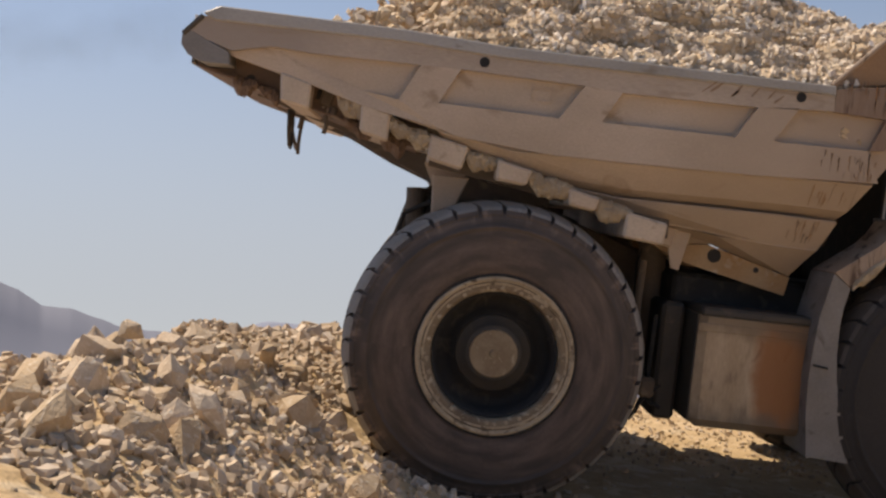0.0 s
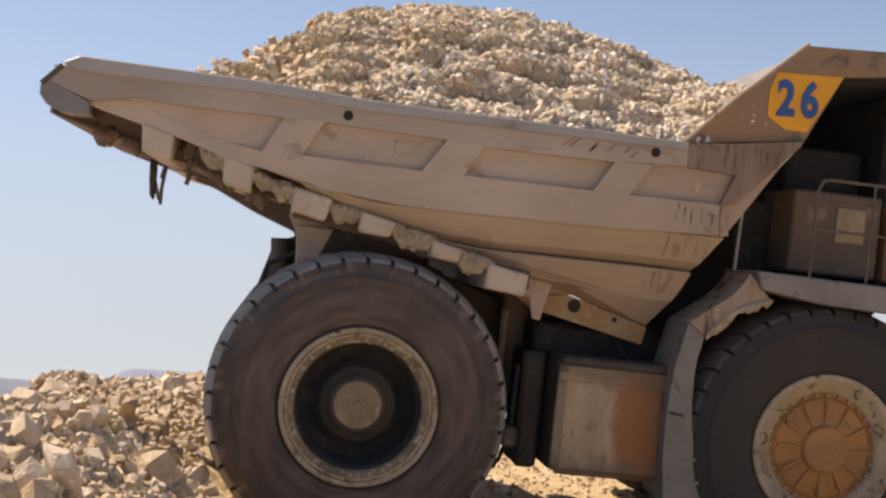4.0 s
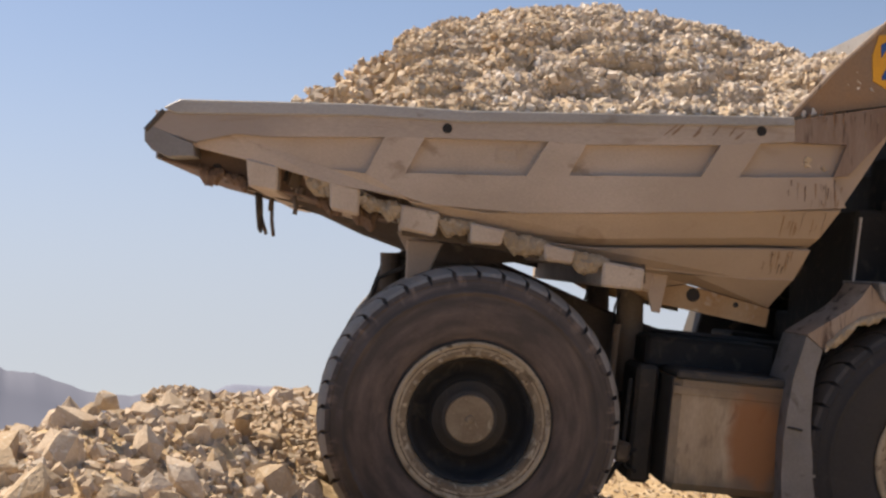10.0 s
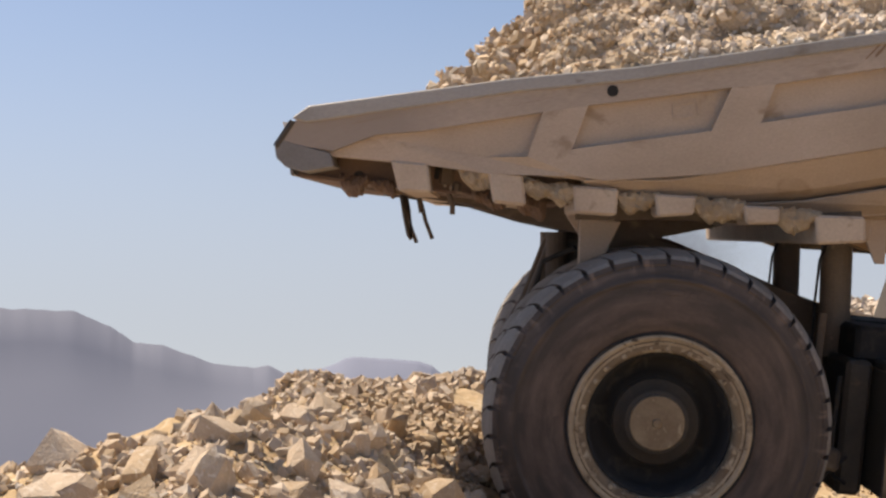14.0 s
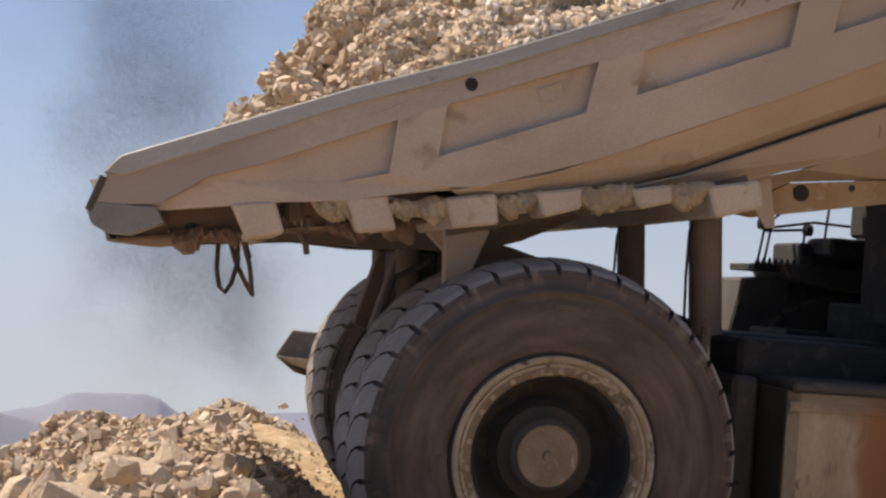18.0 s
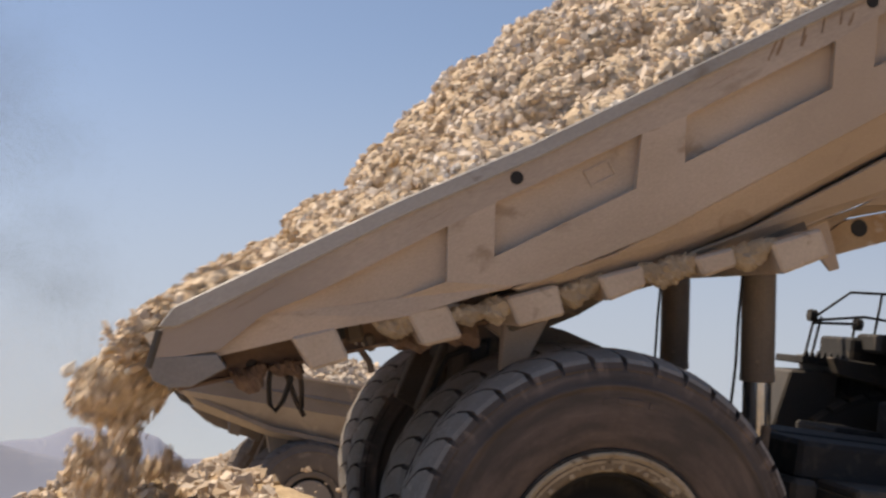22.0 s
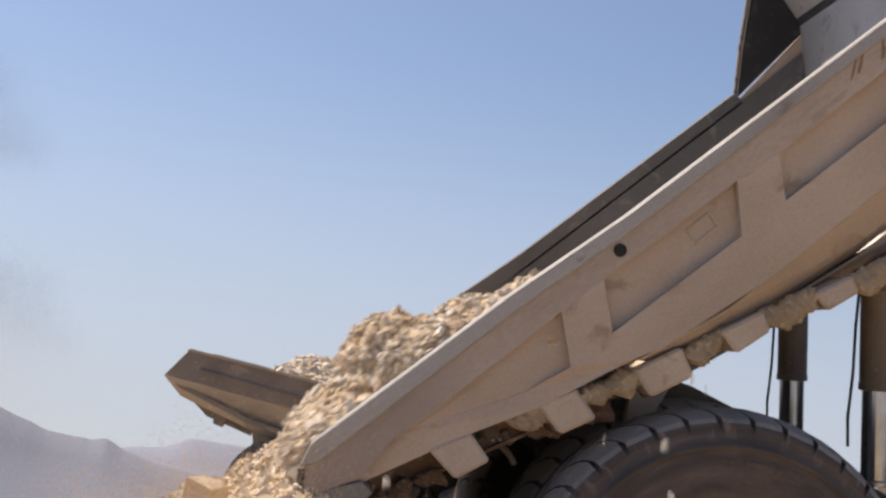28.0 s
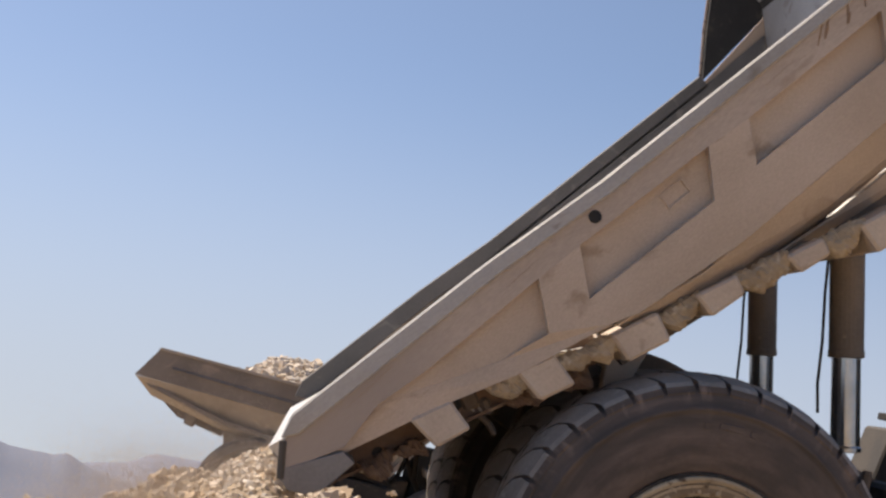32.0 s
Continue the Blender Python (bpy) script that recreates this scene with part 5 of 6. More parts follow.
CUM = [c * (TOTAL * (1 - g)) / max(1e-6, c[-1]) for c, g in zip(CUM, GONE)]


def rail_z(x):
    return np.interp(x, (-4, -1.5, 3.6, 5.0), (3.50, 3.56, 3.50, 4.9))


def top_z(x, y, t):
    c = float(np.interp(x, CREST_X, crest_z(max(17.6, t))))
    r = min(c, float(rail_z(x)) + 0.02)
    return c - (c - r) * min(1.0, abs(y) / 3.25) ** 1.35


def flow(q, t):
    """Where along the body the stuff of rank q is at t, or None once it has left."""
    i = min(len(FLOW_T) - 1, max(0, int(round((t - 17.6) / 0.1))))
    want = (q - GONE[i]) * TOTAL
    if want < 0:
        return None
    return float(np.interp(want, CUM[i], GX))


def rubble(n, w, h, core, rnd, lo=0.026, span=0.06, mat=None, inner=0.78):
    """A clump of rubble: n stones, set into a lump of fines where core is true."""
    sp = []
    for i in range(n):
        d = Vector([rnd.gauss(0, 1) for _ in range(3)]).normalized()
        k = rnd.uniform(inner, 1.03)
        sp.append((d.x * w * k, d.y * w * k, d.z * h * k, lo + span * rnd.random() ** 2.6))
    me = raw_stones(sp, rnd, 14)
    me.materials.append(mat or M_LOAD)
    if core:
        b = bmesh.new()
        b.from_mesh(me)
        seed = Vector((rnd.uniform(0, 50), 0, 0))
        ball = bmesh.ops.create_icosphere(b, subdivisions=4, radius=1.0)["verts"]
        for v in ball:
            q = v.co + seed
            v.co = Vector((v.co.x * w, v.co.y * w, v.co.z * h)) * (0.945 + 0.08 * noise.noise(q * 2.5) + 0.06 * noise.noise(q * 7.0))
        for f in {f for v in ball for f in v.link_faces}:
            f.material_index = 1
        b.to_mesh(me)
        b.free()
        me.materials.append(M_FINES)
    return me


lrng = random.Random(23)
clump_meshes = [rubble(640, 0.53, 0.31, True, lrng, 0.012, 0.060, None, 0.95) for k in range(10)]
tan_meshes = [rubble(600, 0.53, 0.31, True, lrng, 0.012, 0.066, M_SPILL, 0.95) for k in range(6)]
loose_meshes = [rubble(150, 0.30, 0.20, False, lrng, 0.016, 0.11, M_SPILL, 0.15) for k in range(5)]
EARLY = float(GONE[40])                        # what leaves first falls as loose debris

load = thing("rock_load", Matrix.Identity(4), "heaped pale limestone rubble loaded in the truck body", "rubble load")
clumps = []
for x in np.arange(-3.05, 4.75, 0.50):
    for y in np.arange(-3.0, 3.01, 0.60):
        jx, jy = lrng.uniform(-0.12, 0.12), lrng.uniform(-0.12, 0.12)
        xx, yy = float(x) + jx, float(np.clip(y + jy, -2.92, 2.92))
        f, tz = float(floor_z(xx)), top_z(xx, yy, 0)
        if xx > 3.9:
            f = max(f, tz - 0.9)
        z = tz - 0.34
        layer = 0
        while z > f + 0.36 and layer < 3:
            # the body narrows towards its floor
            half = float(np.interp(z, (1.9, 2.3, 2.9), (1.9, 2.2, 2.92)))
            eta = (z - f) / max(0.2, tz - f)
            i = int(np.clip((xx - GX[0]) / (GX[1] - GX[0]), 0, len(GX) - 1))
            q = CUM[0][i] / TOTAL
            q = min(0.995, max(0.0, q - 0.035 * (eta - 0.5) + lrng.uniform(-0.012, 0.012)))
            if abs(yy) <= half and (layer == 0 or (int(round(x / 0.5)) + int(round(y / 0.6)) + layer) % 2 == 0):
                ob = tagged(new("rubble_clump", loose_meshes[lrng.randrange(5)] if q < EARLY else tan_meshes[lrng.randrange(6)] if layer or q < 0.3 + lrng.uniform(-0.1, 0.2) else clump_meshes[lrng.randrange(10)]), kind="stuff")
                ob.parent = load
                clumps.append((ob, xx, yy, z, eta, q, Euler((lrng.uniform(-0.3, 0.3), lrng.uniform(-0.3, 0.3), lrng.uniform(0, 6.28))).to_matrix().to_4x4(), lrng.random()))
            z -= 0.62
            layer += 1
# small clumps that pour over the near rail beside the tail
spill_meshes = [rubble(110, 0.25, 0.23, False, lrng, 0.014, 0.075, M_SPILL, 0.2) for k in range(6)]
spills = []
for k in range(290):
    ob = tagged(new("rubble_spill", spill_meshes[k % 6]), kind="stuff")
    ob.parent = load
    f = k / 290
    reach = 0.8 + 2.7 * smooth01(0.0, 0.4, f) - 2.3 * smooth01(0.5, 0.9, f)
    spills.append((ob, -3.75 + reach * lrng.random() ** 1.2, 23.5 + 3.4 * f + lrng.uniform(-0.1, 0.1), lrng.uniform(0.0, 0.7), lrng.random()))
# small clumps that stream from the tail's lip
streams = []
for k in range(275):
    ob = tagged(new("rubble_spill", spill_meshes[k % 6]), kind="stuff")
    ob.parent = load
    streams.append((ob, lrng.uniform(-3.0, 2.8), (19.2 + 8.9 * (k / 150) ** 1.15 if k < 150 else 19.3 + 3.6 * ((k - 150) / 125) ** 0.7) + lrng.uniform(-0.08, 0.08), lrng.random()))
# single stones that spill over the rail and tumble from the tail
stones = []
stone_meshes = []
for k in range(8):
    b = bmesh.new()
    stone(b, (0, 0, 0), 1.0, lrng, 0.85)
    me = bpy.data.meshes.new("loose_stone")
    b.to_mesh(me)
    b.free()
    me.materials.append(M_PALE)
    stone_meshes.append(me)
for k in range(820):
    ob = new("loose_stone", stone_meshes[k % 8])
    ob.parent = load
    r = 0.018 + 0.06 * lrng.random() ** 2.2
    stones.append((ob, r, lrng.uniform(-3.3, 0.6), 22.3 + 4.9 * (k / 820) ** 0.9 + lrng.uniform(-0.2, 0.2), lrng.uniform(0.7, 2.3), lrng.uniform(-0.2, 1.3)))
for k in range(300):
    ob = new("loose_stone", stone_meshes[k % 8])
    ob.parent = load
    stones.append((ob, 0.03 + 0.09 * lrng.random() ** 2, None, 19.2 + 8.7 * (k / 300) ** 1.3, lrng.uniform(-2.9, 2.4), lrng.uniform(0, 1)))


# two large blocks that come last and stay below the tail
blocks = []
for size, t0, rest in (((0.25, 0.26, 0.28), 27.1, (-4.62, -2.35, 2.0)), ((0.17, 0.2, 0.15), 26.6, (-4.2, -2.6, 1.98))):
    ob = new("large_block", shapes[lrng.randrange(16)])
    ob.parent = load
    ob.scale = size
    ob["label"] = "large tan limestone block"
    blocks.append((ob, t0, Vector(rest)))


# ---------------------------------------------------------------- the second truck, behind
OTHER_Y = 26.7
OTHER_ROWS = [(0, 34, -5.0, 26), (6, 27, -4.3, 26), (12, 14, -3.2, 26), (16, 5.9, -2.6, 23), (17.5, 3.8, -2.8, 17), (19, 2.15, -2.6, 10.5), (20, 0.85, -2.4, 10), (21, -0.45, -2.2, 9), (22, -1.3, -2.05, 6), (23, -2.4, -1.9, 3.5), (24, -3.6, -1.68, 1.5),
              (25.2, -4.7, -1.46, 0), (26.5, -5.1, -1.43, 0), (28.5, -5.08, -1.45, 0), (32, -5.0, -1.45, 0)]
M_GREY_DUST = material("dust_grey_paint", (0.392, 0.341, 0.290), (0.319, 0.275, 0.232), (0.478, 0.406, 0.334), 0.8, 0, 0.9, 26, 0.15, spots=0.6)
M_GREY_TYRE = material("dust_grey_rubber", (0.17, 0.14, 0.12), (0.13, 0.108, 0.094), (0.21, 0.175, 0.15), 0.85, 0, 1.2, 26, 0.15, spots=0.6)
# darker copy of the dusty grey; on the upper sides it paints shade
M_GREY_DUST_DARK = material("dust_grey_dark_copy", (0.246, 0.210, 0.181), (0.189, 0.160, 0.138), (0.319, 0.261, 0.217), 0.8, 0, 0.9, 26, 0.15, spots=0.6)
other = thing("dump_truck", pose(34, OTHER_Y, -5.0, 0, 0, 26) @ pose(0, 0, 0, 0, TILT, 0), "second dust-grey mining dump truck, loaded, backing up behind", "truck")
for c, s, f in (((0, -3.60, 0), -1, False), ((0, -1.22, 0), 1, False), ((0, 3.60, 0), 1, False), ((0, 1.22, 0), -1, False), ((5.80, -3.38, 0.0), -1, True), ((5.80, 3.38, 0.0), 1, True)):
    truck_wheel(other, c, s, front=f, mats=(M_GREY_TYRE, M_GREY_TYRE, M_GREY_DUST_DARK, M_GREY_DUST), capped=True)
# its body: a deep tail, an upright upper side and a lower side that folds under
bm = bmesh.new()
prism(bm, [(-4.12, 2.62), (-1.40, 2.0), (3.6, 1.70), (4.9, 3.6), (5.0, 3.52), (3.7, 1.58), (-1.42, 1.86), (-3.7, 2.4)], -3.3, 3.3)
obody = part("dump_body", bm, M_GREY_DUST_DARK, other, "deep dust-grey tipping body")
for s in (-1, 1):
    def S(name, top, bot, mat, label=""):
        m2 = bmesh.new()
        strip(m2, [(x, s * y, z) for x, y, z in top], [(x, s * y, z) for x, y, z in bot], -s * 0.1)
        return part(name, m2, mat, obody, label)

    # upper side painted shaded, lower side painted lit
    S("upper_side", [(-3.70, 3.50, 3.50), (0, 3.50, 3.50), (3.6, 3.50, 3.52), (4.9, 3.50, 3.8)], [(-4.20, 3.44, 2.65), (0, 3.46, 2.62), (3.9, 3.46, 2.6), (4.5, 3.46, 2.9)], M_GREY_DUST_DARK, "dusty upper side, darker grey for its shade")
    S("lower_side", [(-4.20, 3.42, 2.64), (0, 3.44, 2.61), (3.9, 3.44, 2.59)], [(-3.65, 2.9, 2.16), (-1.45, 2.75, 1.70), (3.6, 2.7, 1.50)], M_GREY_DUST, "dusty folded lower side, paler grey for its light")
    m2 = bmesh.new()
    strip(m2, [(-3.2, s * 3.50, 3.12), (0, s * 3.51, 3.06), (3.6, s * 3.51, 3.0)], [(-3.2, s * 3.55, 3.06), (0, s * 3.55, 2.99), (3.6, s * 3.55, 2.93)], -s * 0.04)
    part("side_fold", m2, M_GREY_DUST_DARK, obody)
    m2 = bmesh.new()
    prism(m2, [(-2.6, 1.98), (-2.2, 1.9), (-2.25, 1.55), (-2.55, 1.6)], s * 2.2, s * 2.6, 0.02)
    part("bracket", m2, M_GREY_DUST_DARK, obody)
    m2 = bmesh.new()
    prism(m2, [(-1.5, 1.9), (-0.7, 1.85), (-0.85, 1.0), (-1.15, 1.0)], s * 2.1, s * 2.3, 0.02)
    part("hinge_plate", m2, M_GREY_DUST, obody)
    m2 = bmesh.new()
    prism(m2, [(-3.74, 3.50), (-3.66, 3.58), (3.6, 3.60), (3.6, 3.50)], s * 3.34, s * 3.58, 0.01)
    part("top_rail", m2, M_GREY_DUST, obody, "dusty top rail")
    m2 = bmesh.new()
    prism(m2, [(3.57, 3.54), (4.98, 4.89), (8.45, 5.07), (8.46, 4.94), (5.47, 4.57), (5.05, 3.73)], s * 3.34, s * 3.46)
    part("canopy_cheek", m2, M_GREY_DUST_DARK, obody, "dusty canopy side")
    m2 = bmesh.new()
    prism(m2, [(-3.6, 2.15), (-1.45, 1.72), (-1.45, 1.45), (-2.9, 1.7)], s * 1.0, s * 1.4)
    part("keel", m2, M_GREY_DUST_DARK, obody, "dusty underbody keel")
bm = bmesh.new()
prism(bm, [(4.91, 3.72), (5.05, 3.73), (5.44, 4.57), (8.52, 4.92), (8.51, 5.05), (5.33, 4.67), (5.09, 4.51)], -3.33, 3.33)
part("canopy", bm, M_BLACK, obody, "dark cab canopy")
for s in (-1, 1):
    bm = bmesh.new()
    prism(bm, [(-1.2, 1.80), (-0.62, 1.97), (0.42, 1.58), (1.2, 1.0), (7.6, 0.6), (7.6, -0.1), (2.0, -0.2), (0.8, 0.25), (-0.6, 0.5), (-1.45, 0.9)], s * 0.72, s * 1.02, 0.02)
    T("frame_rail", bm, M_BROWN, "dusty frame rail", other)
    bm = bmesh.new()
    prism(bm, [(4.66, 2.10), (8.92, 2.04), (8.93, 1.69), (5.57, 1.77), (4.76, 1.87)], s * 2.2, s * 3.42, 0.02)
    T("deck", bm, M_GREY_DUST_DARK, "dusty front deck", other)
bm = bmesh.new()
lathe(bm, [(0.45, -2.6), (0.62, -1.3), (0.85, -0.5), (0.85, 0.5), (0.62, 1.3), (0.45, 2.6)], 24)
T("axle_housing", bm, M_BROWN, "dusty rear axle housing", other, True)
bm = bmesh.new()
box(bm, (6.2, 0, 1.6), (3.4, 4.2, 2.2), None, 0.06)
T("engine_house", bm, M_BLACK, "dark engine house", other)
bm = bmesh.new()
box(bm, (3.17, -2.45, 0.06), (1.43, 1.15, 1.44), None, 0.10)
T("fuel_tank", bm, M_GREY_DUST_DARK, "dusty fuel tank", other)
# black box added to cover the tank's sunlit top
bm = bmesh.new()
box(bm, (3.1, -2.1, 1.05), (1.7, 1.9, 0.5), None, 0.05)
T("air_cleaner_box", bm, M_BLACK, "black box added to darken the space above the tank", other)
# solid block added so that the gap under the body stays dark
bm = bmesh.new()
prism(bm, [(-0.6, 1.72), (3.7, 1.45), (4.4, 1.6), (4.4, 0.2), (1.2, -0.1), (-0.4, 0.5)], -2.0, 2.0, 0.03)
T("chassis", bm, M_BROWN, "brown block added to fill the dark gap under the body", other)
orng = random.Random(77)
sp = []
for i in range(2600):
    x, y = orng.uniform(-1.7, 4.5), orng.uniform(-3.1, 3.1)
    z = 3.34 + 0.50 * (top_z(x, y, 0) - 3.5) * smooth01(-1.9, -0.4, x)
    sp.append((x, y, z + orng.uniform(-0.12, 0.05), 0.05 + 0.16 * orng.random() ** 2.5))
me = raw_stones(sp, orng)
me.materials.append(M_LOAD)
ob = new("rubble", me)
ob.parent = other
tagged(ob, "heaped pale rubble in the body", kind="stuff")


# ---------------------------------------------------------------- smoke and dust: drifting clouds of fine specks
M_SMOKE = material("dark_exhaust_soot", (0.10, 0.095, 0.095), (0.14, 0.13, 0.13), None, 1.0, 0, 0.5, 3, 0)
M_DUST = material("fine_tan_dust", (0.84, 0.69, 0.50), (0.79, 0.63, 0.44), None, 1.0, 0, 0.8, 3, 0)
M_HAZE = material("fine_pale_dust", (0.70, 0.63, 0.55), (0.66, 0.58, 0.50), None, 1.0, 0, 0.8, 3, 0)


def backlit(m, share):
    """Fine dust passes on a share of the light that falls on its far side."""
    nt = m.node_tree
    bsdf, out = nt.nodes["Principled BSDF"], nt.nodes["Material Output"]
    tr = nt.nodes.new("ShaderNodeBsdfTranslucent")
    mx = nt.nodes.new("ShaderNodeMixShader")
    mx.inputs[0].default_value = share
    nt.links.new(bsdf.inputs["Base Color"].links[0].from_socket, tr.inputs[0])
    nt.links.new(bsdf.outputs[0], mx.inputs[1])
    nt.links.new(tr.outputs[0], mx.inputs[2])
    nt.links.new(mx.outputs[0], out.inputs[0])


M_VEIL = material("thin_pale_haze", (0.84, 0.85, 0.88), (0.80, 0.81, 0.84), None, 1.0, 0, 0.8, 3, 0)
for m in (M_DUST, M_HAZE, M_VEIL):
    backlit(m, 0.6)


def specks(n, size, squash, rnd, lumps=9):
    """A cloud of unit radius: lumps of fine specks that thin out at the edge."""
    vs, fs = [], []
    cs = [(rnd.gauss(0, 0.46), rnd.gauss(0, 0.46), rnd.gauss(0, 0.46 * squash), rnd.uniform(0.2, 0.42)) for _ in range(lumps)]
    for i in range(n):
        c = cs[rnd.randrange(lumps)]
        p = Vector((c[0] + rnd.gauss(0, c[3]), c[1] + rnd.gauss(0, c[3]), c[2] + rnd.gauss(0, c[3] * (0.5 + 0.5 * squash))))
        e = Euler([rnd.uniform(0, 6.28) for _ in range(3)]).to_matrix()
        s = size * rnd.uniform(0.6, 1.4)
        for q in ((1, 0, -0.33), (-0.5, 0.87, -0.33), (-0.5, -0.87, -0.33), (0, 0, 1)):
            vs.append(p + e @ Vector(q) * s)
        b = 4 * i
        fs += [(b, b + 1, b + 2), (b, b + 3, b + 1), (b + 1, b + 3, b + 2), (b + 2, b + 3, b)]
    me = bpy.data.meshes.new("specks")
    me.from_pydata([v[:] for v in vs], [], fs)
    return me


puffs = []
srng = random.Random(5)
smoke_meshes = [specks(20000, 0.0029, 1.2, srng, 12) for k in range(4)]
dust_meshes = [specks(22000, 0.0036, 0.9, srng, 11) for k in range(4)]
haze_meshes = [specks(26000, 0.0024, 0.6, srng) for k in range(3)]
for group, mat in ((smoke_meshes, M_SMOKE), (dust_meshes, M_DUST), (haze_meshes, M_HAZE)):
    for me in group:
        me.materials.append(mat)


def puff(name, meshes, size, rows, label, category):
    ob = tagged(new(name, meshes[srng.randrange(len(meshes))]), label, category, kind="stuff")
    ob.scale = (size, size, size)
    puffs.append((ob, [(t, Vector(p)) for t, p in rows]))


# exhaust of the second truck, blown away behind the tail
for k in range(58):
    te = 12.4 + 0.115 * k
    x0 = float(np.interp(te, [r[0] for r in OTHER_ROWS], [r[1] for r in OTHER_ROWS])) - 5.9 + srng.uniform(-1.8, 1.3)
    v = Vector((-2.3 + srng.uniform(-0.3, 0.3), 0, 2.3 + srng.uniform(-0.4, 0.4)))
    start = Vector((x0, 24.5 + srng.uniform(-1.0, 1.0), 0.4))
    low = start - Vector((0, 0, 9))
    puff("smoke_cloud", smoke_meshes, 1.6 + srng.uniform(-0.3, 0.5),
         [(0, low), (te - 0.4, low), (te, start), (te + 1, start + v), (te + 3, start + v * 3), (te + 6, start + v * 6), (33, start + v * 18)], "dark drifting exhaust smoke", "smoke")
thin_meshes = [specks(12000, 0.0026, 0.7, srng, 12) for k in range(2)]
for me in thin_meshes:
    me.materials.append(M_SMOKE)
for k in range(7):
    te = 22.2 + 0.4 * k
    start = Vector((-7.2 - 0.3 * k, 25.5, 1.8))
    low = start - Vector((0, 0, 9))
    puff("smoke_cloud", thin_meshes, 1.0 + 0.1 * k, [(0, low), (te - 0.4, low), (te, start), (te + 2, start + Vector((-2.4, 0, 1.0))), (te + 5, start + Vector((-8.5, 0, 2.4))), (33, start + Vector((-26, 0, 6)))], "thin drifting exhaust smoke", "smoke")
for k in range(10):
    te = 20.6 + 0.36 * k
    start = Vector((-8.4 + srng.uniform(-0.8, 0.8), 25.8, 2.8 + srng.uniform(-0.6, 0.6)))
    low = start - Vector((0, 0, 12))
    v = Vector((-1.7, 0, 1.45))
    puff("smoke_cloud", thin_meshes, srng.uniform(1.7, 2.3), [(0, low), (te - 0.6, low), (te, start), (te + 2, start + v * 2), (te + 5, start + v * 5), (33, start + v * (33 - te))], "thin drifting exhaust smoke", "smoke")
for k in range(8):
    p = Vector((-15.8 + 0.95 * k, 26, 8.9 + srng.uniform(-0.5, 0.5)))
    puff("smoke_cloud", thin_meshes, srng.uniform(0.9, 1.3), [(0, p), (1, p + Vector((-1.6, 0, 0.4))), (3, p + Vector((-6, 0, 1.2))), (33, p + Vector((-60, 0, 14)))], "thin drifting exhaust smoke", "smoke")
# pale haze that the second truck's exhaust leaves behind
veil_meshes = [specks(13000, 0.0021, 0.7, srng, 14) for k in range(3)]
for me in veil_meshes:
    me.materials.append(M_VEIL)
for k in range(16):
    te = 17.0 + 0.38 * k
    start = Vector((srng.uniform(-9.0, -4.0), 29 + srng.uniform(-1, 1), srng.uniform(-1.0, 2.0)))
    low = start - Vector((0, 0, 12))
    v = Vector((-1.6, 0, 0.12))
    puff("haze_cloud", veil_meshes, srng.uniform(2.2, 3.2), [(0, low), (te - 2.0, low), (te, start), (te + 3, start + v * 3), (te + 6, start + v * 6), (33, start + v * (33 - te))], "pale thinning exhaust haze", "smoke")
# dust that falls and billows with the rubble
for k in range(60):
    te = 22.4 + 0.078 * k
    wide = smooth01(22.5, 24.2, te) - 0.8 * smooth01(24.8, 26.0, te)
    x0, y0 = srng.uniform(-4.1, -3.6 + 2.2 * wide), srng.uniform(-5.0, -3.9)
    z0 = (2.8 if te < 23.6 else 3.25) + 0.45 * (x0 + 3.9)
    hide = Vector((x0, y0, -3.0))
    puff("dust_cloud", dust_meshes, srng.uniform(0.5, 0.95),
         [(0, hide), (te - 0.5, hide), (te, Vector((x0, y0 + 0.4, z0))), (te + 0.5, Vector((x0 - 0.3, y0, z0 - 0.6))), (te + 1.1, Vector((x0 - 0.7, y0 - 0.2, z0 - 1.2))), (te + 2.0, Vector((x0 - 1.3, y0 - 0.2, z0 - 2.4))), (te + 3.5, Vector((x0 - 2.5, y0, z0 - 4.5))), (33, Vector((x0 - 8, y0, z0 - 12)))], "tan dust billowing round the falling rubble", "dust")
for k in range(22):
    te = 22.1 + 0.09 * k
    x0, y0 = srng.uniform(-4.25, -3.85), srng.uniform(-3.9, -2.6)
    z0 = 3.0 - 0.25 * (te - 22)
    hide = Vector((x0, y0, -3.0))
    puff("dust_cloud", dust_meshes, srng.uniform(0.35, 0.6),
         [(0, hide), (te - 0.4, hide), (te, Vector((x0 + 0.3, y0, z0))), (te + 0.25, Vector((x0, y0, z0 - 0.3))), (te + 0.6, Vector((x0 - 0.4, y0 - 0.1, z0 - 1.1))), (te + 1.1, Vector((x0 - 0.8, y0 - 0.1, z0 - 2.2))), (te + 2.0, Vector((x0 - 1.6, y0, z0 - 4.0))), (33, Vector((x0 - 8, y0, z0 - 12)))], "tan dust falling from the tail", "dust")
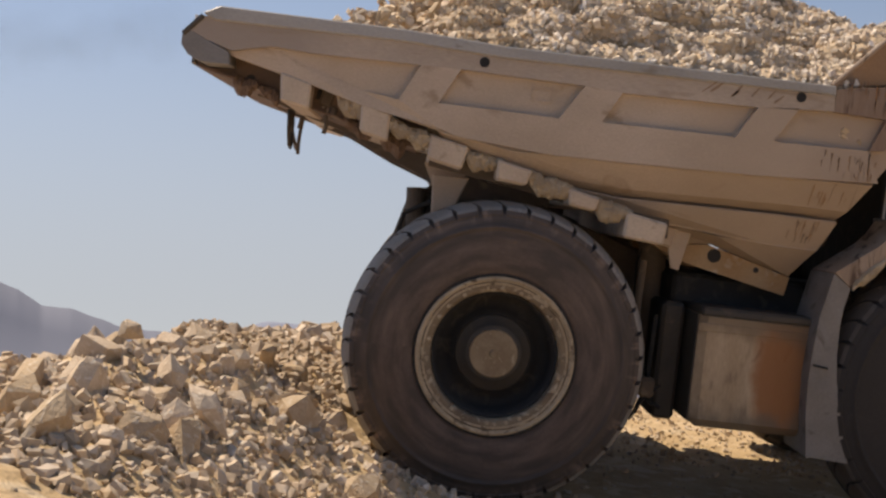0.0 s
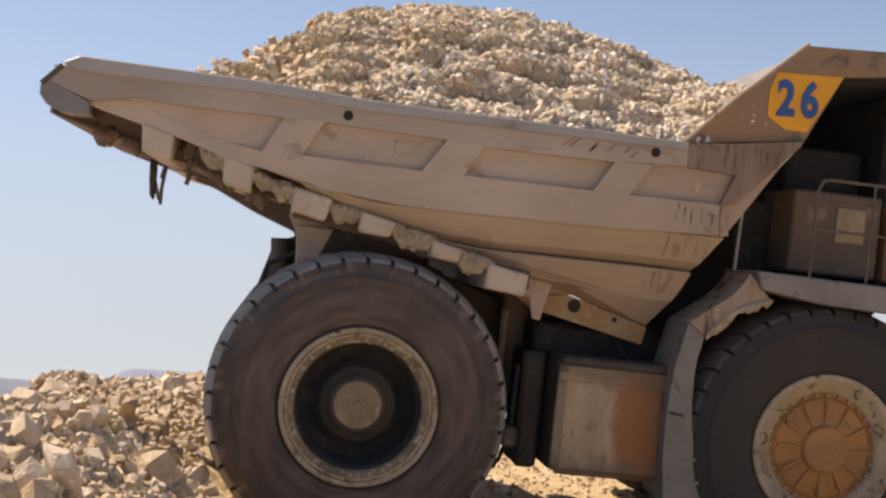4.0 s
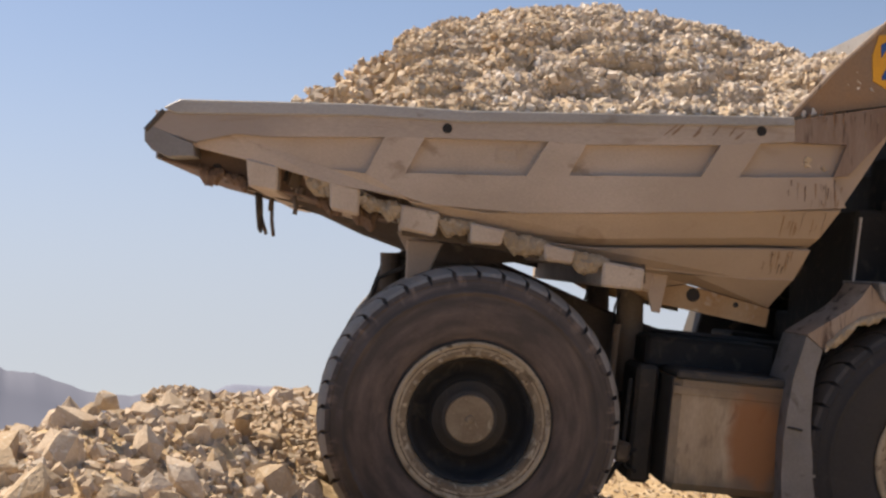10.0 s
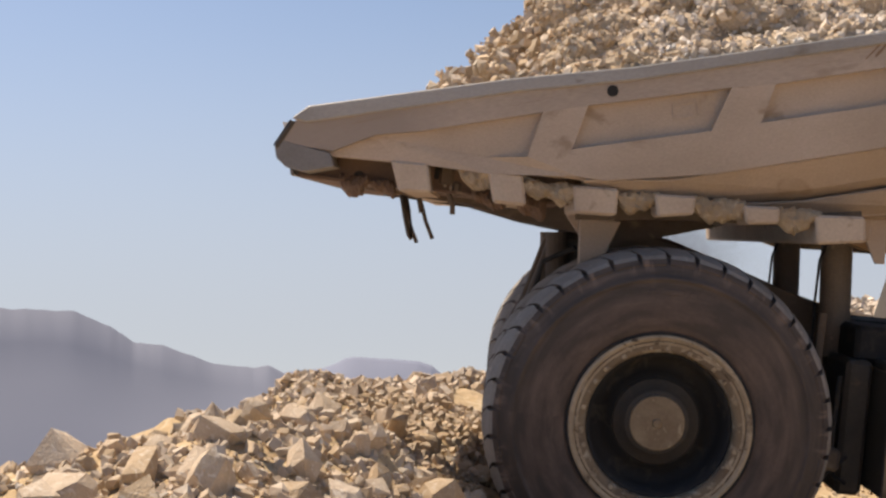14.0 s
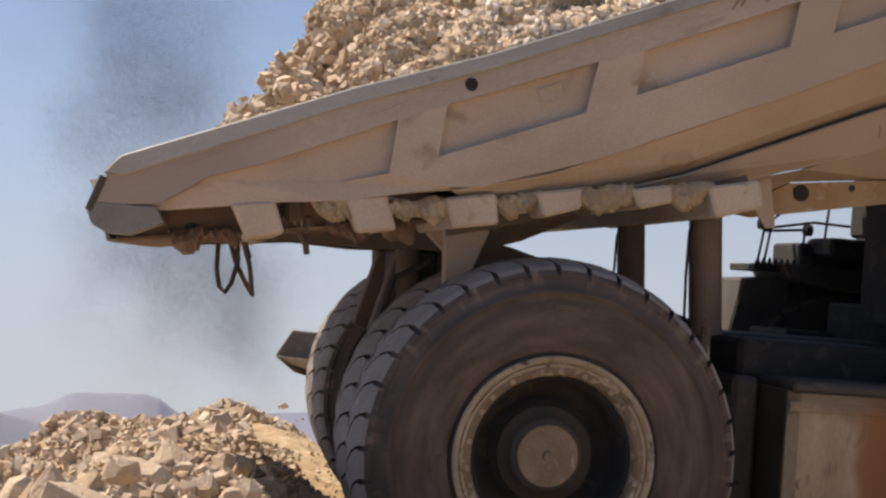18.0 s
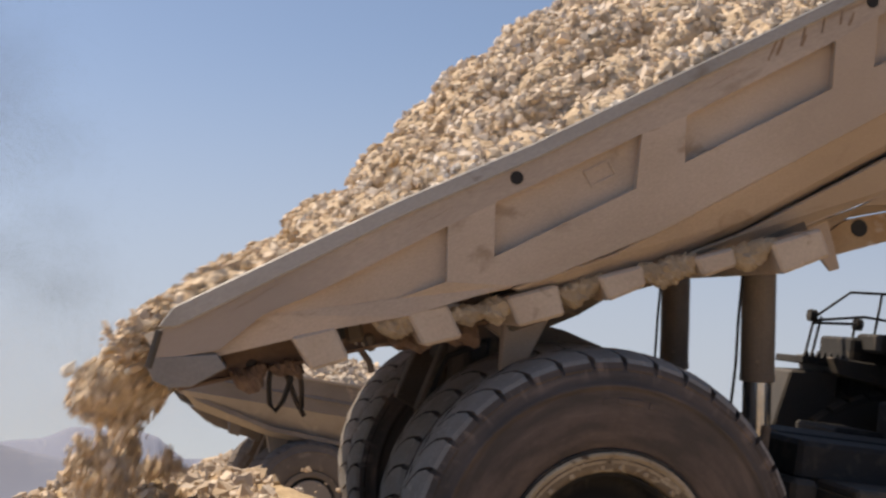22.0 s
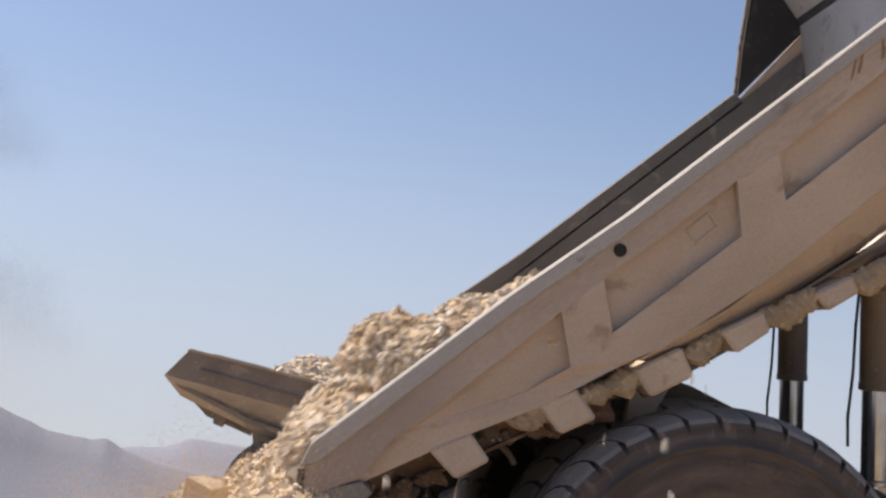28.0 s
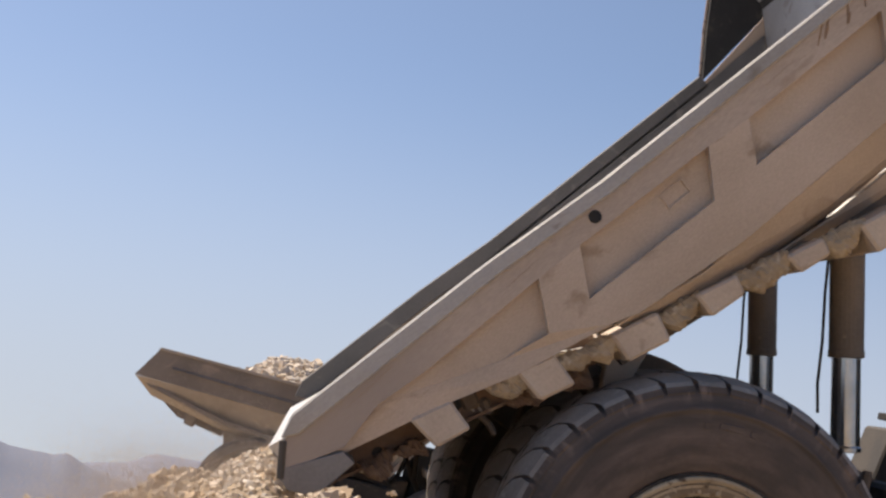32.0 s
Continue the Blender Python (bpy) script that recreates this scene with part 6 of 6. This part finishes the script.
for k in range(30):
    te = 23.1 + 0.11 * k
    x0, y0 = srng.uniform(-3.6, -1.2 - 1.1 * smooth01(24.6, 25.6, te)), srng.uniform(-4.4, -3.9)
    z0 = 3.75 + 0.5 * (x0 + 3.0) + 0.1 * (te - 23)
    hide = Vector((x0, y0, -3.0))
    puff("dust_cloud", dust_meshes, srng.uniform(0.4, 0.7),
         [(0, hide), (te - 0.5, hide), (te, Vector((x0, y0 + 0.3, z0))), (te + 0.6, Vector((x0 - 0.4, y0, z0 - 0.35))), (te + 1.3, Vector((x0 - 1.0, y0 - 0.2, z0 - 1.3))), (te + 2.2, Vector((x0 - 1.7, y0 - 0.2, z0 - 3.0))), (33, Vector((x0 - 8, y0, z0 - 12)))], "tan dust drifting along the body side", "dust")
for k in range(14):
    te = 29.4 + 0.17 * k
    x0, y0 = srng.uniform(-5.4, -4.1), srng.uniform(-3.4, -0.5)
    z0 = 1.3 + 0.4 * (x0 + 4.6)
    puff("dust_haze", haze_meshes, srng.uniform(0.6, 0.95),
         [(0, Vector((x0, y0, -4))), (te - 0.6, Vector((x0, y0, -4))), (te, Vector((x0, y0, z0))), (te + 2, Vector((x0 - 0.2, y0, z0 + 0.55))), (34, Vector((x0 - 0.1 * (34 - te), y0, z0 + 0.3 * (34 - te))))], "pale dust over the dumped rubble", "dust")


# ---------------------------------------------------------------- wear on the body's side
wrng = random.Random(41)


def mark(name, x, z, length, width, lean, mat, y=-3.562):
    """A thin worn streak on the side: length along z, leaning by lean radians."""
    bm = bmesh.new()
    n = 5
    top, bot = [], []
    for i in range(n + 1):
        f = i / n
        w = width * (0.35 + 0.65 * math.sin(math.pi * min(0.95, 0.12 + 0.8 * f))) * wrng.uniform(0.7, 1.2)
        px, pz = x + math.sin(lean) * length * (f - 0.5), z + math.cos(lean) * length * (f - 0.5)
        top.append((px - w / 2, y, pz))
        bot.append((px + w / 2, y, pz))
    strip(bm, top, bot, -0.004)
    part(name, bm, mat, body, "", off=PIVOT)


for i in range(7):
    mark("scrape", wrng.uniform(2.1, 2.95), 3.35 + wrng.uniform(-0.05, 0.03), wrng.uniform(0.08, 0.26), wrng.uniform(0.02, 0.05), wrng.uniform(0.6, 1.0), M_CHEEK)


def streaks(n, x0, x1, z0, z1, side, mats, most):
    """Thin runs down a strip of the side; side(z) is the strip's distance from the middle."""
    for i in range(n):
        ln = min(most, 0.05 + wrng.expovariate(9))
        zt = z1 - wrng.random() ** 2 * (z1 - z0 - 0.05)
        ln = min(ln, zt - z0)
        zm = zt - ln / 2
        slope = (side(zt) - side(zt - ln)) / max(ln, 0.01)
        bm = bmesh.new()
        x, w = x0 + (x1 - x0) * wrng.random() ** 0.7, wrng.uniform(0.004, 0.018)
        a = [(x + wrng.uniform(-0.006, 0.006), -side(zt - ln * k / 4) - 0.006, zt - ln * k / 4) for k in range(5)]
        b = [(p[0] + w * (1 - 0.2 * k) + 0.002, p[1], p[2]) for k, p in enumerate(a)]
        strip(bm, a, b, 0.004)
        part("rust_run", bm, mats[i % len(mats)], body, "", off=PIVOT)


streaks(26, 3.40, 4.15, 2.47, 2.80, lambda z: 3.56, (M_CHEEK, M_TAN_STREAK, M_TAIL), 0.3)
streaks(16, 3.62, 4.18, 3.24, 3.62, lambda z: 3.56, (M_RUST, M_TAIL), 0.34)
streaks(12, 3.35, 4.00, 2.14, 2.42, lambda z: 3.50 - 0.24 * (2.43 - z) / 0.32, (M_CHEEK, M_TAN_STREAK), 0.25)
streaks(24, 3.35, 3.86, 1.68, 1.96, lambda z: 3.167 - 0.267 * (1.98 - z) / 0.36, (M_TAIL, M_BROWN, M_CHEEK), 0.22)
streaks(12, 4.25, 4.80, 3.30, 3.60, lambda z: 3.56, (M_CHEEK, M_TAIL), 0.2)
for x, z, ln in ((-2.9, 3.42, 0.5), (-1.3, 3.36, 0.4), (1.6, 3.32, 0.35)):
    mark("scrape", x, z, ln, 0.02, 1.5, M_CHEEK)
# flat black streaks paint the dark of a torn hole, pale ones its edge
for x, z, ln, wd, lean, m in ((-2.31, 2.80, 0.17, 0.10, 0.3, M_BLACK), (-2.22, 2.70, 0.2, 0.05, -0.35, M_BLACK), (-2.20, 2.60, 0.10, 0.045, 0.2, M_PAD), (-2.27, 2.66, 0.08, 0.03, -0.2, M_PAD)):
    mark("torn_hole", x - 0.05, z + 0.03, ln, wd, lean, m, -3.046)


# ---------------------------------------------------------------- what moves
ANGLES = [
    (0, 0.00), (5.5, 0.00), (6, 0.14), (6.5, 0.67), (7, 1.30), (7.5, 1.89), (8, 2.49), (8.5, 3.15), (9, 3.88), (9.5, 4.65),
    (10, 5.45), (10.5, 6.37), (11, 7.40), (11.5, 8.39), (12, 9.37), (12.5, 10.43), (13, 11.60), (13.5, 12.74), (15.5, 15.87), (16, 16.78),
    (16.5, 17.71), (17, 19.09), (17.5, 20.80), (18, 22.48), (18.5, 23.92), (19, 25.34), (19.5, 26.67), (20, 28.00), (20.5, 29.31), (21, 30.73),
    (21.5, 32.45), (22, 34.23), (22.5, 35.96), (23, 37.52), (23.5, 39.01), (24, 40.43), (24.5, 41.84), (25, 43.25), (25.5, 44.63), (26, 45.93),
    (26.5, 47.09), (28.5, 49.51), (29, 49.54), (29.5, 49.65), (30, 49.71), (30.5, 49.83), (31, 50.13), (31.5, 50.55), (32, 51.12),
]


def body_pose(a):
    return pose(*PIVOT, 0, -a, 0)


def angle(t):
    return float(np.interp(t, [r[0] for r in ANGLES], [r[1] for r in ANGLES]))


def on_body(t, x, y, z):
    """The world pose of a point of the body, which was at x, y, z at rest."""
    return TRUCK @ body_pose(angle(t)) @ Matrix.Translation(Vector((x, y, z)) - PIVOT)


RIDE = [0, 5.5] + [6 + 0.5 * i for i in range(16)] + [13.5, 14.5, 15.5] + [16 + 0.5 * i for i in range(4)]


def rush(t):
    """How hard the pour shoots over the lip: most at 22 s, then less as it piles up below."""
    return smooth01(20.8, 22.2, t) * (1 - 0.85 * smooth01(22.1, 22.75, t))


def fall(p, v, t0, rest, rows, turn, spin, extra, stay=False):
    """Rows of a thrown piece from t0: free flight until it reaches its resting height, then a short roll."""
    g = 9.81
    h = max(0.0, p.z - rest.z)
    tf = (v.z + math.sqrt(max(0.0, v.z * v.z + 2 * g * h))) / g
    n = max(2, int(tf / 0.12))
    for i in range(1, n + 1):
        t = tf * i / n
        pos = p + v * t - Vector((0, 0, g / 2 * t * t))
        pos.z = max(pos.z, rest.z) if i == n else pos.z
        if t0 + t < 31.9:
            rows.append((t0 + t, Matrix.Translation(pos) @ turn @ pose(0, 0, 0, spin * 60 * t, spin * 45 * t, 0) @ extra))
    t1 = t0 + tf
    last = turn @ pose(0, 0, 0, spin * 60 * tf, spin * 45 * tf, 0) @ extra
    land_at = p + v * tf
    over = rest.z - land(rest.x, rest.y)

    def put(t, x, y, lift):
        if rows[-1][0] + 0.05 < t < 32.0:
            rows.append((t, Matrix.Translation((x, y, land(x, y) + lift)) @ last))

    if stay:
        over += 0.14
    put(t1 + 0.35, land_at.x + (rest.x - land_at.x) * 0.6, land_at.y + (rest.y - land_at.y) * 0.6, over)
    put(t1 + 0.9, rest.x, rest.y, over)
    # what lies beside the tail slides down the flank once the body is up
    s0 = max(28.0 + 0.4 * (rest.x + 6), t1 + 1.0)
    if stay:                                   # sinks and slides a little under the rising tail
        put(max(29.7, t1 + 1.0), rest.x + 0.05, rest.y, over)
        put(max(30.9, t1 + 1.6), rest.x, rest.y, over - 0.14)
        put(max(31.4, t1 + 2.1), rest.x - 0.15, rest.y, over - 0.45)
        put(max(31.9, t1 + 2.5), rest.x - 0.3, rest.y, over - 0.65)
    elif rest.x < -4.45:
        put(s0, rest.x, rest.y, over)
        put(s0 + 0.7, rest.x - 0.9, rest.y, over * 0.6)
        put(s0 + 1.5, rest.x - 2.6, rest.y, over * 0.2)
        put(s0 + 2.4, rest.x - 3.4, rest.y, over * 0.1)
    elif rest.x < -3.3:
        put(s0, rest.x, rest.y, over)
        put(s0 + 1.0, rest.x - 0.3, rest.y, min(over, 0.12))
    rows.append((max(32.0, rows[-1][0] + 0.1), rows[-1][1]))


def motions():
    walk(body, [(t, body_pose(a)) for t, a in ANGLES])
    for ob, at, twist in hung:
        walk(ob, [(t, Matrix.Translation(at) @ pose(0, 0, 0, 0, a + twist[1] * (1 - smooth01(12, 20, a)), twist[0] * (1 - smooth01(12, 24, a)))) for t, a in ANGLES])
    # the hoist follows the body
    for y, sleeve, mid, rod in rams:
        rows = ([], [], [])
        for t, a in ANGLES:
            top = body_pose(a) @ (RAM_TOP + Vector((0, y, 0)) - PIVOT)
            foot = RAM_FOOT + Vector((0, y, 0))
            d = (foot - top).normalized()
            turn = Vector((0, 1, 0)).rotation_difference(d).to_matrix().to_4x4()
            back = Vector((0, 1, 0)).rotation_difference(-d).to_matrix().to_4x4()
            dist = (foot - top).length
            slide = min(max(0.15, dist - 2.45), 1.12)
            rows[0].append((t, Matrix.Translation(top) @ turn))
            rows[1].append((t, Matrix.Translation(top + d * slide) @ turn))
            rows[2].append((t, Matrix.Translation(foot) @ back))
        for ob, r in zip((sleeve, mid, rod), rows):
            walk(ob, r)
    # the load rides with the body, then slides to the tail and falls
    mrng = random.Random(3)
    for ob, x, y, z, eta, q, turn, rnd in clumps:
        rows = [(t, on_body(t, x, y, z) @ turn) for t in RIDE]
        t, last, path = 17.6, None, []
        while t < 30.7:
            p = flow(q, t)
            if p is None or p < -3.5:
                break
            fz = float(floor_z(p))
            zz = fz + eta * max(0.12, top_z(p, y, t) - fz)
            if p < x - 0.02 or last is not None:
                zz = min(zz, top_z(p, y, t) - 0.28)
            zz = max(zz, fz + (0.28 if p > -2.4 else 0.08))
            # from 22 s on the load swells over the near rail
            over = smooth01(22.0, 23.0, t) * (1 - smooth01(25.8, 27.0, t)) * smooth01(2.4 - 1.1 * smooth01(24.8, 26.0, t), 1.2 - 1.1 * smooth01(24.8, 26.0, t), p) if y < -2.2 and eta > 0.6 else 0.0
            if over:
                zz += (max(zz, float(rail_z(p)) + 0.04) - zz) * over
            last = (t, on_body(t, min(x, p), y - 0.46 * over, zz) @ turn)
            path.append(last)
            t += 0.3
        if path:
            path[0] = (17.6, on_body(17.6, x, y, z) @ turn)
            rows += path
        if t < 30.7 and rows:
            t0, m0 = rows[-1]
            tail = on_body(t, -3.80, y, 3.34 + 0.15 * eta).translation
            late = smooth01(22.3, 22.9, t)     # by then it follows the slope of the body
            if t > t0 + 0.02:
                rows.append((t, Matrix.Translation(tail) @ m0.to_3x3().to_4x4()))
            rx = mrng.uniform(-5.2, -4.0) - (0.9 + 0.6 * rnd) * smooth01(22.0, 24.0, t) * (1 - smooth01(25.2, 26.6, t))
            ry = y + mrng.uniform(-0.7, 0.7)
            grow = 0.9 * smooth01(19.5, 27.0, t)
            rest = Vector((rx, ry, land(rx, ry) + 0.15 + grow * max(0.0, 1 - abs(rx + 4.5) / 1.6)))
            last_part = t > 25.6               # the rest of the load piles against the tail
            if last_part:
                rx = -4.65 + 0.95 * rnd
                rest = Vector((rx, ry, max(land(rx, ry) + 0.05, 2.34 + 0.92 * (rx + 3.79) - 0.22)))
            fast = rush(t)
            v = Vector((-0.3 - 0.4 * rnd - (0.2 + 0.8 * rnd) * fast, mrng.uniform(-0.2, 0.2), -0.6 - 0.7 * fast)).lerp(Vector((-0.9 - 0.5 * rnd, mrng.uniform(-0.2, 0.2), -1.5)), late)
            fall(tail, v, t, rest, rows, m0.to_3x3().to_4x4(), mrng.uniform(-1, 1), Matrix.Identity(4), last_part)
        walk(ob, rows)
    for ob, y, t0, rnd in streams:
        rows = [(t, on_body(t, -1.2, 0.75 * y, 3.0)) for t in (0, 5.5, 8, 10, 12, 13.5, 15.5, 17, 18, 19, 20, 21, 22, 23, 24, 25, 26) if t < t0 - 1.0]
        rows.append((t0 - 0.5, on_body(t0 - 0.5, -3.0, y, 3.5)))
        p = on_body(t0, -3.92, y, 3.50).translation
        rows.append((t0, Matrix.Translation(p)))
        fast = rush(t0)
        rx, ry = p.x - 0.25 - 0.6 * rnd - 1.1 * fast, y + mrng.uniform(-0.3, 0.3)
        stay = t0 > 24.5
        if stay:                               # the remnant that stays against the tail
            rx, ry = mrng.uniform(-4.7, -3.85), mrng.uniform(-2.9, 2.0)
            top = 2.34 + 0.92 * (rx + 3.79)
            rest = Vector((rx, ry, max(land(rx, ry) + 0.1, top - 0.5 * rnd * rnd)))
        else:
            rest = Vector((rx, ry, land(rx, ry) + 0.1 + 0.4 * rnd * fast))
        fall(p, Vector((-0.3 - 0.45 * rnd - (0.3 + 1.3 * rnd) * fast, 0, -0.4 - 0.5 * fast)), t0, rest, rows, Matrix.Identity(4), mrng.uniform(-2, 2), Matrix.Identity(4), stay)
        walk(ob, rows)
    for ob, x, t0, a, rnd in spills:
        rows = [(t, on_body(t, max(x, -1.9), -2.2, 3.25 if x < -1.5 else 3.05)) for t in (0, 5.5, 8, 10, 12, 13.5, 15.5, 17, 19, 21, 22, 23) if t < t0 - 0.9]
        rows.append((t0 - 0.5, on_body(t0 - 0.5, x + 0.4, -2.7, 3.25)))
        rows.append((t0 - 0.2, on_body(t0 - 0.2, x + 0.2, -3.2, 3.62)))
        p = on_body(t0, x, -3.66, 3.70).translation
        rows.append((t0, Matrix.Translation(p)))
        rx, ry = p.x - 0.3 - 0.6 * rnd, -4.1 - 0.7 * a
        rest = Vector((rx, ry, land(rx, ry) + 0.08))
        fall(p, Vector((-1.6 + 0.6 * rnd, -0.35 - 0.5 * a, -0.1)), t0, rest, rows, Matrix.Identity(4), mrng.uniform(-2, 2), Matrix.Identity(4))
        walk(ob, rows)
    for ob, r, x, t0, a, b in stones:
        ob.scale = (r, r, r)
        if x is None:                          # from the tail
            rows = [(t, on_body(t, -1.9 + b, 0.9 * a, 3.1)) for t in (0, 5.5, 8, 10, 12, 13.5, 15.5, 16.5, 17)]
            rows += [(17.6 + i * (t0 - 17.7) / 4, on_body(17.6 + i * (t0 - 17.7) / 4, -1.9 + b - (2.0 + b) * i / 4, a, 3.1 + 0.14 * i)) for i in range(5)]
            p = on_body(t0, -4.1, a, 3.6).translation
            rows.append((t0, Matrix.Translation(p)))
            rx, ry = mrng.uniform(-6.2, -4.0), a + mrng.uniform(-0.6, 0.6)
            fast = rush(t0)
            v = Vector(((-1.6 * b - 0.5) * (0.35 + 0.65 * fast), mrng.uniform(-0.4, 0.4), mrng.uniform(-0.5, 0.2 + fast)))
        else:                                  # over the near rail
            rows = [(t, on_body(t, max(x, -2.0), -2.7, 3.2)) for t in (0, 5.5, 8, 10, 12, 13.5, 15.5, 16.5, 17)]
            rows += [(17.6 + i * (t0 - 17.7) / 4, on_body(17.6 + i * (t0 - 17.7) / 4, max(x, -2.0) + (x - max(x, -2.0)) * i / 4, -2.7 - 0.12 * i, 3.2 + 0.1 * i)) for i in range(5)]
            p = on_body(t0, x, -3.62, 3.68).translation
            rows.append((t0, Matrix.Translation(p)))
            v = Vector((b - 0.5, -a, mrng.uniform(0.2, 1.6)))
            rx, ry = p.x + mrng.uniform(-1.2, 0.2), -4.4 - a
        rest = Vector((rx, ry, land(rx, ry) + 0.03))
        fall(p, v, t0, rest, rows, Matrix.Identity(4), mrng.uniform(-3, 3), Matrix.Identity(4))
        walk(ob, rows)

    for ob, t0, rest in blocks:
        rows = [(t, on_body(t, 0.3, -0.8, 3.0)) for t in (0, 5.5, 8, 10, 12, 13.5, 15.5, 17, 19, 21, 23)]
        rows += [(24.5 + i * (t0 - 24.7) / 3, on_body(24.5 + i * (t0 - 24.7) / 3, -0.4 - 1.1 * i, -1.0 - 0.3 * i, 2.9 + 0.22 * i)) for i in range(4)]
        p = on_body(t0, -3.95, rest.y, 3.7).translation
        rows.append((t0, Matrix.Translation(p)))
        fall(p, Vector((-0.8, 0, -0.3)), t0, rest, rows, Matrix.Identity(4), 0.5, Matrix.Identity(4), True)
        walk(ob, rows)
    walk(other, [(t, pose(x, OTHER_Y, z, 0, 0, yaw) @ pose(0, 0, 0, -2.5, TILT + 2.5, 0)) for t, x, z, yaw in OTHER_ROWS])
    for ob, rows in puffs:
        walk(ob, [(t, Matrix.Translation(p) @ pose(0, 0, 0, 0, 0, 4 * t)) for t, p in rows])


motions()
